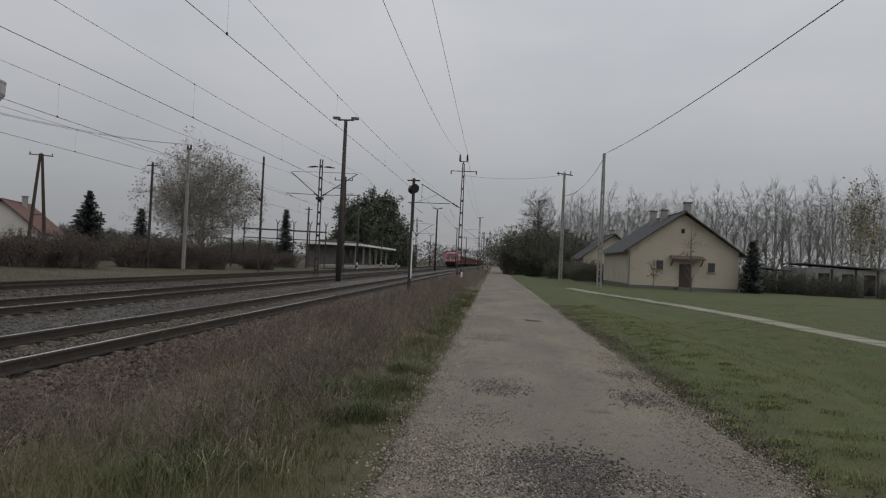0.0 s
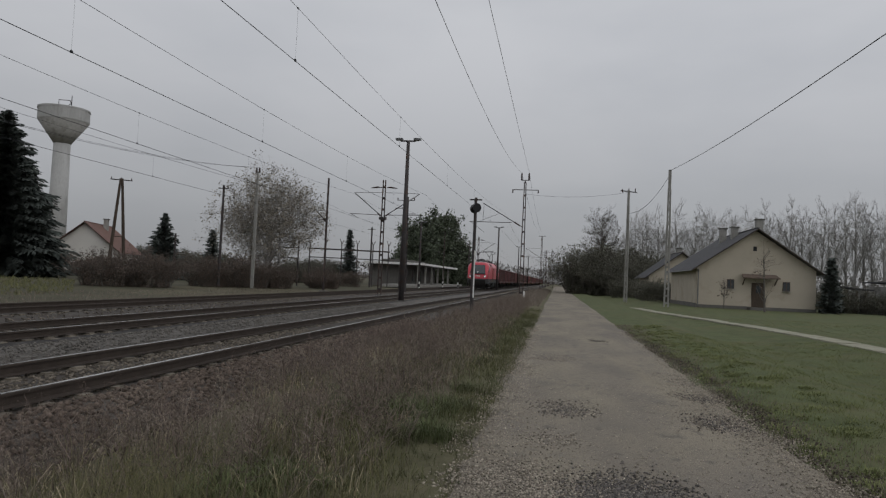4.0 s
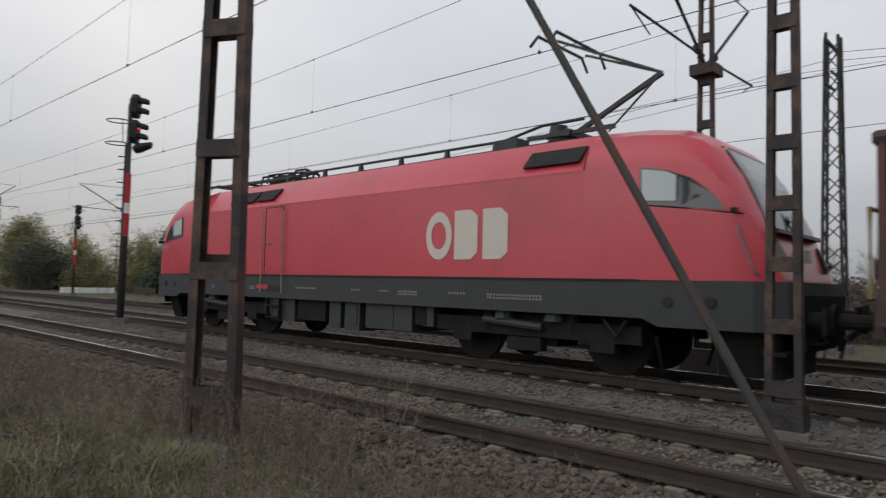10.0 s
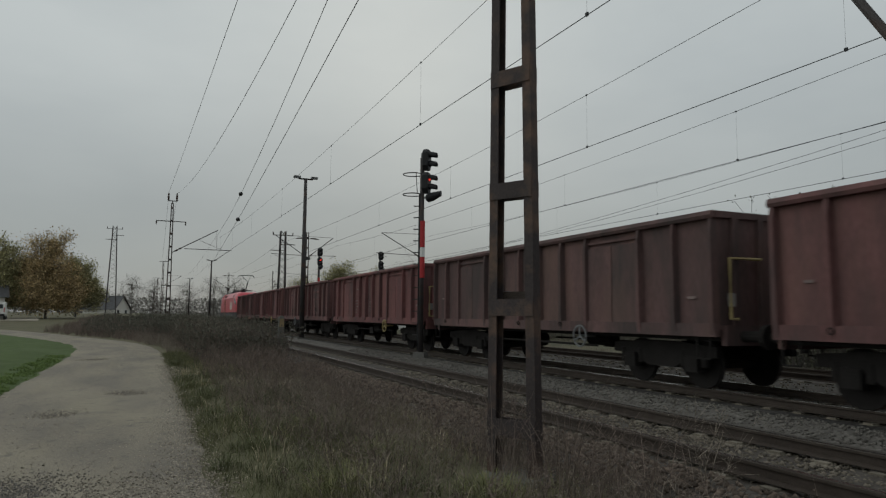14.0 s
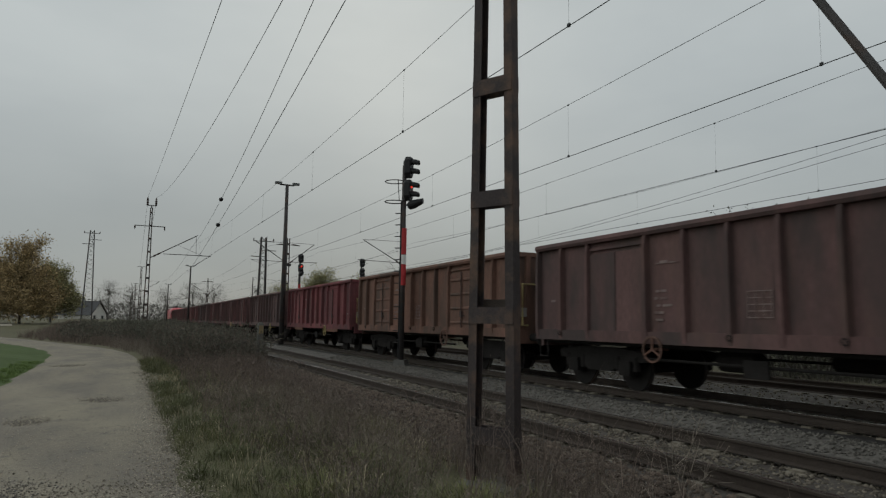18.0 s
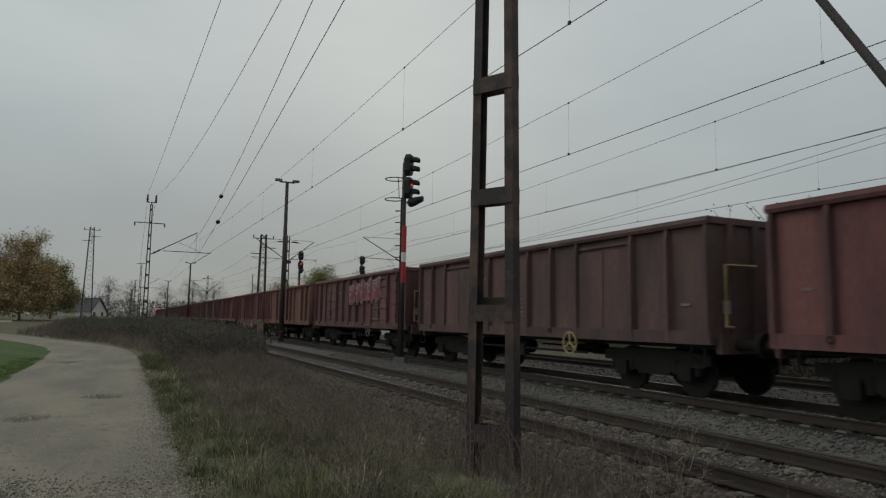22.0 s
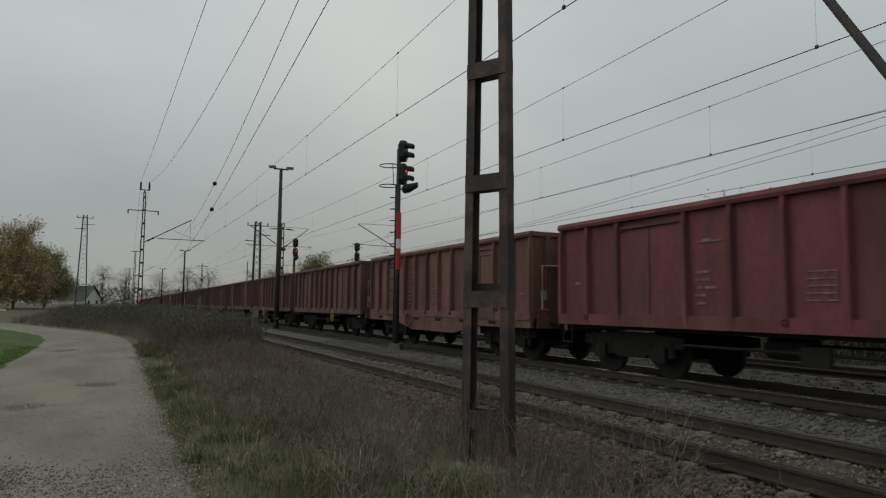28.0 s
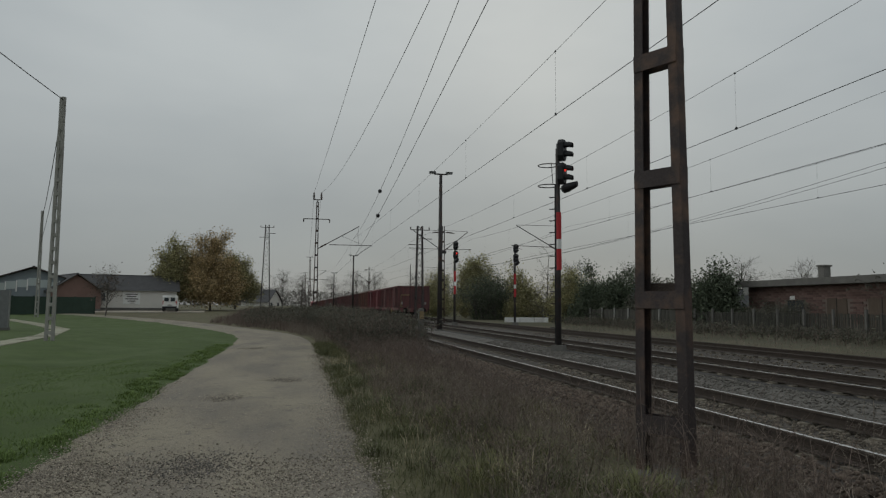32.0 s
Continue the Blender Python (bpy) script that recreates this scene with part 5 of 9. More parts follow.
        for a, b in ((4.93, 6.07), (6.22, 7.0), (14.7, 15.8)):
            a, b = sorted((fl(a), fl(b)))
            zA, zB, xA, xB = 3.40, 3.70, 1.405, 1.125
            g = part("roof_grille", Mesh().slab([(s * xA, a, zA), (s * xA, b, zA), (s * xB, b, zB), (s * xB, a, zB)], (s * 0.03, 0, 0.02)), "black", t)
            for k in range(7):
                q = (k + 0.5) / 7
                part("slat", Mesh().bar((s * (xA + (xB - xA) * q + 0.035), a, zA + (zB - zA) * q + 0.02), (s * (xA + (xB - xA) * q + 0.035), b, zA + (zB - zA) * q + 0.02), 0.02), "roofeq", g)
        # pale emblem on the flank: a ring and two open blocks
        yc = fl(13.5)
        m = Mesh().disc((X, yc - s * 0.68, 2.31), (1, 0, 0), 0.45, 0.006, 32, hole=0.26)
        m.v = [(x, yc - s * 0.68 + (y - yc + s * 0.68) * 0.74, z) for x, y, z in m.v]
        em = part("flank_emblem", m, "cream", t, "large pale emblem shapes on the flank")
        for k in (0.02, 0.70):
            y1 = yc + s * (k - 0.30)
            part("emblem_block", Mesh().slab([(X, y1, 1.86), (X, y1 + s * 0.40, 1.86), (X, y1 + s * 0.56, 1.98), (X, y1 + s * 0.56, 2.64), (X, y1 + s * 0.40, 2.76), (X, y1, 2.76)], (s * 0.004, 0, 0)), "cream", em)
        m = Mesh()
        for a, w_, h_ in ((3.1, 0.28, 0.10), (4.3, 0.2, 0.22), (5.3, 0.34, 0.06), (6.3, 0.45, 0.08), (8.6, 1.3, 0.03), (10.4, 0.5, 0.06), (11.3, 0.45, 0.06), (12.0, 0.9, 0.16), (13.3, 0.7, 0.06), (14.6, 1.9, 0.09)):
            for r in range(1 + int(h_ > 0.07)):
                y1 = -w_ * 0.31
                for q in range(max(2, int(w_ * 9))):
                    m.box((s * 1.488, fl(a) + y1 + 0.02, 1.24 - 0.055 * r), (0.010, 0.028, 0.036))
                    y1 += w_ * 0.62 / max(2, int(w_ * 9))
        tagged(part("marking_rows", m, "grey_l", skirt, "rows of tiny pale markings"), kind="stuff")
        part("red_plate", Mesh().box((s * 1.488, fl(6.75), 1.24), (0.012, 0.5, 0.1)), "loco_red", skirt)
    # boxes between the bogies
    for a, b, z0, mt in ((7.0, 8.0, 0.42, "loco_grey"), (8.15, 9.2, 0.5, "under"), (9.35, 9.75, 0.38, "loco_grey"), (9.9, 10.4, 0.36, "loco_grey"), (10.6, 12.0, 0.45, "loco_grey"), (12.1, 12.4, 0.6, "under")):
        part("equipment_box", Mesh().span((-1.36, a, z0), (1.36, b, 0.97)), mt, t)
    # roof gear
    part("roof_bus_bar", Mesh().tube([(0.45, 6.9, zr + 0.28), (0.45, 13.5, zr + 0.28), (0.3, 14.3, zr + 0.5), (0.3, 15.2, zr + 0.5)], 0.03, 6), "roofeq", t)
    for y in (7.8, 9.2, 10.6, 12.0, 13.3):
        part("roof_insulator", Mesh().tube([(0.45, y, zr + 0.02), (0.45, y, zr + 0.27)], [0.09, 0.05], 8), "insul", t)
    part("main_switch", Mesh().tube([(0.2, 14.6, zr + q) for q in (0, 0.06, 0.08, 0.14, 0.16, 0.22, 0.24, 0.30, 0.32, 0.46)], [0.2, 0.2, 0.26, 0.26, 0.2, 0.2, 0.26, 0.26, 0.18, 0.16], 12), "roofeq", t)
    part("switch_box", Mesh().box((0.3, 13.6, zr + 0.15), (0.4, 0.5, 0.3)), "roofeq", t)
    # folded pantograph in front, raised one behind
    pf = part("front_pantograph", Mesh().bar((-0.6, 4.1, zr + 0.2), (-0.6, 6.6, zr + 0.2), 0.06).bar((0.6, 4.1, zr + 0.2), (0.6, 6.6, zr + 0.2), 0.06).bar((-0.6, 4.3, zr + 0.2), (0.6, 4.3, zr + 0.2), 0.06).bar((-0.6, 6.4, zr + 0.2), (0.6, 6.4, zr + 0.2), 0.06), "roofeq", t, "folded pantograph")
    part("upper_arm", Mesh().bar((-0.45, 2.45, zr + 0.28), (-0.2, 6.3, zr + 0.30), 0.06).bar((0.45, 2.45, zr + 0.28), (0.2, 6.3, zr + 0.30), 0.06).bar((-0.4, 3.0, zr + 0.28), (0.4, 3.0, zr + 0.28), 0.05), "roofeq", pf)
    part("lower_arm", Mesh().bar((0, 4.6, zr + 0.26), (0, 6.85, zr + 0.40), 0.08), "roofeq", pf)
    for y in (2.35, 2.7):
        part("collector_head", Mesh().tube([(-0.82, y, zr + 0.16), (-0.62, y, zr + 0.28), (0.62, y, zr + 0.28), (0.82, y, zr + 0.16)], 0.03, 6), "roofeq", pf)
    for s in (-0.6, 0.6):
        for y in (4.3, 6.4):
            part("insulator_foot", Mesh().tube([(s, y, zr - 0.02), (s, y, zr + 0.18)], [0.09, 0.06], 8), "insul", pf)
    for y, q in ((4.6, 0.34), (4.9, 0.38), (5.15, 0.26), (5.4, 0.36), (5.65, 0.24), (5.9, 0.32), (6.2, 0.40), (6.45, 0.28)):
        part("control_hoop", Mesh().tube([(-0.3, y, zr + 0.2), (-0.3, y + 0.08, zr + 0.2 + q * 0.6), (0.0, y + 0.12, zr + 0.2 + q * 0.8), (0.3, y + 0.08, zr + 0.2 + q * 0.6), (0.3, y, zr + 0.2)], 0.035, 6), "roofeq", pf)
    part("thrust_rod", Mesh().tube([(0.12, 3.2, zr + 0.30), (0.12, 6.6, zr + 0.30)], 0.025, 5), "roofeq", pf)
    for y, z0 in ((7.25, 0.62), (9.6, 0.60), (10.15, 0.60), (11.3, 0.62)):
        for s in (-1, 1):
            part("vent_panel", Mesh().box((s * 1.365, y, z0 + 0.1), (0.02, 0.34, 0.42)), "loco_grey", t, "dusty grey equipment cover")
    yb = LOCO_L - 4.2
    wz = CONTACT_Z - RAIL_Z
    pr = part("rear_pantograph", Mesh().bar((-0.6, yb - 0.9, zr + 0.2), (-0.6, yb + 0.9, zr + 0.2), 0.07).bar((0.6, yb - 0.9, zr + 0.2), (0.6, yb + 0.9, zr + 0.2), 0.07).bar((-0.7, yb, zr + 0.2), (0.7, yb, zr + 0.2), 0.12), "roofeq", t, "raised pantograph")
    knee = (0, yb + 1.45, zr + 1.15)
    part("lower_arm", Mesh().bar((0, yb - 0.4, zr + 0.25), knee, 0.08), "roofeq", pr)
    part("upper_arm", Mesh().bar(knee, (-0.5, yb - 0.35, wz - 0.10), 0.045).bar(knee, (0.5, yb - 0.35, wz - 0.10), 0.045), "roofeq", pr)
    part("thrust_rod", Mesh().tube([(0.1, yb + 0.5, zr + 0.25), (0.1, yb + 1.4, zr + 1.05)], 0.02, 5), "roofeq", pr)
    for d in (-0.2, 0.2):
        part("collector_head", Mesh().tube([(-0.97, yb - 0.4 + d, wz - 0.28), (-0.75, yb - 0.4 + d, wz - 0.03), (0.75, yb - 0.4 + d, wz - 0.03), (0.97, yb - 0.4 + d, wz - 0.28)], 0.03, 6), "roofeq", pr)
    return t


WAGON_COLOURS = {
    "brown": (0.145, 0.066, 0.059), "redbrown": (0.168, 0.066, 0.060), "red": (0.175, 0.048, 0.048), "dull": (0.118, 0.064, 0.056),
    "ochre": (0.155, 0.076, 0.050), "dark": (0.118, 0.062, 0.054), "orange": (0.175, 0.078, 0.056)}
for _k, _c in WAGON_COLOURS.items():
    _c = tuple(v * 1.05 + 0.007 + 0.005 * i for i, v in enumerate(_c))
    M["wg_" + _k] = mat("wagon_paint_" + _k, _c, 0.8, var=0.34, scale=0.9, fine=22, bump=0.2, dirt=(_c[0] * 0.42 + 0.016, _c[1] * 0.5 + 0.016, _c[2] * 0.5 + 0.016), dirt_amt=0.7, dirt_scale=0.8, stretch=(1, 1, 0.3), spec=0.2, rand=0.1, rust=(_c[0] * 0.6 + 0.085, _c[1] * 0.6 + 0.055, _c[2] * 0.6 + 0.04))

# colour, door style, marks, and the brake wheel's end and paint of each wagon, from the locomotive back
WAGONS = [("brown", "flat", "", 0, "under"), ("redbrown", "plain", "", 1, "yellow"), ("brown", "ribbed", "", 0, "galv"), ("redbrown", "plain", "", 1, "yellow"), ("dull", "plain", "", 1, "galv"),
          ("brown", "ribbed", "", 0, "galv"), ("brown", "flat", "", 0, "yellow"), ("dull", "ribbed", "", 1, "yellow"), ("red", "flat", "", 1, "yellow"), ("ochre", "ribbed", "", 1, "wg_ochre"),
          ("dark", "plain", "", 0, "wg_ochre"), ("redbrown", "ribbed", "", 0, "yellow"), ("redbrown", "belly_ribbed", "", 1, "yellow"), ("orange", "plain", "", 0, "wg_ochre"), ("brown", "ribbed", "crown", 1, "galv"),
          ("dull", "plain", "", 1, "yellow"), ("redbrown", "plain", "silver", 0, "yellow"), ("brown", "ribbed", "", 1, "galv"), ("dull", "flat", "capitals", 0, "yellow"), ("brown", "flat", "", 0, "yellow"),
          ("brown", "ribbed", "", 0, "galv"), ("brown", "short", "", 0, "yellow"), ("brown", "short", "", 1, "yellow"), ("orange", "belly_flat", "", 0, "wg_orange"), ("red", "plain", "", 1, "wg_red"), ("redbrown", "ribbed", "", 1, "yellow")]


def make_wagon(L, style):
    """An open high-sided four-axle goods wagon with two double doors a side; its front buffer at y = 0."""
    t = thing("goods_wagon", "open high-sided goods wagon", "goods wagon", "wagons of the train")
    hw, zf, zt = 1.45, 1.22, 3.25
    a, b = 0.62, L - 0.62
    k = (b - a) / 12.89
    posts = [a + q * k for q in (0.05, 1.02, 2.03, 3.88, 4.91, 5.94, 6.95, 7.98, 9.01, 10.86, 11.87, 12.84)]
    belly = style.startswith("belly")
    ribbed, flat = style.endswith("ribbed"), style.endswith("flat")
    part("floor", Mesh().span((-hw, a, zf - 0.06), (hw, b, zf + 0.02)), "wg_brown", t)
    rng = random.Random(len(style) * 7 + int(L * 10))
    for s in (-1, 1):
        stops = []
        for y0, y1 in zip(posts, posts[1:]):
            q = rng.uniform(-0.018, 0.018)
            stops += [(y0, 0.0), (y0 + (y1 - y0) * 0.3, q * 0.8), ((y0 + y1) / 2, q), (y0 + (y1 - y0) * 0.7, q * 0.8)]
        stops = [(a, 0.0)] + stops + [(posts[-1], 0.0), (b, 0.0)]
        side = part("side_wall", Mesh().loft([[(s * (hw - 0.05), y, zf), (s * (hw - 0.05 + q * 0.8), y, zf + 0.6), (s * (hw - 0.05 + q), y, (zf + zt) / 2), (s * (hw - 0.05 + q * 0.5), y, zt - 0.5), (s * (hw - 0.05), y, zt), (s * (hw - 0.09), y, zt), (s * (hw - 0.09), y, zf)] for y, q in stops]), "wg_brown", t)
        for y in posts:
            part("side_post", Mesh().loft([[(s * (hw - 0.06), y - w / 2, z), (s * (hw + d), y - w / 2 * 0.7, z), (s * (hw + d), y + w / 2 * 0.7, z), (s * (hw - 0.06), y + w / 2, z)] for z, w, d in ((zf - 0.16, 0.16, 0.05), (zf + 0.1, 0.15, 0.085), (zt - 0.3, 0.11, 0.085), (zt - 0.05, 0.10, 0.05))]), "wg_brown", side)
        part("top_rail", Mesh().loft([[(s * (hw - 0.07), y, zt - 0.06), (s * (hw + 0.06), y, zt - 0.06), (s * (hw + 0.09), y, zt + 0.0), (s * (hw + 0.06), y, zt + 0.08), (s * (hw - 0.07), y, zt + 0.08)] for y in (a - 0.02, b + 0.02)]), "wg_brown", side)
        part("bottom_rail", Mesh().bar((s * (hw - 0.01), a - 0.02, zf - 0.07), (s * (hw - 0.01), b + 0.02, zf - 0.07), 0.12, 0.24), "wg_brown", side)
        for y0, y1 in ((posts[2], posts[3]), (posts[8], posts[9])):
            y0, y1 = y0 + 0.07, y1 - 0.07
            ym = (y0 + y1) / 2
            for j, (c0, c1) in enumerate(((y0, ym - 0.015), (ym + 0.015, y1))):
                dr = part("door", Mesh().box((s * (hw - 0.02), (c0 + c1) / 2, zf + 0.86), (0.06, c1 - c0, 1.72)), "wg_brown", side)
                for z in ((0.18, 0.62, 1.06, 1.50) if ribbed and s > 0 else ()):
                    part("door_rib", Mesh().loft([[(s * (hw + 0.005), y, zf + z + 0.055), (s * (hw + 0.005), y, zf + z - 0.055), (s * (hw + 0.04), y, zf + z - 0.02), (s * (hw + 0.04), y, zf + z + 0.02)] for y in (c0 + 0.06, c1 - 0.06)]), "wg_brown", dr)
                if flat:
                    part("door_edge", Mesh().bar((s * (hw + 0.02), c0 + 0.03, zf + 0.04), (s * (hw + 0.02), c0 + 0.03, zf + 1.70), 0.04, 0.05).bar((s * (hw + 0.02), c1 - 0.03, zf + 0.04), (s * (hw + 0.02), c1 - 0.03, zf + 1.70), 0.04, 0.05).bar((s * (hw + 0.02), c0 + 0.06, zf + 1.66), (s * (hw + 0.02), c1 - 0.06, zf + 1.66), 0.04, 0.05), "wg_brown", dr)
            if style != "plain":
                part("lock_bar", Mesh().tube([(s * (hw + 0.05), ym, zf + 0.02), (s * (hw + 0.05), ym, zf + 1.74)], 0.018, 5).box((s * (hw + 0.05), ym, zf + 0.45), (0.05, 0.12, 0.2)).box((s * (hw + 0.05), ym + 0.12, zf + 0.40), (0.03, 0.2, 0.04)), "lock", side)
            part("door_header", Mesh().box((s * (hw - 0.02), ym, zt - 0.20), (0.05, y1 - y0, 0.05)), "wg_brown", side)
            if flat:
                part("door_apron", Mesh().box((s * (hw + 0.03), ym, zf - 0.16), (0.03, y1 - y0 + 0.16, 0.34)), "apron", side, "rust-stained apron below the doors")
        # foot step below each corner
        for y in (a + 0.30, b - 0.30):
            part("foot_step", Mesh().bar((s * (hw + 0.02), y - 0.16, 1.1), (s * (hw + 0.02), y - 0.16, 0.62), 0.025).bar((s * (hw + 0.02), y + 0.16, 1.1), (s * (hw + 0.02), y + 0.16, 0.62), 0.025).bar((s * (hw + 0.02), y - 0.17, 0.63), (s * (hw + 0.02), y + 0.17, 0.63), 0.03), "under", t)
        for j in (1, 5, 7):
            part("lashing_ring", Mesh().disc((s * (hw + 0.07), posts[j], zf - 0.03), (1, 0, 0), 0.06, 0.02, 10, hole=0.04), "under", side)
        if s < 0:
            continue
        # faded bars of numbers, an emblem bar and a ruled load table
        X, yn = hw - 0.028, posts[3] - 0.62 if style == "short" else posts[3] + 0.18
        bars = Mesh().box((X, yn + 0.28, 2.62), (0.008, 0.20, 0.06)).box((X, yn + 0.52, 2.60), (0.008, 0.22, 0.025)).box((X, yn + 0.12, 2.60), (0.008, 0.10, 0.025))
        for z, q in ((2.06, (0.10, 0.26)), (1.92, (0.06, 0.34)), (1.78, (0.12, 0.40)), (1.64, (0.05, 0.22)), (1.50, (0.10, 0.16))):
            bars.box((X, yn + q[0], z), (0.008, 0.09, 0.048)).box((X, yn + q[0] + q[1] * 0.6, z), (0.008, q[1] * 0.6, 0.048))
        part("number_bars", bars, "faded", side, "faded white number bars and emblem bar")
        tab = Mesh()
        for i in range(5):
            tab.box((X, posts[6] - 0.45, 1.54 + 0.11 * i), (0.008, 0.50, 0.018))
            if i < 4:
                tab.box((X, posts[6] - 0.68 + 0.155 * i, 1.76), (0.008, 0.015, 0.44))
        part("load_table", tab, "faded", side, "faded white ruled load table")
        part("end_bars", Mesh().box((X, posts[1] - 0.4, 1.95), (0.008, 0.18, 0.05)).box((X, posts[10] + 0.4, 1.75), (0.008, 0.22, 0.05)), "faded", side)
        # brake handwheel
        hwl = part("brake_wheel", Mesh().disc((hw + 0.11, 4.75, 0.93), (1, 0, 0), 0.26, 0.03, 24, hole=0.225), "yellow", t, "worn brake handwheel")
        part("spoke_cross", Mesh().bar((hw + 0.11, 4.75, 0.93), (hw + 0.11, 4.75, 1.17), 0.03).bar((hw + 0.11, 4.75, 0.93), (hw + 0.11, 4.54, 0.81), 0.03).bar((hw + 0.11, 4.75, 0.93), (hw + 0.11, 4.96, 0.81), 0.03).tube([(hw - 0.3, 4.75, 0.93), (hw + 0.12, 4.75, 0.93)], 0.035, 6), "yellow", hwl)
    for e, y in ((0, a), (1, b)):
        sg = -1 if e == 0 else 1
        end = part("end_wall", Mesh().span((-hw + 0.05, min(y, y - sg * 0.06), zf), (hw - 0.05, max(y, y - sg * 0.06), zt + 0.03)), "wg_brown", t)
        for x in (-1.0, -0.35, 0.35, 1.0):
            part("end_post", Mesh().box((x, y + sg * 0.035, (zf + zt) / 2), (0.13, 0.09, zt - zf)), "wg_brown", end)
        part("end_rail", Mesh().bar((-hw, y, zt + 0.01), (hw, y, zt + 0.01), 0.12), "wg_brown", end)
        part("buffer_beam", Mesh().box((0, y + sg * 0.02, 1.05), (2.6, 0.12, 0.36)), "wg_brown", t)
        part("end_handrail", Mesh().tube([(0.45, y + sg * 0.13, 2.45), (1.22, y + sg * 0.13, 2.45), (1.22, y + sg * 0.13, 1.35), (1.05, y + sg * 0.13, 1.35)], 0.032, 6), "yellow", end)
        for x in (-1.1, 1.15):
            part("end_mark", Mesh().box((x, y + sg * 0.085, 1.7), (0.18, 0.01, 0.24)), "grey_l", end)
        for s in (-1, 1):
            bf = part("buffer", Mesh().disc((s * 0.875, y + sg * 0.28, 1.04), (0, 1, 0), 0.10, 0.5, 12), "under", t)
            part("buffer_head", Mesh().disc((s * 0.875, y + sg * 0.59, 1.04), (0, 1, 0), 0.22, 0.05, 16), "under", bf)
        part("screw_coupling", Mesh().box((0, y + sg * 0.25, 1.03), (0.1, 0.5, 0.14)).tube([(0, y + sg * 0.4, 1.0), (0, y + sg * 0.62, 0.78)], 0.045, 6), "under", t)
        bc = y - sg * 1.9
        bg = part("bogie", Mesh().box((0, bc, 0.72), (1.9, 0.4, 0.3)), "under", t)
        for s in (-1, 1):
            part("bogie_frame", Mesh().loft([[(s * 0.92, bc + yy, z0), (s * 1.06, bc + yy, z0), (s * 1.06, bc + yy, z1), (s * 0.92, bc + yy, z1)] for yy, z0, z1 in ((-1.5, 0.62, 0.82), (-0.75, 0.60, 0.88), (-0.4, 0.38, 0.9), (0.4, 0.38, 0.9), (0.75, 0.60, 0.88), (1.5, 0.62, 0.82))]), "under", bg)
            for yy in (-0.9, 0.9):
                part("axle_box", Mesh().box((s * 1.02, bc + yy, 0.48), (0.22, 0.34, 0.30)).tube([(s * 1.02, bc + yy - 0.28, 0.42), (s * 1.02, bc + yy - 0.28, 0.72)], 0.08, 8).tube([(s * 1.02, bc + yy + 0.28, 0.42), (s * 1.02, bc + yy + 0.28, 0.72)], 0.08, 8), "under", bg)
        for yy in (-0.9, 0.9):
            wheelset(bg, bc + yy, 0.46, 0.12)
    ub = Mesh().span((-0.25, a, 0.98), (0.25, b, 1.18))
    if belly:
        for s in (-1, 1):
            sb = part("sole_bar", Mesh().loft([[(s * 1.40, y, 1.2), (s * 1.50, y, 1.2), (s * 1.50, y, z), (s * 1.40, y, z)] for y, z in ((a, 0.88), (a + 2.9, 0.86), (a + 4.3, 0.60), (b - 4.3, 0.60), (b - 2.9, 0.86), (b, 0.88))]), "wg_brown", t, "deep fish-bellied sole bar")
            for y in np.arange(a + 1.2, b - 1.0, 1.75):
                part("slot", Mesh().box((s * 1.502, float(y), 0.98), (0.012, 0.42, 0.09)), "under", sb)
            part("sole_flange", Mesh().bar((s * 1.50, a, 1.10), (s * 1.50, b, 1.10), 0.05, 0.06), "wg_brown", sb)
    else:
        for s in (-1, 1):
            ub.span((s * 1.2 - 0.05, a, 0.95), (s * 1.2 + 0.05, b, 1.17))
    part("underframe", ub, "under", t)
    part("brake_cylinder", Mesh().tube([(0.6, 5.6, 0.75), (0.6, 6.4, 0.75)], 0.2, 12), "under", t)
    part("air_tank", Mesh().tube([(-0.5, 7.1, 0.8), (-0.5, 8.1, 0.8)], 0.19, 12), "under", t)
    for s in (-1, 1):
        part("brake_rigging", Mesh().tube([(s * 1.25, 4.2, 0.72), (s * 1.25, L - 4.4, 0.72)], 0.03, 6).box((s * 1.28, 6.9, 0.68), (0.06, 0.5, 0.3)), "under", t)
    return t


def paint_wagon(t, colour):
    for o in t.children_recursive:
        if o.type == "MESH" and o.data.materials and o.data.materials[0].name.startswith("wagon_paint"):
            o.material_slots[0].link = "OBJECT"
            o.material_slots[0].material = M["wg_" + colour]


def set_wheel(t, ln, end, paint):
    """Moves the handwheel to its end of the wagon and gives it its own paint."""
    for o in t.children_recursive:
        if o.name.split(".")[0] == "brake_wheel":
            o.location.y = (ln - 9.4) * end
        if o.name.split(".")[0] in ("brake_wheel", "spoke_cross"):
            o.material_slots[0].link = "OBJECT"
            o.material_slots[0].material = M[paint]


def sprayed(t, name, pts, lift, paint, x=1.40):
    """One sprayed shape, a thin skin on the near side wall."""
    return part(name, Mesh().slab([(x + lift, y, z) for y, z in pts], (0.004, 0, 0)), paint, t)


def blob(y, z, w, h, seed, n=40, square=0.55, wob=0.10):
    """A lumpy, rather square outline w wide and h high."""
    out = []
    for i in range(n):
        a = 2 * math.pi * i / n
        r = 1 + wob * math.sin(3 * a + seed) + wob * 0.7 * math.sin(5 * a + 2.1 * seed) + wob * 0.4 * math.sin(9 * a + seed)
        c, q = math.cos(a), math.sin(a)
        f = max(abs(c), abs(q)) ** square
        out.append((y + w / 2 * r * c / f, z + h / 2 * r * q / f))
    return out


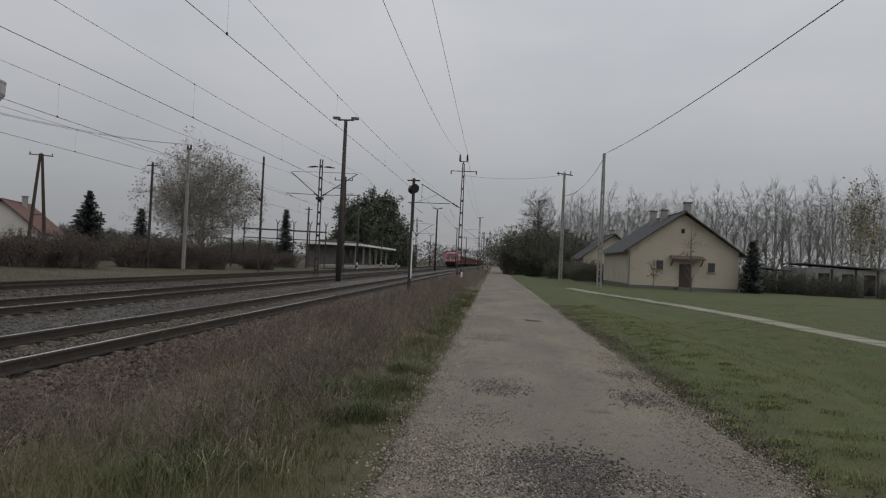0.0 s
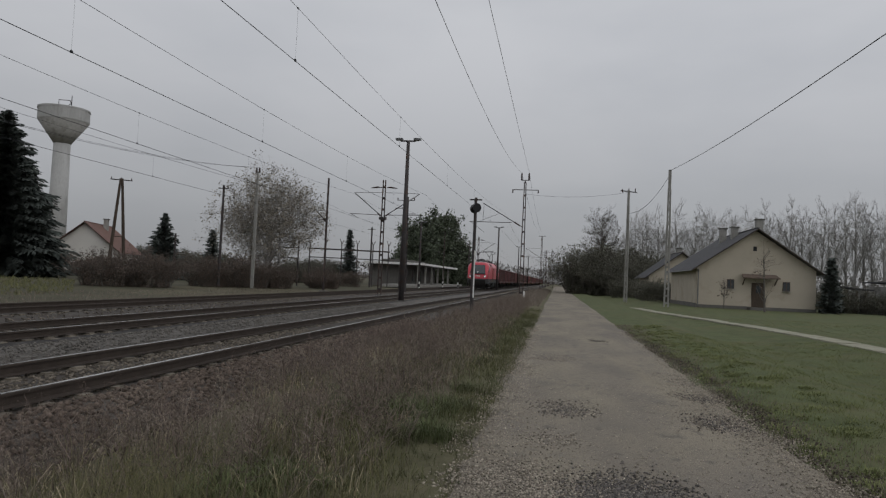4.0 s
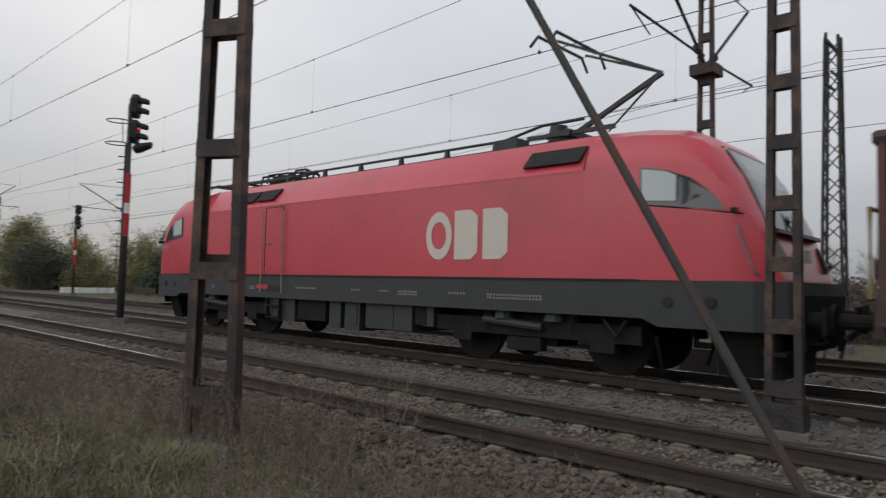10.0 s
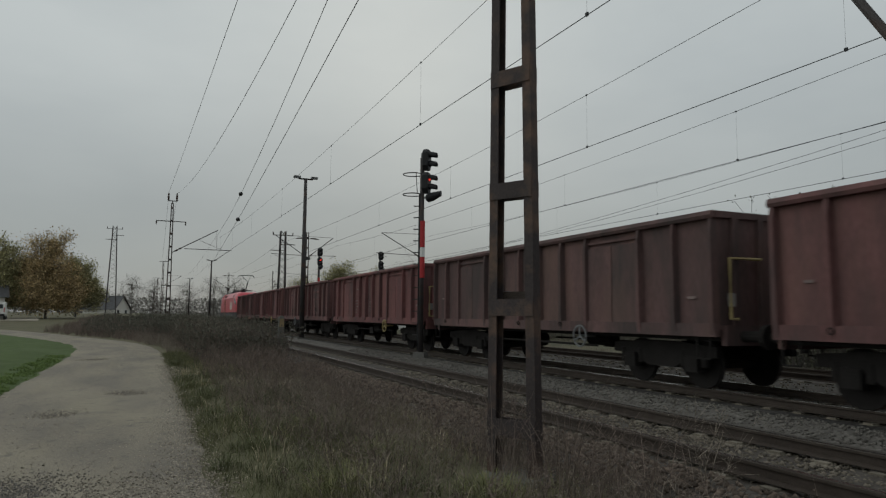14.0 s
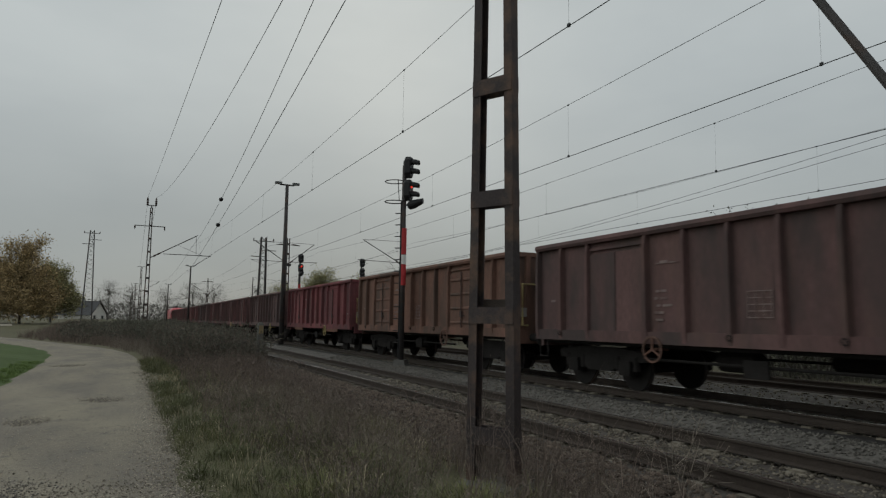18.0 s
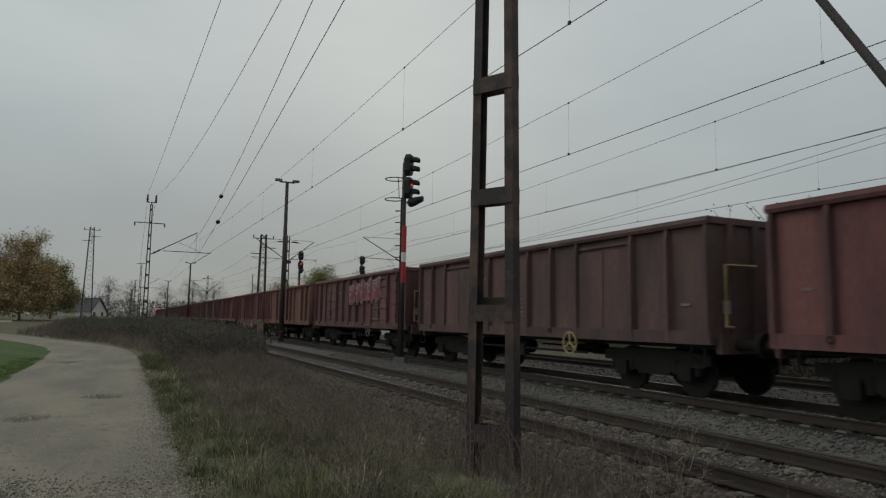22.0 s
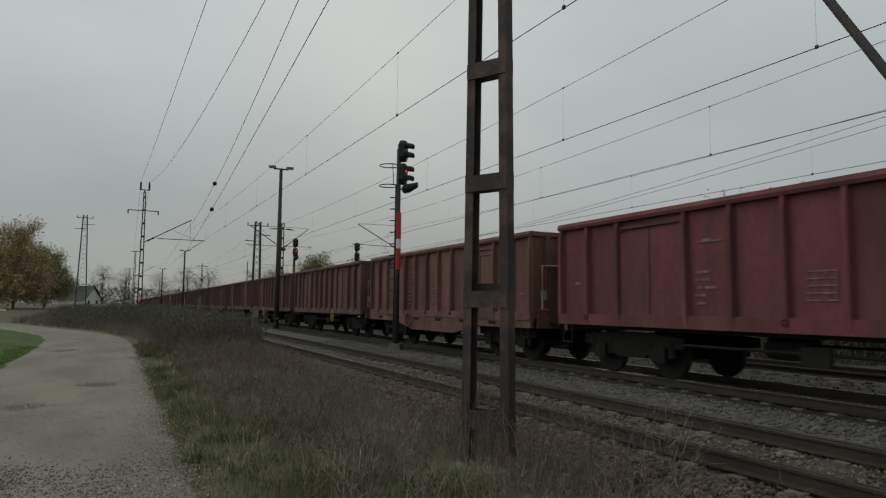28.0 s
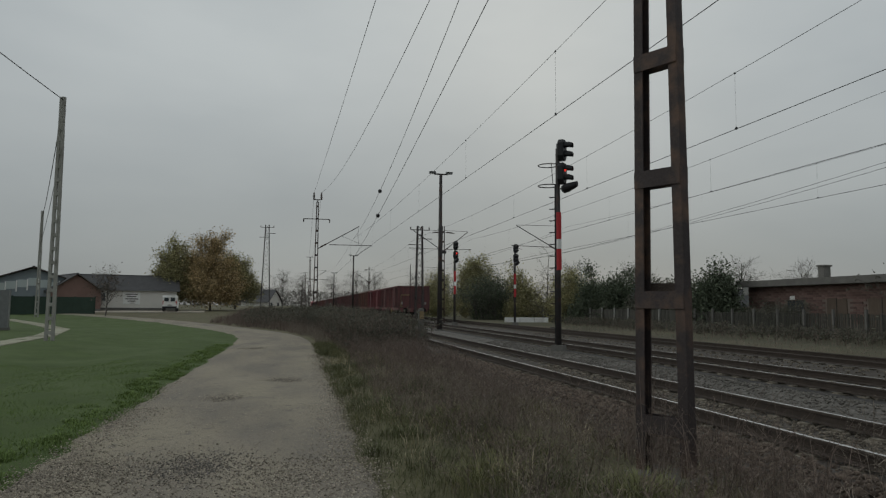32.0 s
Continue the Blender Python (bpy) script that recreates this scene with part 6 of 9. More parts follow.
def graffiti(t, kind):
    """Sprayed shapes on the near side: fills with outlines, shades and cut-outs."""
    if kind == "crown":
        # five faded pink bubble shapes with a white halo along the top
        for i, (y, z, w, h) in enumerate(((6.95, 2.50, 0.85, 0.80), (7.85, 2.52, 0.85, 0.82), (8.62, 2.56, 0.75, 0.84), (9.45, 2.58, 0.85, 0.86), (10.25, 2.60, 0.9, 0.84))):
            sprayed(t, "sprayed_halo", blob(y, z, w * 1.16, h * 1.14, i + 0.4), 0.098, "spray_w")
            sprayed(t, "sprayed_line", blob(y, z - 0.015, w * 1.06, h * 1.05, i + 0.4), 0.104, "black")
            sprayed(t, "sprayed_fill", blob(y, z, w, h, i + 0.4), 0.110, "pink")
            sprayed(t, "sprayed_shade", blob(y + 0.1, z - 0.1, w * 0.55, h * 0.5, i + 2.0), 0.116, "pink_d")
            sprayed(t, "sprayed_light", blob(y - 0.12, z + 0.12, w * 0.34, h * 0.42, i * 1.7), 0.122, "spray_w")
            sprayed(t, "sprayed_core", blob(y - 0.12, z + 0.12, w * 0.2, h * 0.26, i * 1.7), 0.128, "pink_d")
    elif kind == "silver":
        # chrome and green block shapes, black outline, pink cloud behind
        for i, (y, z, w, h) in enumerate(((8.45, 1.40, 1.0, 1.0), (9.2, 2.05, 1.2, 0.7), (10.9, 2.2, 1.4, 0.6), (12.2, 2.25, 1.4, 0.7), (12.9, 1.5, 0.9, 1.1))):
            sprayed(t, "sprayed_cloud", blob(y, z, w, h, i, wob=0.16), 0.096, "pink")
        for i, (y, w, paint) in enumerate(((9.15, 1.05, "silver"), (10.25, 1.0, "silver"), (11.35, 1.0, "green_p"), (12.45, 1.05, "silver"))):
            sprayed(t, "sprayed_halo", blob(y, 1.62, w * 1.10, 1.42, i + 1.2, wob=0.05, square=0.85), 0.101, "black")
            sprayed(t, "sprayed_fill", blob(y, 1.60, w * 0.94, 1.28, i + 1.2, wob=0.05, square=0.85), 0.107, paint)
            sprayed(t, "sprayed_cut", blob(y + 0.06, 1.72 + 0.1 * (i % 2), 0.16, 0.26, i), 0.113, "black")
            if i % 2:
                sprayed(t, "sprayed_cut", blob(y, 2.2, 0.22, 0.3, i + 3), 0.114, "black")
            sprayed(t, "sprayed_light", [(y - w * 0.36, 2.10), (y + w * 0.30, 2.14), (y + w * 0.30, 2.17), (y - w * 0.36, 2.13)], 0.115, "spray_w")
            for e in (-0.25, 0.1, 0.3):
                sprayed(t, "sprayed_drip", [(y + e, 0.98), (y + e + 0.05, 0.98), (y + e + 0.04, 1.2), (y + e, 1.2)], 0.116, paint)
    else:
        # six sprayed capitals on a sooty ground, with a blue tail
        for i, (y, z, w, h, paint) in enumerate(((4.2, 1.9, 1.7, 0.9, "soot"), (5.4, 2.1, 1.9, 0.7, "soot"), (6.6, 2.0, 1.5, 1.0, "soot"), (7.45, 1.4, 0.8, 0.7, "teal"), (5.6, 1.12, 3.4, 0.18, "teal"))):
            sprayed(t, "sprayed_cloud", blob(y, z, w, h, i, wob=0.14), 0.096, paint)
        body = bpy.data.curves.new("letters", "FONT")
        for i, ch in enumerate("MESTER"):
            y = 3.75 + 0.62 * i
            for nm, off, paint, up in (("sprayed_outline", 0.10, "soot", 0.103), ("sprayed_rim", 0.055, "rust_o", 0.109), ("sprayed_letter", 0.025, "tan", 0.115), ("sprayed_light", -0.035, "tan_l", 0.121)):
                body.body, body.size, body.offset, body.extrude, body.align_x, body.resolution_u = ch, 1.16 + 0.1 * ((i * 5) % 3), off, 0.002, "CENTER", 3
                tmp = bpy.data.objects.new("letters", body)
                ob = new(nm, bpy.data.meshes.new_from_object(tmp))
                bpy.data.objects.remove(tmp)
                ob.data.materials.clear()
                ob.data.materials.append(M[paint])
                ob.parent = t
                # upright on the side wall, reading from the ground beside the line
                ob.matrix_basis = Matrix(((0, 0, 1, 1.40 + up), (0.78, 0.04 * (i % 3 - 1), 0, y), (0, 1, 0, 1.10 + 0.07 * (i % 2)), (0, 0, 0, 1)))


M["lock"] = mat("worn_lock_steel", (0.06, 0.042, 0.040), 0.8, var=0.3, bump=0.1)
M["apron"] = mat("rusty_door_apron", (0.165, 0.082, 0.052), 0.85, var=0.4, scale=2, fine=20, bump=0.2, dirt=(0.09, 0.05, 0.042), dirt_amt=0.6, dirt_scale=2.0)
M["faded"] = mat("worn_wagon_lettering", (0.215, 0.165, 0.155), 0.8, var=0.45, scale=6, bump=0, dirt=(0.13, 0.08, 0.075), dirt_amt=0.5, dirt_scale=5)
M["pink"] = mat("pink_spray", (0.27, 0.115, 0.135), 0.8, var=0.45, scale=4, bump=0, dirt=(0.15, 0.06, 0.06), dirt_amt=0.5, dirt_scale=3)
M["pink_d"] = mat("dark_red_spray", (0.19, 0.05, 0.06), 0.8, var=0.4, scale=5, bump=0)
M["spray_w"] = mat("faded_white_spray", (0.36, 0.32, 0.32), 0.8, var=0.4, scale=5, bump=0, dirt=(0.20, 0.12, 0.11), dirt_amt=0.6, dirt_scale=4)
M["soot"] = mat("sooty_spray", (0.045, 0.043, 0.05), 0.85, var=0.5, scale=4, bump=0, dirt=(0.10, 0.06, 0.055), dirt_amt=0.6, dirt_scale=3)
M["teal"] = mat("faded_blue_spray", (0.06, 0.10, 0.12), 0.8, var=0.5, scale=4, bump=0, dirt=(0.10, 0.06, 0.055), dirt_amt=0.6, dirt_scale=3)
M["rust_o"] = mat("rusty_orange_spray", (0.20, 0.095, 0.045), 0.8, var=0.5, scale=4, bump=0)
M["tan_l"] = mat("pale_tan_spray", (0.248, 0.198, 0.124), 0.8, var=0.6, scale=4, bump=0, dirt=(0.19, 0.13, 0.08), dirt_amt=0.5, dirt_scale=3)
M["silver"] = mat("silver_spray", (0.36, 0.38, 0.38), 0.5, var=0.35, scale=3, bump=0, dirt=(0.22, 0.21, 0.21), dirt_amt=0.5, dirt_scale=3)
M["green_p"] = mat("green_spray", (0.055, 0.175, 0.055), 0.7, var=0.2, bump=0)
M["tan"] = mat("tan_spray", (0.27, 0.205, 0.115), 0.8, var=0.5, bump=0)

# the nose's place along the track: y = NOSE0 - SPEED * t
NOSE0, SPEED = 170.65, 19.25
TRAIN = []


def make_train():
    TRAIN.append((make_loco(), 0.0))
    made, marked = {}, []
    y = LOCO_L
    words = {"brown": "dull brown", "redbrown": "red-brown", "red": "dull dark red", "dull": "grimy brown", "ochre": "rusty ochre", "dark": "sooty dark brown", "orange": "faded orange-brown"}
    doors = {"ribbed": " with ribbed doors", "flat": " with rust-stained door aprons", "plain": " with smooth doors", "short": "", "belly_ribbed": " with fish-bellied sole bars", "belly_flat": " with fish-bellied sole bars"}
    marks = {"crown": " with pink graffiti along the top", "silver": " with silver and green graffiti", "capitals": " with tan graffiti capitals"}
    for colour, style, mark, end, paint in WAGONS:
        ln = SHORT_L if style[:5] in ("short", "belly") else WAGON_L
        if style in made:
            t = copy_thing(made[style], pose(0, 0, 0))
        else:
            t = made[style] = make_wagon(ln, style)
        paint_wagon(t, colour)
        set_wheel(t, ln, end, paint)
        t["label"] = words[colour] + " open high-sided goods wagon" + (marks[mark] if mark else doors[style])
        if mark:
            marked.append((t, mark))
        TRAIN.append((t, y))
        y += ln
    for t, mark in marked:
        graffiti(t, mark)


def motions():
    """The train rolls south along the second track at an even pace."""
    for t, back in TRAIN:
        rows = [(s, pose(TRACKS[1], NOSE0 - SPEED * s + back, RAIL_Z)) for s in (0.0, 8.0, 16.0, 24.0, 32.0)]
        walk(t, rows)


# ---- trees and plants ----
def grow(rng, p, d, length, r, depth, spread, up, segs, min_r=0.008, gnarl=0.25, kids=(3, 4), shrink=0.66):
    """Branches as a list of (start, end, radius at start, radius at end, depth left)."""
    steps = 3 if depth > 1 else 2
    pos, dr = np.array(p, float), np.array(d, float)
    marks = []
    for i in range(steps):
        dr = dr + rng.normal(0, gnarl * 0.35, 3) + np.array((0, 0, up * 0.10))
        dr /= np.linalg.norm(dr)
        q = pos + dr * length / steps
        ra, rb = r * (1 - 0.5 * i / steps), r * (1 - 0.5 * (i + 1) / steps)
        segs.append((pos, q, max(ra, min_r), max(rb, min_r), depth))
        pos = q
        marks.append((q.copy(), dr.copy(), rb))
    if depth <= 0:
        return
    for k in range(rng.integers(kids[0], kids[1] + 1)):
        q, dd, rr = marks[rng.integers(0 if depth < 3 else 1, steps)] if k else marks[-1]
        side = rng.normal(0, 1, 3)
        side -= side.dot(dd) * dd
        side /= np.linalg.norm(side) + 1e-6
        a = spread * rng.uniform(0.5, 1.2) * (0.35 if k == 0 else 1.0)
        nd = dd * math.cos(a) + side * math.sin(a) + np.array((0, 0, up * 0.12))
        nd /= np.linalg.norm(nd)
        grow(rng, q, nd, length * shrink * rng.uniform(0.75, 1.15), rr * (0.9 if k == 0 else 0.62), depth - 1, spread, up, segs, min_r, gnarl, kids, shrink)


def sticks(segs):
    """Three-sided tapered sticks as arrays."""
    A, B = np.array([s[0] for s in segs]), np.array([s[1] for s in segs])
    ra, rb = np.array([s[2] for s in segs]), np.array([s[3] for s in segs])
    d = B - A
    d /= np.linalg.norm(d, axis=1)[:, None] + 1e-9
    ref = np.where(np.abs(d[:, 2:3]) > 0.9, np.array([[1.0, 0, 0]]), np.array([[0, 0, 1.0]]))
    x = np.cross(d, ref)
    x /= np.linalg.norm(x, axis=1)[:, None] + 1e-9
    y = np.cross(d, x)
    V = []
    for end, rr in ((A, ra), (B, rb)):
        for k in range(3):
            a = 2 * math.pi * k / 3
            V.append(end + rr[:, None] * (math.cos(a) * x + math.sin(a) * y))
    V = np.stack(V, 1)
    f = np.array([(0, 1, 4, 3), (1, 2, 5, 4), (2, 0, 3, 5)])
    F = f[None] + 6 * np.arange(len(segs))[:, None, None]
    return V.reshape(-1, 3), F.reshape(-1, 4)


def leaf_cards(rng, centres, size, per=1, jitter=0.3, flat=0.0):
    """Small tilted leaf quads round the given places."""
    C = np.repeat(np.asarray(centres), per, 0)
    C = C + rng.normal(0, jitter, C.shape)
    n = len(C)
    a = rng.normal(0, 1, (n, 3))
    a /= np.linalg.norm(a, axis=1)[:, None]
    b = np.cross(a, rng.normal(0, 1, (n, 3)))
    b /= np.linalg.norm(b, axis=1)[:, None] + 1e-9
    s = rng.uniform(0.5, 1.3, n)[:, None] * size
    V = np.stack([C - a * s, C - b * s * 0.55, C + a * s, C + b * s * 0.55], 1).reshape(-1, 3)
    F = np.arange(4 * n).reshape(-1, 4)
    return V, F


def envelope(rng, n, h, w, base, shape, even=1.0):
    """Places inside a crown: an egg, a tall spindle or a dome that reaches the ground, with an uneven outline."""
    u = rng.normal(0, 1, (n, 3))
    u /= np.linalg.norm(u, axis=1)[:, None]
    q = rng.uniform(0, 1, n) ** 0.42
    off = rng.uniform(0, 50)
    lump = np.array([0.86 + even * (0.34 * noise.noise((x * 1.9 + off, y * 1.9, z * 1.9)) + 0.16 * noise.noise((x * 4.5 + off, y * 4.5, z * 4.5))) for x, y, z in u])
    p = u * (q * lump)[:, None]
    c, hz = (h + base) / 2, (h - base) / 2
    if shape == "dome":
        p[:, 2] = np.abs(p[:, 2])
        return p * np.array((w / 2, w / 2, h - base)) + np.array((0, 0, base))
    wide = np.ones(n)
    if shape == "vase":
        wide = 0.55 + 0.6 * (p[:, 2] * 0.5 + 0.5)
    if shape == "spindle":
        wide = 1.15 - 0.5 * (p[:, 2] * 0.5 + 0.5)
    p[:, :2] *= wide[:, None]
    return p * np.array((w / 2, w / 2, hz)) + np.array((0, 0, c))


def limb(segs, a, b, ra, rb, rng, bend=0.12, depth=0, n=3):
    """A bent branch from a to b as short pieces; gives its points back."""
    a, b = np.asarray(a, float), np.asarray(b, float)
    ln = np.linalg.norm(b - a)
    k = rng.normal(0, bend * ln * 0.5, 3) + np.array((0, 0, bend * ln * 0.6))
    pts = [a + (b - a) * s + k * 4 * s * (1 - s) * 0.5 for s in np.linspace(0, 1, n + 1)]
    for i in range(n):
        segs.append((pts[i], pts[i + 1], ra + (rb - ra) * i / n, ra + (rb - ra) * (i + 1) / n, depth))
    return pts


def tree(name, label, h, w, seed, leaves=None, leaf_n=0, leaf_size=0.12, bark="bark", base=None, shape="egg", limbs=16, subs=7, twigs=5, fine=2, rise=0.8, jitter=0.35, r=None, group="trees", category="tree", even=1.0):
    """A tree with a tapered trunk, limbs, branches and twigs that fill a crown h high and w wide, and leaves where it keeps them."""
    rng = np.random.default_rng(seed)
    t = thing(name, label, category, group)
    base = h * 0.18 if base is None else base
    r = r or h * 0.016
    thick, thin = [], []
    top = h * 0.86
    trunk = limb(thick, (0, 0, -0.15), (rng.normal(0, 0.02) * h, rng.normal(0, 0.02) * h, top), r, r * 0.16, rng, 0.02, 3, 8)
    tz = np.array([p[2] for p in trunk])
    ends = []
    aims = envelope(rng, limbs, h * 0.97, w * 0.78, base, shape)
    for g in aims:
        z0 = np.clip(g[2] - rise * math.hypot(g[0], g[1]) * rng.uniform(0.8, 1.3) - 0.06 * h, max(0.10 * h, base * 0.5), top * 0.95)
        s0 = np.array([np.interp(z0, tz, [p[i] for p in trunk]) for i in range(3)])
        rr = r * (0.16 + 0.42 * (1 - z0 / h))
        ends.append(limb(thick, s0, g, rr, rr * 0.3, rng, 0.14, 2, 4))
    ends.append(trunk)
    spots = envelope(rng, limbs * subs, h, w, base, shape, even)
    L = np.array([p for e in ends for p in e[1:]])
    tips = []
    mn = max(0.005, h * 0.0007)
    for g in spots:
        d = np.linalg.norm((L - g) * (1, 1, 0.8), axis=1) + np.where(L[:, 2] > g[2], 0.25 * h * 0.2, 0)
        s0 = L[np.argmin(d)]
        pts = limb(thin, s0, g, mn * 2.4, mn * 1.3, rng, 0.14, 1, 2)
        for k in range(twigs):
            st = pts[rng.integers(1, 3)]
            dr = (g - s0) / (np.linalg.norm(g - s0) + 1e-6) * 0.6 + rng.normal(0, 0.6, 3) + np.array((0, 0, 0.25 * rise))
            q = st + dr * w * rng.uniform(0.04, 0.10)
            thin.append((st, q, mn * 1.2, mn * 0.9, 0))
            tips.append(q)
            for _ in range(fine):
                thin.append((st + (q - st) * rng.uniform(0.3, 0.9), q + rng.normal(0, 1, 3) * w * 0.035 + (0, 0, 0.02 * w * rise), mn * 0.9, mn * 0.6, 0))
    raw("trunk", *sticks(thick), bark, t)
    tagged(raw("twig_mass", *sticks(thin), bark, t), kind="stuff")
    if leaves:
        tips = np.array(tips)
        pick = tips[rng.integers(0, len(tips), leaf_n)]
        tagged(raw("foliage", *leaf_cards(rng, pick, leaf_size, 1, jitter), leaves, t), kind="stuff")
    return t


def conifer(label, h, w, seed, gap=0.5, dense=1.0, name="spruce_tree", taper=0.6):
    """A spruce: straight trunk, drooping whorls of needle sprays."""
    rng = np.random.default_rng(seed)
    t = thing(name, label, "tree", "trees")
    part("trunk", Mesh().tube([(0, 0, -0.1), (0, 0, h * 0.97)], [h * 0.016, 0.02], 7), "bark", t)
    V, segs = [], []
    z = h * 0.05
    while z < h * 0.985:
        f = 1 - z / h
        R = w / 2 * (f ** taper) * rng.uniform(0.82, 1.12) + 0.08
        nb = max(6, int(11 * f + 5))
        a0 = rng.uniform(0, 6.28)
        for k in range(nb):
            a = a0 + 2 * math.pi * k / nb + rng.normal(0, 0.15)
            rr = R * rng.uniform(0.72, 1.1)
            d = np.array((math.cos(a), math.sin(a), 0))
            side = np.array((-math.sin(a), math.cos(a), 0))
            p0 = np.array((0, 0, z))
            tip = p0 + d * rr + np.array((0, 0, -0.25 * rr + rng.normal(0, 0.08)))
            segs.append((p0, tip, 0.03, 0.008, 0))
            m = max(5, int(rr / 0.15 * dense))
            s = (np.arange(m) + 0.6) / m
            c = p0 + (tip - p0) * s[:, None] + np.stack([0 * s, 0 * s, -0.12 * np.sin(s * 3)], 1) + rng.normal(0, 0.05, (m, 3))
            wd = (0.22 + 0.42 * (1 - s)) * rng.uniform(0.6, 1.3, m) * (0.42 + rr * 0.34)
            for sg in (-1, 1):
                drop = np.stack([0 * s, 0 * s, -wd * rng.uniform(0.25, 0.8, m)], 1)
                e = c + side * (sg * wd)[:, None] + d * 0.12 * rr + drop
                V.append(np.stack([c - d * 0.13, c + d * 0.20, e + d * 0.09, e - d * 0.08], 1).reshape(-1, 3))
        z += gap * (0.45 + 0.5 * f)
    V = np.concatenate(V)
    tagged(raw("bough_set", *sticks(segs), "bark", t), kind="stuff")
    tagged(raw("needle_mass", V, np.arange(len(V)).reshape(-1, 4), "fir", t), kind="stuff")
    return t


def bush(label, size, seed, leaves, n, leaf_size, stems=60, name="bush", bark="bark", shell=0.75):
    """A bush: many thin stems from the ground and leaves in uneven clumps."""
    rng = np.random.default_rng(seed)
    t = thing(name, label, "bush", "bushes")
    sx, sy, sz = size
    segs = []
    tips = []
    for k in range(stems):
        a = rng.uniform(0, 2 * math.pi)
        q = rng.uniform(0, 1) ** 0.6
        base = np.array((math.cos(a) * sx * 0.42 * q, math.sin(a) * sy * 0.42 * q, -0.05))
        d = np.array((math.cos(a) * 0.35 * q, math.sin(a) * 0.35 * q, 1.0))
        grow(rng, base, d / np.linalg.norm(d), sz * rng.uniform(0.35, 0.6), sz * 0.007 + 0.006, 2, 0.6, 0.3, segs, min_r=0.004 + sz * 0.0008, gnarl=0.4)
    top = max(s[1][2] for s in segs)
    segs = [(a * (1, 1, sz / top), b * (1, 1, sz / top), ra, rb, d) for a, b, ra, rb, d in segs]
    tagged(raw("stem_mass", *sticks(segs), bark, t), kind="stuff")
    if n:
        tips = np.array([s[1] for s in segs if s[4] <= 1])
        # clumps on an uneven dome
        m = n // 2
        u = rng.normal(0, 1, (m, 3))
        u /= np.linalg.norm(u, axis=1)[:, None]
        u[:, 2] = np.abs(u[:, 2])
        bump = np.array([0.80 + 0.30 * noise.noise((x * 2.2 + seed, y * 2.2, z * 2.2)) for x, y, z in u])
        c = u * (rng.uniform(0, 1, m) ** (0.33 * (1 - shell) + 0.05) * bump)[:, None] * np.array((sx / 2, sy / 2, sz * 0.95))
        pts = np.concatenate([tips[rng.integers(0, len(tips), n - m)], c])
        tagged(raw("foliage", *leaf_cards(rng, pts, leaf_size, 1, leaf_size * 1.4), leaves, t), kind="stuff")
    return t


def put(t, x, y, turn=0.0, s=1.0, z=None):
    t.matrix_basis = pose(x, y, float(ground_z(x, y)) if z is None else z, 0, 0, turn) @ Matrix.Diagonal((s, s, s, 1))
    return t


def again(t, x, y, turn=0.0, s=1.0):
    c = copy_thing(t, pose(0, 0, 0))
    c.scale = (1, 1, 1)
    return put(c, x, y, turn, s)


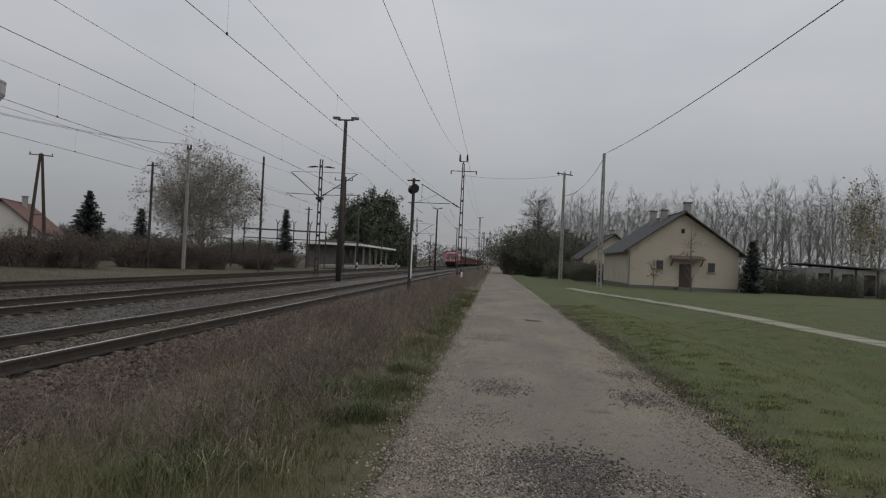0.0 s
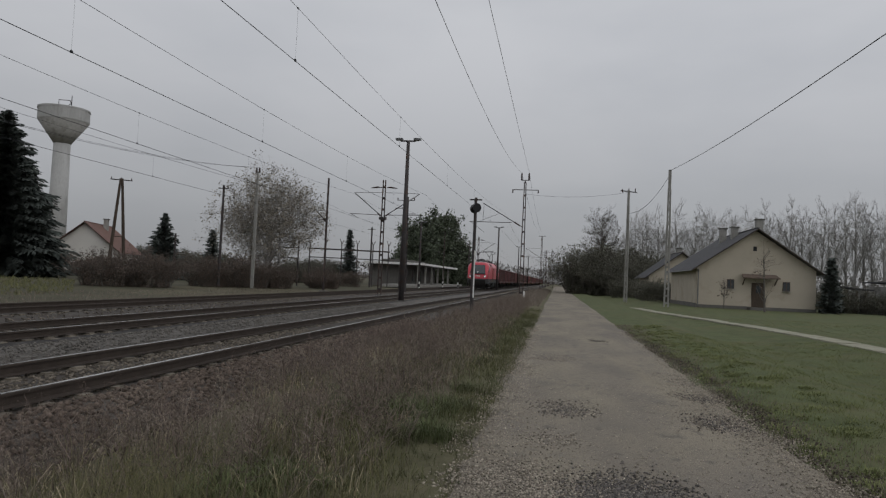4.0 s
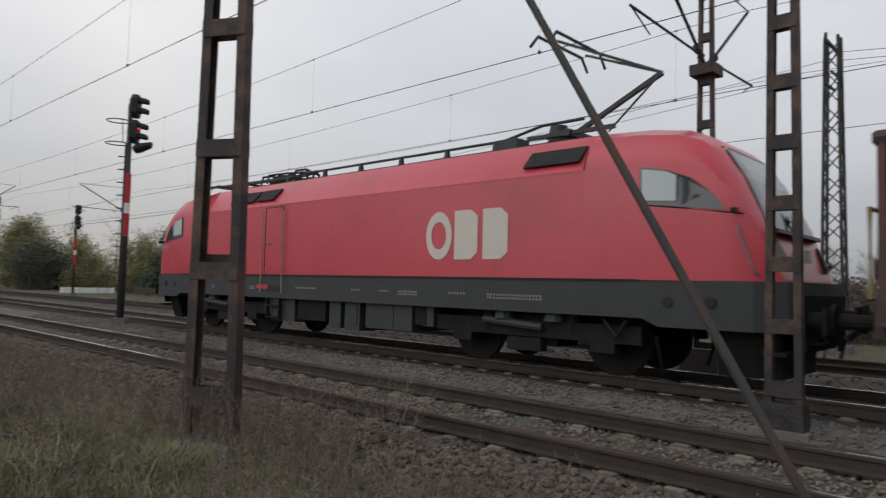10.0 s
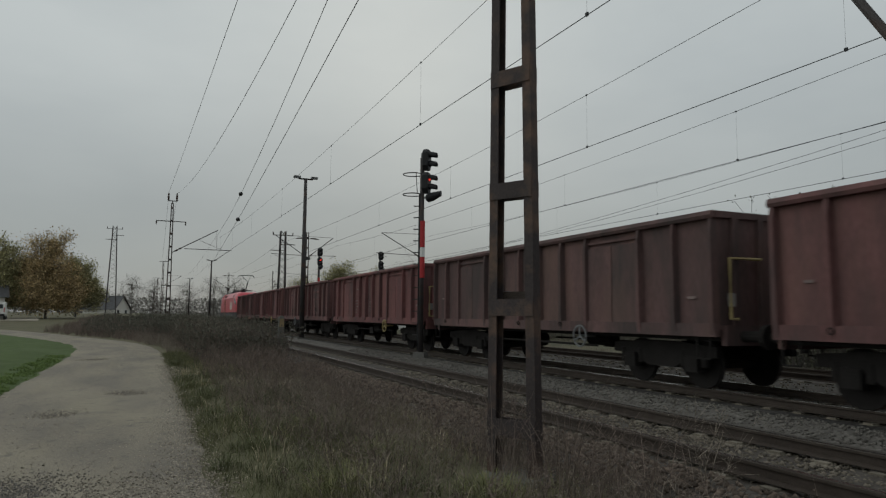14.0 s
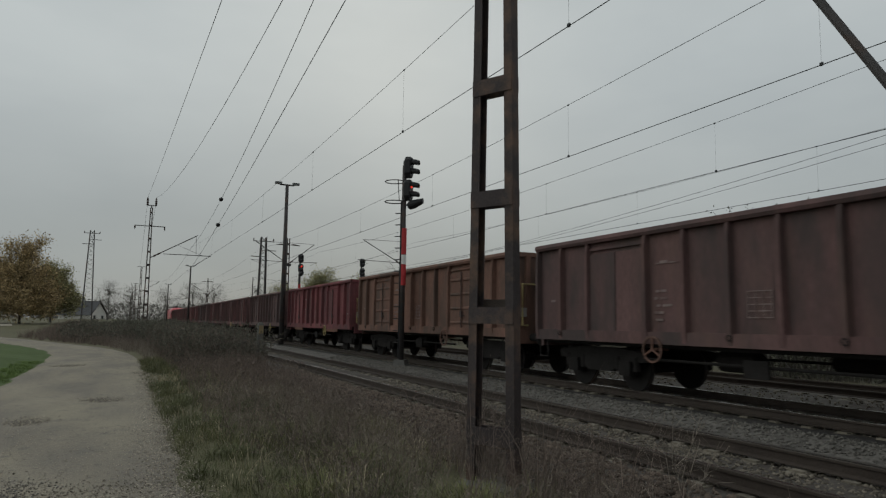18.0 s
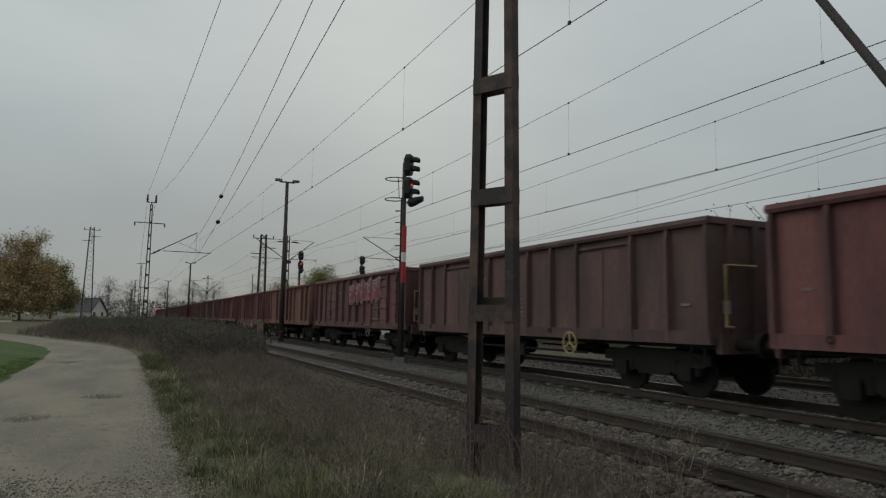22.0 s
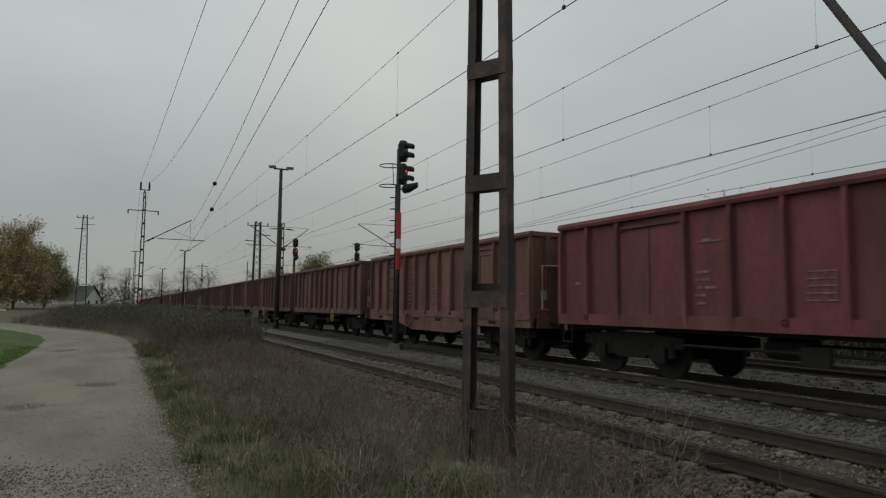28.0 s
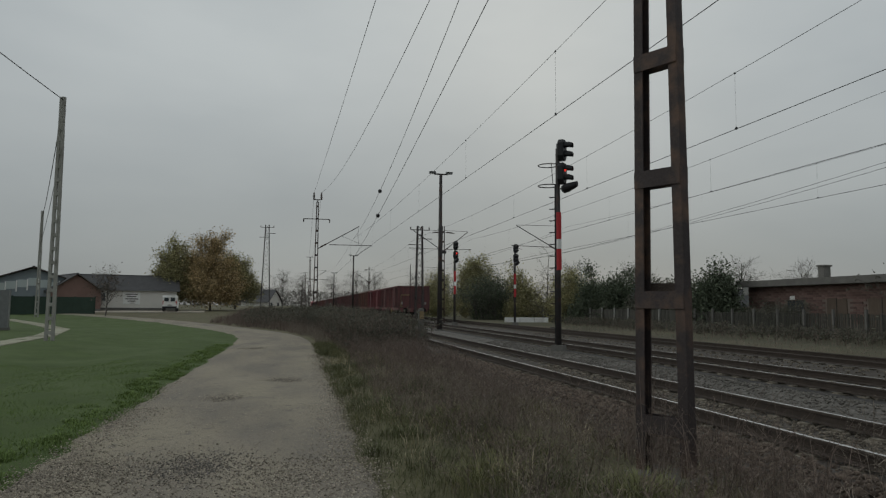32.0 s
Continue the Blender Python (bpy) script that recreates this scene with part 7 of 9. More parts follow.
def make_trees():
    # west, beyond the tracks
    put(conifer("tall dense dark spruce beside the water tower", 18.0, 14.6, 1, 0.42, 1.25, taper=0.72), *polar(43.1, 85))
    put(conifer("dark spruce in a garden", 11.8, 9.0, 2, 0.5, 1.1, taper=0.8), *polar(48.6, 86))
    put(conifer("dark spruce in a garden", 12.6, 7.0, 3, 0.5), *polar(46.6, 88))
    put(conifer("small dark spruce near a white house", 8.8, 7.0, 4, 0.45, 1.2, taper=0.8), *polar(32.2, 95))
    put(conifer("thin dark spruce near a white house", 7.4, 3.8, 5, 0.55, 0.8), *polar(28.6, 100))
    put(conifer("thin dark spruce behind the substation", 9.8, 3.6, 6, 0.55, 0.8), *polar(17.6, 118))
    put(conifer("open spruce with drooping branches beside a grey-roofed house", 12.6, 11.5, 7, 0.95, 0.85, taper=0.8), *polar(61.2, 58))
    put(tree("plane_tree", "half bare pale tree with thin brown-white leaves", 12.9, 13.4, 11, "leaf_p", 21000, 0.10, "bark_p", 1.2, limbs=30, subs=13, jitter=0.28, r=0.26, even=0.6), *polar(24.3, 75))
    put(tree("round_tree", "large round dense dark tree", 17.6, 21.5, 12, "leaf_d", 70000, 0.30, "bark", 0.6, "dome", 30, 14, jitter=0.5, even=0.45), *polar(10.7, 160))
    put(tree("round_tree", "broad dense dark tree beside a larger one", 12.0, 10.0, 14, "leaf_d", 20000, 0.28, "bark", 0.6, "dome", jitter=0.5, even=0.5), *polar(8.4, 166))
    for az, d, w, h, s in ((36.3, 60, 5.2, 3.1, 1), (33.2, 61, 5.6, 3.4, 2), (28.6, 68, 4.9, 3.2, 3), (25.8, 69, 5.2, 3.4, 4), (23.6, 71, 3.4, 2.5, 5), (19.6, 78, 4.0, 2.0, 6)):
        put(bush("dense brown-red bare hedge bush", (w, 4.0, h), 30 + s, "leaf_b", 26000, 0.05, 90), *polar(az, d), turn=-az)
    shrub = bush("bare brown tangled shrub with withered leaves", (4.0, 3.2, 2.7), 41, "leaf_b", 12000, 0.05, 46)
    put(shrub, -32.5, 6)
    rng = random.Random(8)
    for y in np.arange(-8, 27, 2.3):
        again(shrub, -32.6 + rng.uniform(-1.4, 1.0), float(y) + rng.uniform(-0.7, 0.7), rng.uniform(0, 360), rng.uniform(0.85, 1.25))
    for y in np.arange(-6, 24, 2.6):
        again(shrub, -29.4 + rng.uniform(-0.4, 0.4), float(y) + rng.uniform(-0.7, 0.7), rng.uniform(0, 360), rng.uniform(0.55, 0.85))
    for az, d in ((52, 58), (56, 52), (50, 62), (46, 66), (20, 92), (17.5, 96), (41, 90), (38, 100)):
        again(shrub, *polar(az, d), rng.uniform(0, 360), rng.uniform(0.9, 1.3))
    bare = tree("bare_tree", "leafless grey tree with fine twigs", 8.2, 6.2, 51, limbs=16, subs=8)
    put(bare, *polar(54.6, 50))
    for az, d, s in ((56.6, 56, 0.85), (49.5, 75, 0.9), (47.8, 96, 1.2), (84.5, 62, 0.85), (86.2, 70, 0.9), (82.4, 55, 0.8), (95, 80, 0.8), (98, 70, 0.75), (101, 62, 0.7), (104, 66, 0.8), (118, 60, 0.7), (110, 85, 0.8), (109, 66, 0.8), (106.6, 74, 0.95), (112.6, 84, 0.9)):
        again(bare, *polar(az, d), rng.uniform(0, 360), s)
    thick = bush("tall bare thorny thicket with dark ivy", (9.0, 6.0, 6.4), 42, "leaf_g", 34000, 0.055, 110)
    put(thick, -24.6, -17.0)
    again(thick, -29.0, -19.0, 150, 0.9)
    ivy = bush("dark green tangled garden shrub behind the fence", (5.2, 4.0, 4.3), 46, "leaf_g", 20000, 0.06, 60)
    put(ivy, *polar(50.5, 47))
    for az, d, q in ((53.5, 46, 0.95), (56.8, 45, 0.9), (59.8, 44, 1.0), (63.5, 42, 0.8), (67.0, 40, 0.7), (47.6, 50, 0.8)):
        again(ivy, *polar(az, d), az * 11, q)
    # east
    dark = bush("large dark evergreen thicket beside the lane", (10.0, 9.0, 8.8), 43, "leaf_g", 52000, 0.11, 90)
    put(dark, 5.4, 118)
    for az, d, q in ((30.4, 112, 0.55), (27.4, 116, 0.5), (33.8, 120, 0.6), (20.8, 112, 0.5), (22.4, 116, 0.45), (19.0, 122, 0.5)):
        again(dark, *polar(az, d), az * 7, q)["label"] = "dark dense garden thicket beyond the hedges"
    again(dark, 10.5, 114, 70, 0.75)
    again(dark, 14.0, 126, 130, 1.0)
    again(dark, 9.0, 128, 210, 1.12)
    hedge = bush("dark bare hedge with tangled stems", (5.0, 3.5, 3.0), 44, "leaf_g", 11000, 0.065, 36)
    put(hedge, 14.2, 82)
    for x, y, s in ((11.6, 84, 0.9), (12.2, 92, 1.0), (9.8, 98, 1.1), (27, 71, 0.9), (30, 70, 0.8), (34, 68, 0.8), (40, 66, 0.9), (44, 64, 1.0), (48, 60, 1.0), (52, 56, 1.0), (36, 76, 1.1), (30, 80, 1.1), (31.2, 67.5, 0.75), (37.5, 66.5, 0.7), (25.5, 69.5, 0.6), (46, 72, 1.2), (56, 60, 1.2)):
        again(hedge, x, y, rng.uniform(0, 360), s)
    put(tree("poplar_tree", "tall bare spreading tree with fine twigs", 19.2, 10.5, 61, None, 0, base=3.0, limbs=26, subs=10, twigs=6), *polar(-3.6, 150))
    pops = [tree("poplar_tree", "tall leafless poplar in a long row", 17.2, 4.6 + 1.2 * i, 62 + i, None, 0, bark="bark_m", base=2.0, shape="spindle", limbs=24, subs=8, twigs=3, fine=1, rise=2.0, r=0.15, group="row of poplars") for i in range(3)]
    for i in range(44):
        az = -5.6 - 0.56 * i
        d = 142 + 6 * math.sin(i * 1.7) - 0.6 * i
        x, y = polar(az, d)
        if i < 3:
            put(pops[i], x, y, rng.uniform(0, 360), rng.uniform(0.92, 1.06))
        else:
            again(pops[i % 3], x, y, rng.uniform(0, 360), rng.uniform(0.86, 1.08))
    for az, d, s, seed in ((-27.4, 95, 1.0, 71), (-30.5, 100, 0.9, 72)):
        put(tree("poplar_tree", "half bare poplar with some yellow-green leaves", 15.0, 6.0, seed, "leaf_o", 1500, 0.16, "bark_p", 2.5, "spindle", rise=1.4, jitter=0.5), *polar(az, d), s=s)
    for az, d, h, seed in ((-15.9, 62, 6.4, 73), (-13.0, 64.5, 3.0, 74)):
        put(tree("young_tree", "thin young tree with a few brown leaves before a house wall", h, h * 0.45, seed, "leaf_b", 60, 0.10, limbs=9, subs=4, twigs=3, fine=1, rise=1.2, jitter=0.2), *polar(az, d))
    put(conifer("dark conifer beside the house", 5.0, 2.2, 9, 0.4), *polar(-20.3, 69))
    # south
    put(tree("willow_tree", "broad olive willow with thinning leaves", 11.6, 9.0, 82, "leaf_o", 34000, 0.14, "bark", 1.7, "dome", 24, 10, jitter=0.42, even=0.6), *polar(-170.9, 112))
    put(tree("willow_tree", "broad yellowing willow with thinning leaves", 13.0, 9.8, 81, "leaf_y", 40000, 0.14, "bark", 1.7, "dome", 26, 10, jitter=0.42, even=0.6), *polar(-173.4, 110))
    put(tree("willow_tree", "low olive willow behind a yellowing one", 10.2, 8.6, 83, "leaf_o", 30000, 0.14, "bark", 1.5, "dome", 22, 9, jitter=0.42, even=0.6), *polar(-175.3, 118))
    put(tree("young_tree", "small bare reddish street tree", 5.6, 3.6, 84, "leaf_b", 500, 0.10, limbs=14, subs=8), *polar(-166.0, 82))
    put(tree("willow_tree", "yellow-green willow beyond the tracks", 11.6, 9.0, 85, "leaf_o", 34000, 0.13, "bark", 0.5, "dome", 24, 9, jitter=0.45, even=0.7), *polar(164.9, 112))
    put(bush("dense dark evergreen bush beyond the tracks", (6.8, 6.0, 7.6), 45, "leaf_d", 16000, 0.12, 60), *polar(163.7, 100))
    for az, d, h, w, lf, seed in ((159.1, 92, 10.4, 6.5, None, 86), (161.0, 98, 7.6, 6.5, "leaf_o", 87), (157.2, 88, 7.6, 6.5, "leaf_o", 93), (155.2, 82, 6.4, 5.5, "leaf_d", 88), (153.2, 79, 6.8, 5.0, "leaf_d", 89), (150.6, 75, 5.2, 5.0, "leaf_g", 90), (146.0, 62, 5.9, 4.4, "leaf_d", 91), (168.2, 125, 9.0, 8.0, "leaf_o", 92), (148.6, 70, 4.4, 4.5, "leaf_g", 94)):
        put(tree("garden_tree", "garden tree beyond the railway fence", h, w, seed, lf, 20000 if lf else 0, 0.12, "bark", 0.3, "dome", jitter=0.45), *polar(az, d))
    put(conifer("small dark garden conifer", 5.8, 3.0, 10, 0.4), *polar(151.6, 76))
    for y in np.arange(-44, -100, -4.2):
        again(hedge, -35.6 + rng.uniform(-0.7, 0.7), float(y), rng.uniform(0, 360), rng.uniform(0.7, 1.0))
    again(bare, *polar(98.0, 46), 40, 0.82)
    for az, d, s in ((108.5, 64, 0.8), (106.0, 66, 0.9), (111.2, 72, 0.75)):
        again(hedge, *polar(az, d), 30 * s, s)
    for az, d, s in ((170, 150, 1.2), (173.5, 170, 1.3), (175, 190, 1.5), (177, 210, 1.4), (179.5, 230, 1.6), (168, 140, 1.2), (-179, 200, 1.4), (157, 110, 1.2), (152, 112, 1.2), (144, 95, 1.1), (140, 90, 1.0)):
        again(bare, *polar(az, d), rng.uniform(0, 360), s)
    # far woods and hedges all round, too far to tell apart
    rg = np.random.default_rng(77)
    n = 80000
    az = rg.uniform(0, 360, n)
    lump = np.array([noise.noise((a * 0.09, 3.0, 0)) + 0.7 * noise.noise((a * 0.45, 9.0, 0)) for a in az])
    d = 300 + rg.uniform(0, 50, n)
    top = 9.0 + 5.0 * lump
    c = np.stack([-d * np.sin(np.radians(az)), d * np.cos(np.radians(az)), rg.uniform(0, 1, n) ** 1.4 * np.clip(top, 5.0, 14)], 1)
    keep = np.abs(c[:, 0] + 9) > 14
    far = np.abs(c[:, 0] + 9) < 50
    c2 = c[far] * (2.2, 2.2, 1.7)
    c2 = np.repeat(c2[np.abs(c2[:, 0]) < 70], 3, 0) + rg.normal(0, 3.0, (3 * int((np.abs(c2[:, 0]) < 70).sum()), 3)) * (1, 1, 0.4)
    c2 = c2[np.abs(c2[:, 1]) > 620]
    tagged(raw("corridor_woods", *leaf_cards(rg, c2, 1.0, 1, 0.4), "far_wood"), "hazy woods at the far end of the line", "woods", kind="stuff")
    tagged(raw("far_woods", *leaf_cards(rg, c[keep], 0.62, 1, 0.2), "far_wood"), "distant grey-brown woods and hedges", "woods", kind="stuff")
    for k in range(20):
        y = -46 - 3.6 * k
        again(hedge, -2.4 + (rng.uniform(0, 3.5) if k > 4 else 0), y, rng.uniform(0, 360), rng.uniform(0.32, 0.6))


def weeds(name, count, region, height, material, seed, label, thin=0.006, lean=0.35, keep=None, bundle=5, steps=2):
    """Blades and stems: narrow two-step triangles in one mesh."""
    rng = np.random.default_rng(seed)
    x0, x1, y0, y1 = region
    n0 = count // bundle
    cx, cy = rng.uniform(x0, x1, n0), rng.uniform(y0, y1, n0)
    if keep is not None:
        ok = keep(cx, cy, rng)
        cx, cy = cx[ok], cy[ok]
    x = np.repeat(cx, bundle) + rng.normal(0, 0.05, len(cx) * bundle)
    y = np.repeat(cy, bundle) + rng.normal(0, 0.05, len(cx) * bundle)
    n = len(x)
    h = rng.uniform(height[0], height[1], n) * np.repeat(rng.uniform(0.6, 1.2, len(cx)), bundle)
    a = rng.uniform(0, 2 * np.pi, n)
    ld = rng.uniform(0, lean, n) * h
    b = rng.uniform(0, 2 * np.pi, n)
    w = thin * rng.uniform(0.6, 1.5, n)
    z = ground_z(x, y) - 0.01
    dx, dy = np.cos(a), np.sin(a)
    ex, ey = np.cos(b) * ld, np.sin(b) * ld
    P = np.stack([np.stack([x - dx * w, y - dy * w, z], -1), np.stack([x + dx * w, y + dy * w, z], -1),
                  np.stack([x + ex * 0.35 + dx * w * 0.7, y + ey * 0.35 + dy * w * 0.7, z + h * 0.6], -1), np.stack([x + ex * 0.35 - dx * w * 0.7, y + ey * 0.35 - dy * w * 0.7, z + h * 0.6], -1),
                  np.stack([x + ex + dx * w * 0.12, y + ey + dy * w * 0.12, z + h], -1), np.stack([x + ex - dx * w * 0.12, y + ey - dy * w * 0.12, z + h], -1)], 1)
    f = np.array([(0, 1, 2, 3), (3, 2, 4, 5)])
    if steps == 1:
        P = P[:, [0, 1, 4, 5]]
        return tagged(raw(name, P.reshape(-1, 3), np.arange(4 * n).reshape(-1, 4), material), label, "grass", kind="stuff")
    F = (f[None] + 6 * np.arange(n)[:, None, None]).reshape(-1, 4)
    return tagged(raw(name, P.reshape(-1, 3), F, material), label, "grass", kind="stuff")


def ribbons(rng, A, B, wa, wb):
    """Flat slivers from A to B, each turned its own way."""
    d = B - A
    r = rng.normal(0, 1, A.shape)
    n = np.cross(d, r)
    n /= np.linalg.norm(n, axis=1)[:, None] + 1e-9
    return np.stack([A - n * wa[:, None], A + n * wa[:, None], B + n * wb[:, None], B - n * wb[:, None]], 1).reshape(-1, 3)


def forbs(name, count, region, height, material, seed, label, thin=0.0022, kids=9, twigs=2, fleck=0.008, flecks=1, keep=None, head="dry"):
    """Dead branching weeds: a leaning stem with side branches, twigs and withered seed heads."""
    rng = np.random.default_rng(seed)
    x, y = rng.uniform(region[0], region[1], count), rng.uniform(region[2], region[3], count)
    if keep is not None:
        ok = keep(x, y, rng)
        x, y = x[ok], y[ok]
    n = len(x)
    h = rng.uniform(height[0], height[1], n)
    P0 = np.stack([x, y, ground_z(x, y) - 0.02], 1)
    a = rng.uniform(0, 2 * np.pi, n)
    k = rng.uniform(0.05, 0.55, n)
    d = np.stack([np.cos(a) * k, np.sin(a) * k, np.ones(n)], 1)
    P1 = P0 + d * (h * 0.55)[:, None] * (0.6, 0.6, 1)
    P2 = P1 + d * (h * 0.45)[:, None] * (1.5, 1.5, 1)
    w = thin * rng.uniform(0.8, 1.6, n)
    V = [ribbons(rng, P0, P1, w * 1.3, w), ribbons(rng, P1, P2, w, w * 0.5)]
    tips = [P2]
    s = rng.uniform(0.2, 1.0, (n, kids))
    A = np.where((s < 0.55)[..., None], P0[:, None] + (P1 - P0)[:, None] * (s / 0.55)[..., None], P1[:, None] + (P2 - P1)[:, None] * ((s - 0.55) / 0.45)[..., None])
    b = rng.uniform(0, 2 * np.pi, (n, kids))
    ln = h[:, None] * rng.uniform(0.12, 0.36, (n, kids)) * (1.25 - 0.7 * s)
    up = rng.uniform(0.2, 1.3, (n, kids))
    B = A + np.stack([np.cos(b), np.sin(b), up], -1) * ln[..., None]
    A, B = A.reshape(-1, 3), B.reshape(-1, 3)
    wk = np.repeat(w, kids)
    V.append(ribbons(rng, A, B, wk * 0.8, wk * 0.4))
    tips.append(B)
    for _ in range(twigs):
        q = rng.uniform(0.3, 0.9, len(A))[:, None]
        C = A + (B - A) * q
        E = C + (B - A) * rng.uniform(0.2, 0.5, len(A))[:, None] + rng.normal(0, 0.035, A.shape)
        V.append(ribbons(rng, C, E, wk * 0.55, wk * 0.35))
        tips.append(E)
    V = np.concatenate(V)
    ob = tagged(raw(name, V, np.arange(len(V)).reshape(-1, 4), material), label, "weeds", kind="stuff")
    if flecks:
        tagged(raw("seed_heads", *leaf_cards(rng, np.concatenate(tips), fleck, flecks, 0.012), head), "withered brown seed heads of dead weeds", "weeds", kind="stuff")
    return ob


def tufts(name, spots, height, material, seed, label, per=120, thin=0.0028):
    """Clumps of long grass whose blades arch over; spots are (x, y, radius)."""
    rng = np.random.default_rng(seed)
    S = np.repeat(np.asarray(spots, float), per, 0)
    n = len(S)
    a, q = rng.uniform(0, 2 * np.pi, n), np.sqrt(rng.uniform(0, 1, n))
    x, y = S[:, 0] + np.cos(a) * q * S[:, 2], S[:, 1] + np.sin(a) * q * S[:, 2]
    h = rng.uniform(height[0], height[1], n) * (1.15 - 0.5 * q)
    b = a + rng.normal(0, 0.9, n)
    out = h * rng.uniform(0.3, 1.1, n)
    P0 = np.stack([x, y, ground_z(x, y) - 0.01], 1)
    e = np.stack([np.cos(b), np.sin(b), 0 * b], 1)
    z = np.array((0, 0, 1.0))
    P1 = P0 + e * (out * 0.22)[:, None] + z * (h * 0.6)[:, None]
    P2 = P0 + e * (out * 0.62)[:, None] + z * (h * 0.95)[:, None]
    P3 = P0 + e * (out * 1.1)[:, None] + z * (h * rng.uniform(0.6, 0.98, n))[:, None]
    w = thin * rng.uniform(0.7, 1.4, n)
    sd = np.stack([-np.sin(b), np.cos(b), 0 * b], 1)
    V = np.stack([P + sd * (g * w * k)[:, None] for P, k in ((P0, 1.0), (P1, 0.95), (P2, 0.7), (P3, 0.15)) for g in (-1, 1)], 1)
    F = np.array([(0, 1, 3, 2), (2, 3, 5, 4), (4, 5, 7, 6)])[None] + 8 * np.arange(n)[:, None, None]
    return tagged(raw(name, V.reshape(-1, 3), F.reshape(-1, 4), material), label, "grass", kind="stuff")


def make_plants():
    patchy = lambda s, lo: (lambda x, y, rng: np.array([noise.noise((a * 0.7 + s, b * 0.45, s)) for a, b in zip(x, y)]) + rng.normal(0, 0.18, len(x)) > lo)
    # soft olive grass takes over close to the lane in the middle stretch
    olive = lambda x, y: smoothstep(-3.6, -2.6, x) * smoothstep(-3.0, -0.5, y) * smoothstep(5.4, 3.6, y)
    brown = lambda s, lo: (lambda x, y, rng: patchy(s, lo)(x, y, rng) & (rng.uniform(0, 1, len(x)) > 0.9 * olive(x, y)))
    weeds("field_grass", 16000, (-58, -27, 26, 58), (0.12, 0.34), "blade_y", 19, "patch of bright olive grass beyond the siding", 0.014, 0.8, lambda x, y, rng: (np.degrees(np.arctan2(-x, y)) > 38) & (np.degrees(np.arctan2(-x, y)) < 46.2), 6, 1)
    weeds("soft_grass", 44000, (-3.7, -1.0, -3.2, 5.6), (0.14, 0.38), "blade_o", 13, "long soft olive grass beside the lane", 0.0016, 1.3, lambda x, y, rng: rng.uniform(0, 1, len(x)) < olive(x, y), 9)
    weeds("dry_weeds", 52000, (-4.3, -1.6, -32, 50), (0.10, 0.32), "dry", 1, "tangled brown dry weeds beside the track", 0.0024, 1.9, brown(1, -0.15))
    weeds("dry_weeds", 14000, (-4.3, -1.8, -34, 50), (0.2, 0.5), "dry_d", 12, "dark dead weed stalks beside the track", 0.0022, 1.0, brown(1, -0.05), 7)
    weeds("pale_grass", 3600, (-4.2, -1.5, -32, 50), (0.2, 0.5), "dry_l", 2, "pale dry grass stalks", 0.0022, 0.8, patchy(4, 0.0))
    weeds("verge_grass", 75000, (-2.6, -0.85, -30, 40), (0.06, 0.22), "blade", 3, "green grass along the lane's edge", 0.0026, 1.4, patchy(7, 0.05), 8)
    weeds("verge_grass", 40000, (-3.9, -1.4, -30, 30), (0.10, 0.34), "blade_o", 4, "soft olive grass among dry weeds", 0.0024, 1.5, patchy(11, 0.12), 10)
    thick = lambda x, y, rng: brown(3, -0.25)(x, y, rng) & (rng.uniform(0, 1, len(x)) < 0.25 + 0.75 * smoothstep(-1.3, -2.3, x))
    forbs("dead_weeds", 2600, (-4.35, -1.35, -15, 17), (0.22, 0.62), "dry_d", 101, "dense tangle of brown dead weeds beside the track", keep=thick, head="dry_d")
    forbs("dead_weeds", 1700, (-4.35, -1.35, -15, 17), (0.18, 0.5), "dry", 102, "dense tangle of grey-brown dead weeds beside the track", keep=thick)
    forbs("dead_weeds", 2400, (-4.3, -1.5, 17, 52), (0.25, 0.6), "dry_d", 103, "brown dead weeds farther along the track", 0.004, 7, 1, 0.014, 1, thick, "dry")
    forbs("dead_weeds", 2600, (-4.2, -1.5, -44, -15), (0.3, 0.75), "dry_d", 104, "brown dead weeds farther along the track", 0.0035, 8, 1, 0.012, 1, thick, "dry_d")
    forbs("dead_weeds", 70, (-4.6, -3.2, -8.2, -5.0), (0.4, 0.8), "dry_d", 105, "tall dead weeds round the mast foot", 0.0022, 12, 2, 0.007, keep=None, head="dry_d")
    rg = random.Random(44)
    tufts("green_tuft", [(-1.55, 8.44, 0.42), (-1.7, 8.0, 0.3), (-1.97, 5.1, 0.34), (-2.2, 4.7, 0.3), (-1.3, 7.2, 0.25)], (0.08, 0.24), "blade_g", 111, "fresh green grass clump in the verge", 420)
    tufts("green_tuft", [(-2.7, 2.4, 0.5), (-2.5, -7.6, 0.4), (-2.2, -9.5, 0.45), (-1.9, -6.4, 0.4), (-2.9, -5.6, 0.35)], (0.12, 0.3), "blade_y", 112, "olive green grass clump among dead weeds", 380)
    tufts("grass_tuft", [(rg.uniform(-2.7, -1.0), rg.uniform(-28, 28), rg.uniform(0.12, 0.35)) for _ in range(170)], (0.06, 0.2), "blade_m", 113, "low grass clumps along the lane", 130)
    tufts("grass_tuft", [(rg.uniform(-3.8, -1.2), rg.uniform(-22, 22), rg.uniform(0.10, 0.3)) for _ in range(150)], (0.10, 0.3), "dry_l", 114, "pale withered grass clumps", 22)
    tufts("lawn_tuft", [(0.85 + rg.uniform(1.75, 3.4), rg.uniform(0.5, 30), rg.uniform(0.10, 0.35)) for _ in range(230)], (0.03, 0.08), "blade_l", 115, "uneven grass clumps at the lawn's edge", 90, 0.004)
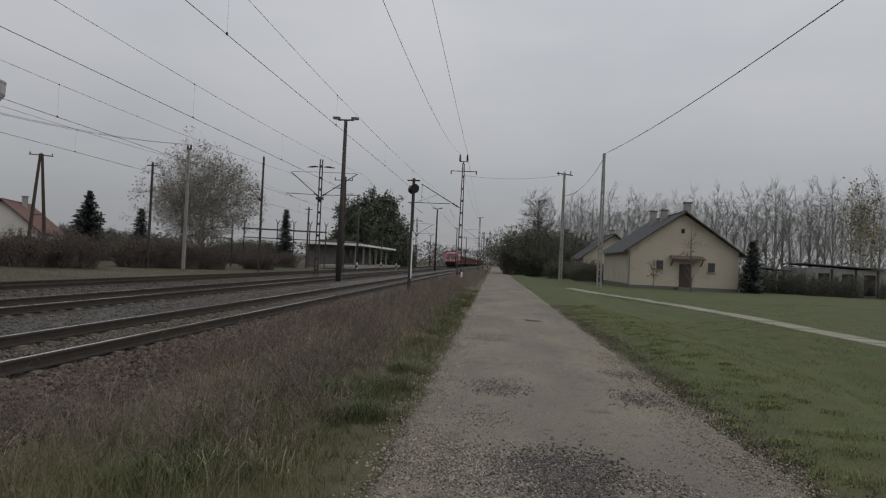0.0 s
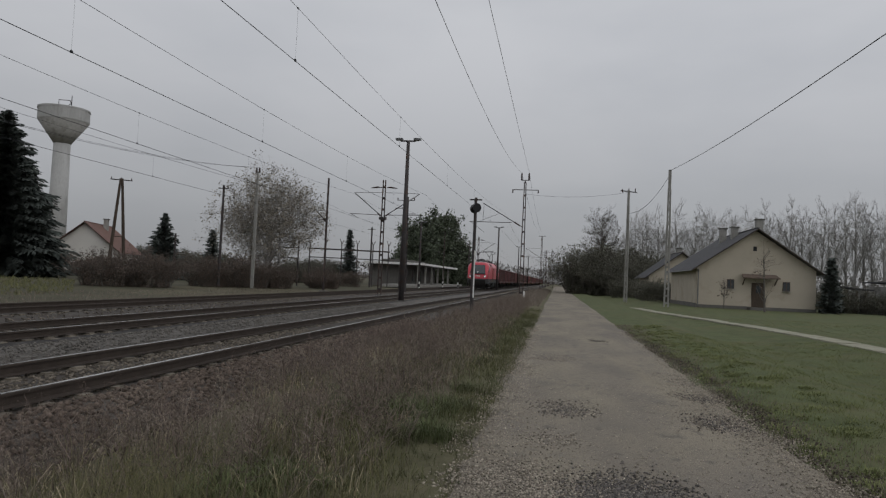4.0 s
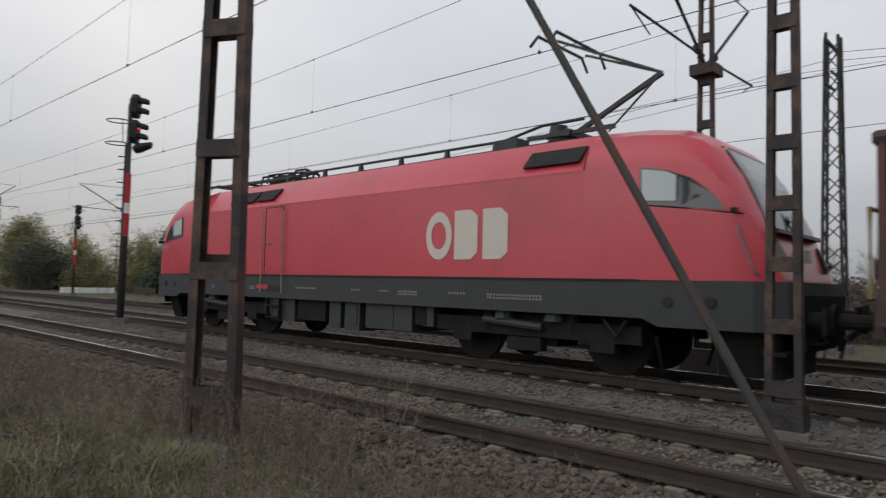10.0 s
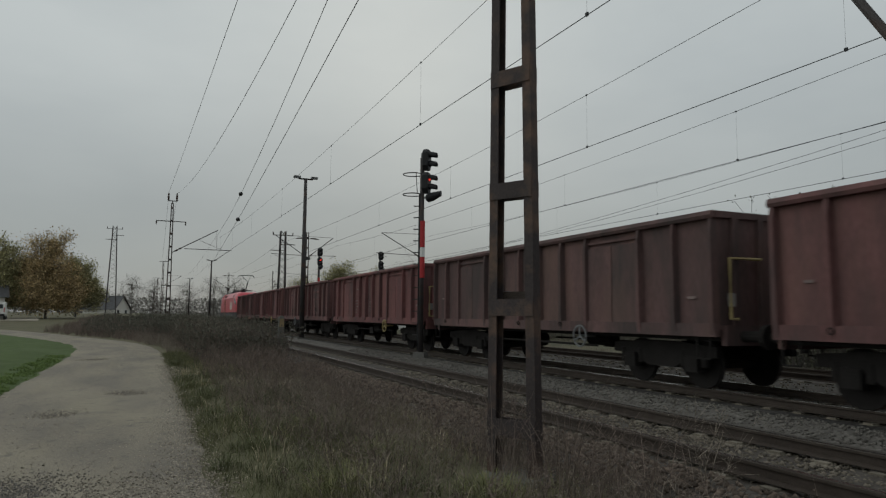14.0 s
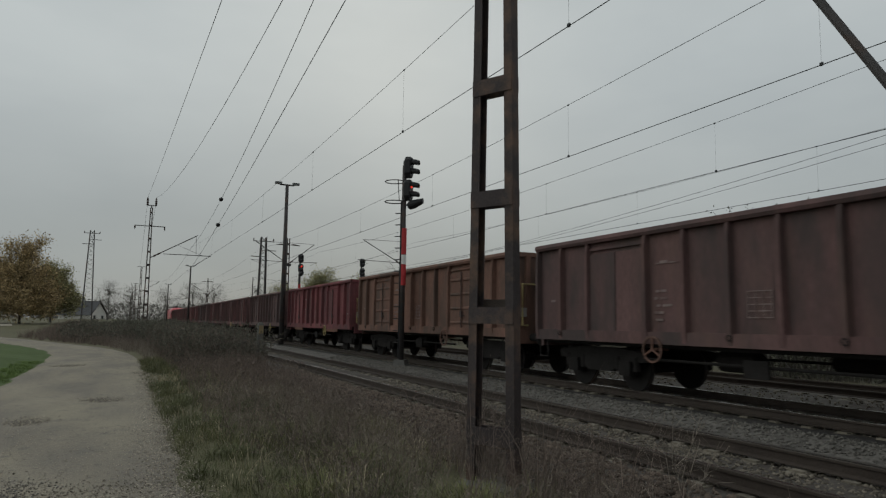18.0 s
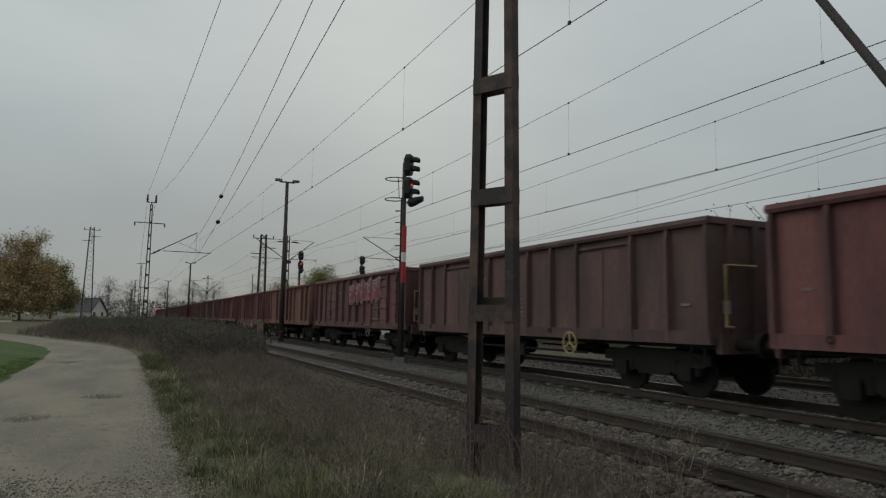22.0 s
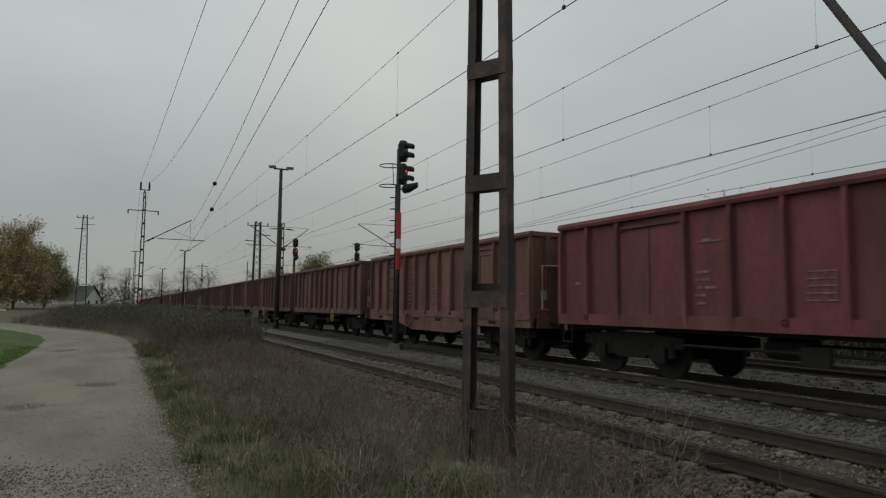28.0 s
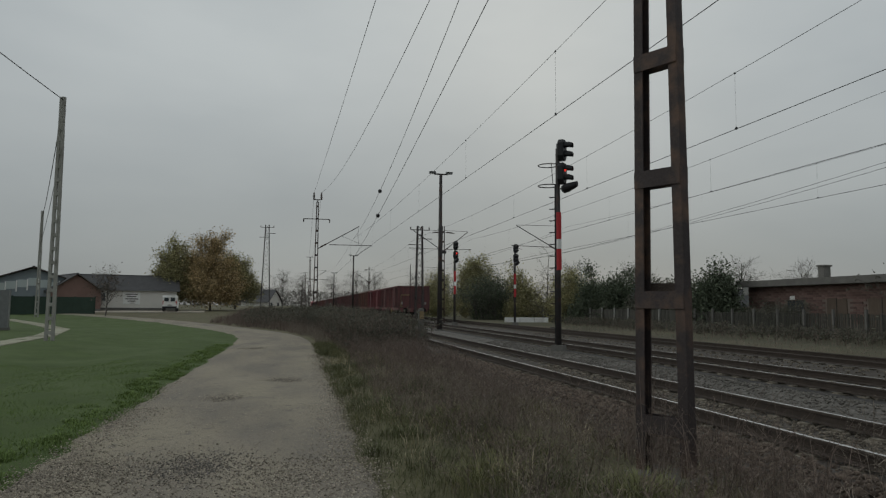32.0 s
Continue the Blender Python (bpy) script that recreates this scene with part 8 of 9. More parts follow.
    tufts("lawn_tuft", [(float(road_mid(q)) + rg.uniform(1.62, 2.25), q, rg.uniform(0.10, 0.3)) for q in np.linspace(-30, -0.5, 170)], (0.03, 0.09), "blade_s", 118, "uneven grass clumps at the mown lawn's edge", 110, 0.004)
    forbs("tall_weeds", 1900, (-4.3, -1.7, -62, -22), (0.65, 1.4), "dry_d", 119, "tall dead weeds and saplings that hide the track", 0.005, 12, 2, 0.03, 2, None, "leaf_g")
    forbs("tall_weeds", 700, (-1.7, 4.0, -90, -48), (0.6, 1.3), "dry_d", 120, "tall dead weeds beyond the bend of the lane", 0.008, 12, 1, 0.05, 2, lambda x, y, rng: x < road_mid(y) - 2.2, "leaf_g")
    forbs("fence_weeds", 900, (-32.6, -27, -70, -24), (0.4, 0.9), "dry_d", 121, "tangled weeds before the railway fence", 0.009, 9, 1, 0.05, 2, None, "leaf_g")
    scatter_stones("soil_crumbs", 5000, (2.35, 2.95, 0.5, 26), (0.008, 0.026), "soil", 117, "crumbs of dark soil between the lane and the lawn", None, (True, False))
    near_lawn = lambda x, y, rng: (x - road_mid(y) > 1.72)
    north = lambda x, y, rng: near_lawn(x, y, rng) & (y > -0.5)
    south = lambda x, y, rng: near_lawn(x, y, rng) & (y <= -0.5)
    weeds("lawn_blades", 75000, (2.4, 9.5, -0.5, 26), (0.02, 0.055), "blade_l", 5, "short green lawn grass", 0.0045, 1.2, north, 2, 1)
    weeds("lawn_blades", 75000, (2.4, 11.5, -22, -0.5), (0.015, 0.045), "blade_s", 20, "short mown green lawn grass", 0.0045, 1.2, south, 2, 1)
    weeds("lawn_blades", 24000, (9.5, 22, -0.5, 44), (0.02, 0.05), "blade_l", 6, "short green lawn grass", 0.009, 1.0, north, 2, 1)
    weeds("tall_weeds", 240, (-4.0, -3.1, -7.6, -4.6), (0.5, 1.15), "dry_d", 7, "tall dead weed stalks at the mast foot", 0.003, 0.5, None, 6)
    weeds("far_weeds", 26000, (-4.7, -1.2, 45, 140), (0.2, 0.5), "dry", 8, "brown dry weeds beside the far track", 0.009, 0.6, None, 5, 1)
    weeds("far_weeds", 34000, (-4.4, 0.4, -110, -30), (0.2, 0.6), "dry", 9, "brown dry weeds beside the far track", 0.006, 0.8, lambda x, y, rng: x < road_mid(y) - 1.9, 5, 1)
    weeds("low_brush", 30000, (-4.3, -1.6, -112, -36), (0.4, 1.1), "dry_d", 14, "dark tangled brush between the lane and the track", 0.007, 0.8, None, 8, 1)
    weeds("low_brush", 30000, (-1.6, 7.0, -112, -40), (0.2, 0.8), "dry_d", 15, "dark tangled brush beyond the bend of the lane", 0.008, 0.8, lambda x, y, rng: x < road_mid(y) - 2.1, 8, 1)
    weeds("verge_grass", 50000, (-2.9, -0.8, -30, 34), (0.04, 0.13), "blade_m", 16, "short mixed grass along the lane", 0.0035, 1.0, None, 8, 1)
    weeds("dry_edge", 30000, (2.3, 3.6, -0.5, 30), (0.03, 0.10), "dry", 17, "short dry grass at the lawn's edge", 0.003, 1.0, lambda x, y, rng: (x - road_mid(y) > 1.55) & (rng.uniform(0, 1, len(x)) < smoothstep(2.8, 1.6, x - road_mid(y))), 7, 1)
    forbs("tall_weeds", 7, (-5.02, -4.9, -5.35, -5.12), (0.65, 1.0), "dry", 122, "one wispy dead weed at the ballast edge", 0.0025, 14, 2, 0.008, 1, None, "dry")
    weeds("siding_weeds", 26000, (-29, -18.9, -60, 60), (0.06, 0.24), "dry", 10, "thin pale grass beyond the siding", 0.006, 0.6, None, 5, 1)
    # loose stones
    scatter_stones("ballast_stones", 20000, (-5.35, -3.75, -22, 24), (0.022, 0.055), "stone_red", 31, "loose brown ballast stones beside the near track", bed_z)
    scatter_stones("ballast_stones", 15000, (-7.2, -5.6, -18, 18), (0.014, 0.036), "stone", 32, "small stones between the rails of the near track", bed_z)
    ridge = lambda x, y: np.maximum(bed_z(x, y), 0.02 + 0.13 * np.exp(-((x + 9.0) / 0.38) ** 2))
    scatter_stones("ballast_stones", 17000, (-9.55, -8.45, -30, 36), (0.015, 0.038), "stone_g", 33, "ridge of grey ballast stones between two tracks", ridge)
    scatter_stones("ballast_stones", 9000, (-11.8, -10.2, -36, 36), (0.02, 0.045), "stone", 36, "stones between the rails of the second track", bed_z)
    scatter_stones("ballast_stones", 6000, (-14.6, -12.6, -40, 40), (0.02, 0.05), "stone", 37, "stones between the second track and the siding", bed_z)
    on = lambda x, y: np.full(np.shape(x), 0.005)
    scatter_stones("road_gravel", 12000, (-1.2, -0.35, -24, 26), (0.006, 0.02), "gravel", 34, "loose pale gravel along the lane's edge", on)
    scatter_stones("road_gravel", 7000, (1.6, 2.5, -16, 26), (0.006, 0.018), "gravel", 35, "loose pale gravel along the lane's edge", on)
    scatter_stones("road_gravel", 15000, (-0.9, 2.45, -12, 12), (0.003, 0.010), "gravel", 38, "fine gravel worn out of the lane", lane_z)
    for k, (xc, ya, yb) in enumerate(((-0.72, -12, 14), (2.2, -12, 14))):
        scatter_stones("road_gravel", 11000, (xc - 0.45, xc + 0.45, ya, yb), (0.004, 0.014), "gravel", 60 + k, "pale gravel washed to the lane's edge", lane_z, (True, False))
    on2 = lambda x, y: lane_z(x, y) + 0.001
    beds = [(-0.35, 6.0, 2600, 0.55), (0.05, 5.4, 1700, 0.5), (1.3, 5.6, 500, 0.3), (2.4, 6.3, 800, 0.5), (-0.1, 7.6, 350, 0.4), (0.58, 5.9, 900, 0.55),
            (0.09, 9.4, 750, 0.42), (1.95, 9.2, 650, 0.42), (2.1, 11.2, 420, 0.35), (-0.1, 15.3, 500, 0.5), (2.55, 8.4, 500, 0.4),
            (1.9, -7.6, 1500, 0.6), (1.6, -6.2, 1300, 0.7), (-0.1, -7.0, 1800, 0.75), (0.3, -5.8, 1300, 0.6), (0.85, -7.6, 600, 0.7),
            (1.09, -12.9, 260, 0.4), (0.12, -15.8, 320, 0.4), (1.4, -27, 300, 0.5)]
    dark = [(0.58, 5.8, 4200, 0.5), (0.09, 9.4, 520, 0.36), (1.95, 9.2, 420, 0.36), (2.1, 11.2, 260, 0.3), (1.15, 20.4, 160, 0.3), (0.85, -7.7, 1500, 0.5), (1.09, -12.9, 160, 0.3), (0.12, -15.8, 240, 0.35), (1.4, -27, 250, 0.4)]
    for i, (x, y, n, q) in enumerate(dark):
        scatter_stones("grit_patch", n, (x - q, x + q, y - q * 1.3, y + q * 1.3), (0.005, 0.020 if y > 0 else 0.013), "grit", 140 + i, "dark wet grit in a hollow of the lane", on2, (True, True))
    for i, (x, y, n, q) in enumerate(beds):
        scatter_stones("gravel_patch", n, (x - q, x + q, y - q * 1.3, y + q * 1.3), (0.004, 0.016), "gravel", 40 + i, "loose pale gravel in a worn patch of the lane", on2, (True, True))
        scatter_stones("gravel_patch", n // 3, (x - q, x + q, y - q * 1.3, y + q * 1.3), (0.005, 0.015), "stone", 80 + i, "brown grit among pale gravel of the lane", on2, (True, True))


# ---- buildings ----
def window(parent, c, w, h, facing, sill=True, frame="wood", glass="glass"):
    """A window on a wall: frame, pane and sill; facing is the outward direction along x or y."""
    fx, fy = facing
    ax = (-fy, fx)
    x, y, z = c

    def bx(du, dz, su, sz, depth, out):
        return Mesh().box((x + ax[0] * du + fx * out, y + ax[1] * du + fy * out, z + dz), (abs(ax[0]) * su + abs(fx) * depth, abs(ax[1]) * su + abs(fy) * depth, sz))
    win = part("window", bx(0, 0, w, h, 0.06, 0.01), frame, parent)
    part("pane", bx(-w / 4, 0, w / 2 - 0.08, h - 0.12, 0.02, 0.045), glass, win)
    part("pane", bx(w / 4, 0, w / 2 - 0.08, h - 0.12, 0.02, 0.045), glass, win)
    if sill:
        part("window_sill", bx(0, -h / 2 - 0.04, w + 0.16, 0.06, 0.2, 0.08), "conc", win)
    return win


def gable_house(name, label, w, l, eave, ridge, wall, roof, over=0.45, pitch_rows=0, category="house"):
    """Walls with two gables (gables face -y and +y), an overhanging roof of two slabs, a plinth."""
    t = thing(name, label, category, "houses")
    for s in (-1, 1):
        part("gable_wall", Mesh().slab([(-w / 2, s * l / 2, 0), (w / 2, s * l / 2, 0), (w / 2, s * l / 2, eave), (0, s * l / 2, ridge - 0.12), (-w / 2, s * l / 2, eave)], (0, -s * 0.3, 0)), wall, t)
        part("long_wall", Mesh().span((s * w / 2 - 0.15 - 0.15 * s, -l / 2 + 0.3, 0), (s * w / 2 + 0.15 - 0.15 * s, l / 2 - 0.3, eave)), wall, t)
        k = (ridge - eave) / (w / 2)
        xe, ze = s * (w / 2 + over), eave - over * k
        rf = part("roof", Mesh().slab([(0, -l / 2 - over, ridge), (xe, -l / 2 - over, ze), (xe, l / 2 + over, ze), (0, l / 2 + over, ridge)], (0, 0, 0.12)), roof, t)
        if pitch_rows:
            for i in range(pitch_rows):
                q = (i + 0.5) / pitch_rows
                part("tile_course", Mesh().box((xe * q, 0, ridge + (ze - ridge) * q + 0.15), (abs(xe) / pitch_rows * 0.98, l + 2 * over, 0.045), Matrix.Rotation(-s * (math.atan(k) + 0.07) * -1, 3, "Y")), roof, rf)
        part("gutter", Mesh().tube([(xe, -l / 2 - over, ze + 0.03), (xe, l / 2 + over, ze + 0.03)], 0.06, 6), "galv", rf)
        for e in (-1, 1):
            part("barge_board", Mesh().bar((0, e * (l / 2 + over), ridge + 0.02), (xe, e * (l / 2 + over), ze + 0.02), 0.05, 0.2, up=(0, 1, 0)), "wood", rf)
    part("ridge_cap", Mesh().bar((0, -l / 2 - over, ridge + 0.12), (0, l / 2 + over, ridge + 0.12), 0.2, 0.12), roof, t)
    part("plinth", Mesh().span((-w / 2 - 0.04, -l / 2 - 0.04, -0.1), (w / 2 + 0.04, l / 2 + 0.04, 0.4)), "concd", t)
    return t


def chimney(t, x, y, z0, z1, mt="conc"):
    c = part("chimney", Mesh().span((x - 0.3, y - 0.3, z0), (x + 0.3, y + 0.3, z1)), mt, t)
    part("chimney_cap", Mesh().box((x, y, z1 + 0.05), (0.78, 0.78, 0.12)), "concd", c)


def make_buildings():
    # cream house on the east side
    h = gable_house("house", "cream plastered house with a grey gabled roof and two chimneys", 10.3, 14, 3.75, 7.35, "plaster", "roof_gr", 0.55)
    h.matrix_basis = pose(17.85, 73.0, 0, 0, 0, 0)
    yw = -7.02
    window(h, (-2.15, yw, 2.3), 0.62, 0.85, (0, -1))
    window(h, (2.65, yw, 2.25), 0.62, 0.85, (0, -1))
    part("attic_vent", Mesh().box((-0.1, yw, 5.6), (0.3, 0.05, 0.42)), "black", h)
    d = part("door", Mesh().box((0.25, yw, 1.35), (1.15, 0.06, 2.25)), "wood", h, "dark brown wooden front door")
    part("door_glass", Mesh().box((0.25, yw - 0.035, 1.9), (0.4, 0.02, 0.7)), "glass", d)
    part("door_handle", Mesh().box((0.62, yw - 0.05, 1.25), (0.12, 0.05, 0.03)), "galv", d)
    pc = part("porch_roof", Mesh().slab([(-1.2, yw, 3.15), (1.75, yw, 3.15), (1.85, yw - 1.0, 2.85), (-1.3, yw - 1.0, 2.85)], (0, 0, 0.12)), "roof_br", h)
    for x in (-1.1, 1.65):
        part("porch_bracket", Mesh().bar((x, yw, 2.3), (x, yw - 0.8, 2.88), 0.08), "wood", pc)
    part("porch_step", Mesh().box((0.25, yw - 0.5, 0.1), (1.8, 1.0, 0.3)), "concd", h)
    part("base_band", Mesh().box((0, yw, 0.55), (10.2, 0.05, 0.5)), "plaster", h, "stained lower wall band")
    part("downpipe", Mesh().tube([(-5.0, yw - 0.05, 3.6), (-5.0, yw - 0.05, 0.2)], 0.05, 6), "galv", h)
    chimney(h, -1.1, 1.0, 6.0, 8.0)
    chimney(h, -0.7, -2.0, 6.2, 7.9)
    chimney(h, 0.9, -4.5, 6.4, 8.5)
    h2 = gable_house("house", "old cream outbuilding with grey gabled roof behind the house", 8.5, 12, 3.3, 6.5, "plaster", "roof_gr", 0.5)
    h2.matrix_basis = pose(16.6, 102, 0)
    chimney(h2, -1.2, -2, 5.2, 7.4)
    chimney(h2, 0.6, 0, 5.8, 7.4)
    window(h2, (1.5, -6.02, 4.6), 0.5, 0.6, (0, -1), False)
    # sheds in the trees
    for x, y, w, l, hh in ((34.5, 72, 7.5, 5, 2.7), (28.2, 73, 3.0, 3.0, 2.2)):
        s = thing("shed", "old pale garden shed with dark openings among bushes", "shed", "sheds")
        s.matrix_basis = pose(x, y, 0)
        part("wall", Mesh().span((-w / 2, -l / 2, 0), (w / 2, l / 2, hh)), "conc", s)
        part("roof", Mesh().slab([(-w / 2 - 0.3, -l / 2 - 0.4, hh + 0.35), (w / 2 + 0.3, -l / 2 - 0.4, hh + 0.05), (w / 2 + 0.3, l / 2 + 0.3, hh + 0.05), (-w / 2 - 0.3, l / 2 + 0.3, hh + 0.35)], (0, 0, 0.1)), "roof_gr", s)
        for k in (-0.28, 0.02, 0.3):
            part("opening", Mesh().box((w * k, -l / 2 - 0.01, hh * 0.45), (w * 0.14, 0.05, hh * 0.75)), "black", s)
            part("post", Mesh().box((w * (k + 0.1), -l / 2 - 0.05, hh * 0.5), (0.16, 0.12, hh)), "wood", s)
    # grey-roofed house on the west side: its ridge runs along the line
    g = gable_house("house", "old house with a brown-grey tiled roof and two chimneys", 9.0, 9.9, 3.9, 7.3, "plaster_d", "roof_br", 0.5, 16)
    g.matrix_basis = pose(-43.0, 15.7, -0.1)
    chimney(g, 2.1, 1.2, 5.2, 7.35, "conc")
    chimney(g, 0.7, -1.8, 6.2, 7.85, "concd")
    window(g, (4.52, -2, 2.2), 1.1, 1.3, (1, 0))
    window(g, (4.52, 2, 2.2), 1.1, 1.3, (1, 0))
    for az, d, w, l, e, r, wall, roof, turn, lab in (
            (36.8, 112, 9, 12, 3.4, 7.2, "plaster_w", "roof_rd", 20, "white gabled house with a red tiled roof"),
            (91.2, 78, 8, 10, 3.0, 6.2, "plaster", "roof_gr", 170, "low pale house with a grey roof behind bare trees"),
            (116.2, 92, 8.5, 10, 3.0, 6.6, "plaster_w", "roof_gr", 60, "white gabled house across the tracks"),
            (112.4, 100, 8, 11, 3.0, 5.6, "plaster", "roof_gr", 70, "pale house with a grey roof across the tracks"),
            (144.2, 78, 5, 6, 2.2, 3.6, "plaster", "roof_gr", 60, "small low house with a dark roof behind trees"),
            (-177.3, 230, 8, 10, 3.0, 6.6, "plaster_w", "roof_gr", 60, "pale house far down the lane")):
        hh = gable_house("house", lab, w, l, e, r, wall, roof, 0.5)
        x, y = polar(az, d)
        hh.matrix_basis = pose(x, y, 0, 0, 0, turn)
        chimney(hh, 0.8, 0.5, r - 0.8, r + 0.9)
        for s in (-1, 1):
            window(hh, (-w / 4, s * (l / 2 + 0.02), 1.9), 1.0, 1.2, (0, s))
            window(hh, (w / 4, s * (l / 2 + 0.02), 1.9), 1.0, 1.2, (0, s))
    # water tower
    wt = thing("water_tower", "concrete mushroom water tower with a conical bowl", "water tower")
    wt.matrix_basis = pose(*polar(39.6, 165), 0)
    ring = lambda r, z: [(r * math.cos(a), r * math.sin(a), z) for a in np.linspace(0, 2 * math.pi, 40, endpoint=False)]
    part("shaft", Mesh().loft([ring(2.0, 0), ring(1.62, 27.0)]), "conc_p", wt, smooth=True)
    part("cone", Mesh().loft([ring(1.62, 26.6), ring(4.85, 31.3)]), "conc", wt, "dark underside of the bowl", smooth=True)
    part("drum", Mesh().loft([ring(4.85, 31.3), ring(4.95, 31.5), ring(4.95, 33.7), ring(4.7, 33.75), ring(0.5, 34.6)]), "conc_p", wt)
    part("parapet", Mesh().disc((0, 0, 33.9), (0, 0, 1), 5.05, 0.35, 40, hole=4.9), "conc_p", wt)
    part("mast_frame", Mesh().tube([(-1.5, 0, 34.3), (-1.5, 0, 36.2), (1.2, 0, 36.0), (1.8, 0, 34.4)], 0.08, 6).tube([(1.6, 0, 34.4), (1.6, 0, 37.0)], 0.08, 6).tube([(0.2, 0, 34.4), (1.6, 0, 35.5)], 0.06, 6), "steel", wt)
    # station canopy and substation
    st = thing("station_building", "low dark station building with a long flat white-edged canopy", "station", at=(-21.5, 112, 0), turn=0)
    part("wall", Mesh().span((-9, -4, 0), (-4.2, 30, 3.6)), "concd", st)
    part("canopy", Mesh().span((-9.3, -6, 3.55), (0.2, 32, 3.75)), "concd", st)
    part("canopy_edge", Mesh().span((-9.4, -6.12, 3.55), (0.32, -6.0, 3.9)), "white", st)
    part("canopy_edge", Mesh().span((0.2, -6.0, 3.55), (0.34, 32, 3.9)), "white", st)
    part("upper_storey", Mesh().span((-9, 4, 3.75), (-4.6, 20, 4.6)), "concd", st)
    for y in np.arange(-5, 31, 6.0):
        part("column", Mesh().box((-0.6, float(y), 1.75), (0.3, 0.3, 3.5)), "conc", st)
    part("platform", Mesh().span((-4.2, -14, 0.0), (0.9, 36, 0.42)), "conc", st)
    for k in (-2.0, 2.0, 8.0, 14.0):
        part("opening", Mesh().box((-4.18, k, 1.7), (0.06, 2.2, 2.3)), "glass", st)
    sub = thing("substation_gantry", "steel substation frame with rows of insulators", "substation")
    sub.matrix_basis = pose(*polar(17.6, 96), 0, 0, 0, 17)
    for i in range(6):
        x = -5.5 + 2.2 * i
        part("gantry_post", Mesh().box((x, 0, 2.9), (0.14, 0.14, 5.8)), "steel", sub)
        part("insulator", Mesh().tube([(x, 0, 5.8), (x - 0.25, 0, 6.5)], [0.07, 0.04], 6).tube([(x, 0, 5.8), (x + 0.3, 0, 6.4)], [0.07, 0.04], 6), "insul", sub)
    part("gantry_beam", Mesh().box((0, 0, 5.0), (11.4, 0.16, 0.2)), "steel", sub)
    part("gantry_beam", Mesh().box((0, 0, 3.8), (11.4, 0.12, 0.12)), "steel", sub)
    for az, d in ((24.8, 78), (22.6, 80)):
        fr = thing("switch_frame", "rusty steel switching frame beside the line", "switch frame", "switch frames")
        fr.matrix_basis = pose(*polar(az, d), 0, 0, 0, 20)
        for x in (-1.1, 1.1):
            part("post", Mesh().box((x, 0, 2.9), (0.16, 0.16, 5.8)), "steel", fr)
        for z in (3.2, 4.4, 5.6):
            part("cross_beam", Mesh().box((0, 0, z), (2.4, 0.12, 0.12)), "steel", fr)
    # brick building south-west, flat roof
    bb = thing("brick_building", "low red brick building with a flat overhanging roof", "building")
    bb.matrix_basis = pose(-37.4, -40.4, 0)
    part("wall", Mesh().span((-7, -10.2, 0), (-0.06, 10.2, 3.55)), "mortar", bb)
    part("roof_slab", Mesh().span((-7.4, -10.8, 3.5), (0.65, 10.8, 3.95)), "conc", bb)
    part("roof_edge", Mesh().span((0.65, -10.8, 3.48), (0.7, 10.8, 3.98)), "concd", bb)
    brick = mesh_data("brick", Mesh().box((0, 0, 0), (0.07, 0.54, 0.155)), "brick")
    rng = random.Random(6)
    holes = ((-8.2, -7.0, 0.0, 2.3), (-5.6, -3.8, 0.9, 2.4), (-1.6, 0.2, 0.0, 2.5), (2.0, 4.2, 0.0, 2.5), (6.0, 7.6, 0.9, 2.4))
    for row in range(20):
        z = 0.12 + row * 0.17
        off = 0.28 * (row % 2)
        y = -10.2 + 0.28
        while y < 10.1:
            yy = y - off
            if not any(a - 0.28 < yy < b + 0.28 and c < z < d for a, b, c, d in holes) and abs(yy) < 10.0 and row >= 4:
                ob = new("brick", brick)
                ob.parent = bb
                ob.matrix_basis = pose(-0.05 + rng.uniform(-0.008, 0.008), yy, z)
            y += 0.56
    for a, b, c, d in holes:
        if c < 0.5:
            dd = part("door", Mesh().box((-0.04, (a + b) / 2, (c + d) / 2), (0.06, b - a, d - c)), "wood", bb, "brown double wooden door")
            part("door_gap", Mesh().box((0.0, (a + b) / 2, (c + d) / 2), (0.03, 0.04, d - c)), "black", dd)
        else:
            window(bb, (-0.05, (a + b) / 2, (c + d) / 2), b - a, d - c, (1, 0), True, "wood")
    part("notice", Mesh().box((0.02, -5.0, 2.55), (0.02, 0.5, 0.3)), "white", bb)
    chimney(bb, -2.5, -4.5, 3.9, 5.0, "concd")
    chimney(bb, -1.5, 4.0, 3.9, 5.0, "conc")
    ap = concrete_pole("utility_pole", "dark wooden A-shaped power pole behind a brick building", 9.0, a_frame=True)
    ap.matrix_basis = pose(-44, -36, 0, 0, 0, 60)
    # workshop, red gable and barn south-east, behind a dark yard wall
    gz = lambda x, y: float(ground_z(x, y)) - 0.1
    x, y = polar(-167.4, 110)
    wh = gable_house("workshop", "low white workshop with a grey roof and a wall sign", 8.0, 13.0, 3.0, 5.0, "plaster_w", "roof_gr", 0.4, category="workshop")
    wh.matrix_basis = pose(x, y, gz(x, y), 0, 0, 102)
    for k in (-3.2, -4.9):
        window(wh, (4.02, k, 1.9), 0.9, 1.1, (1, 0), True, "galv")
    sg = part("wall_sign", Mesh().box((4.04, 0.6, 1.75), (0.05, 2.2, 1.7)), "white", wh, "white sign board with unreadable grey lines")
    for z, q in ((2.3, 1.6), (2.0, 1.2), (1.65, 1.7), (1.35, 1.0)):
        part("sign_bar", Mesh().box((4.07, 0.6, z), (0.012, q, 0.14)), "concd", sg)
    x, y = polar(-163.4, 106)
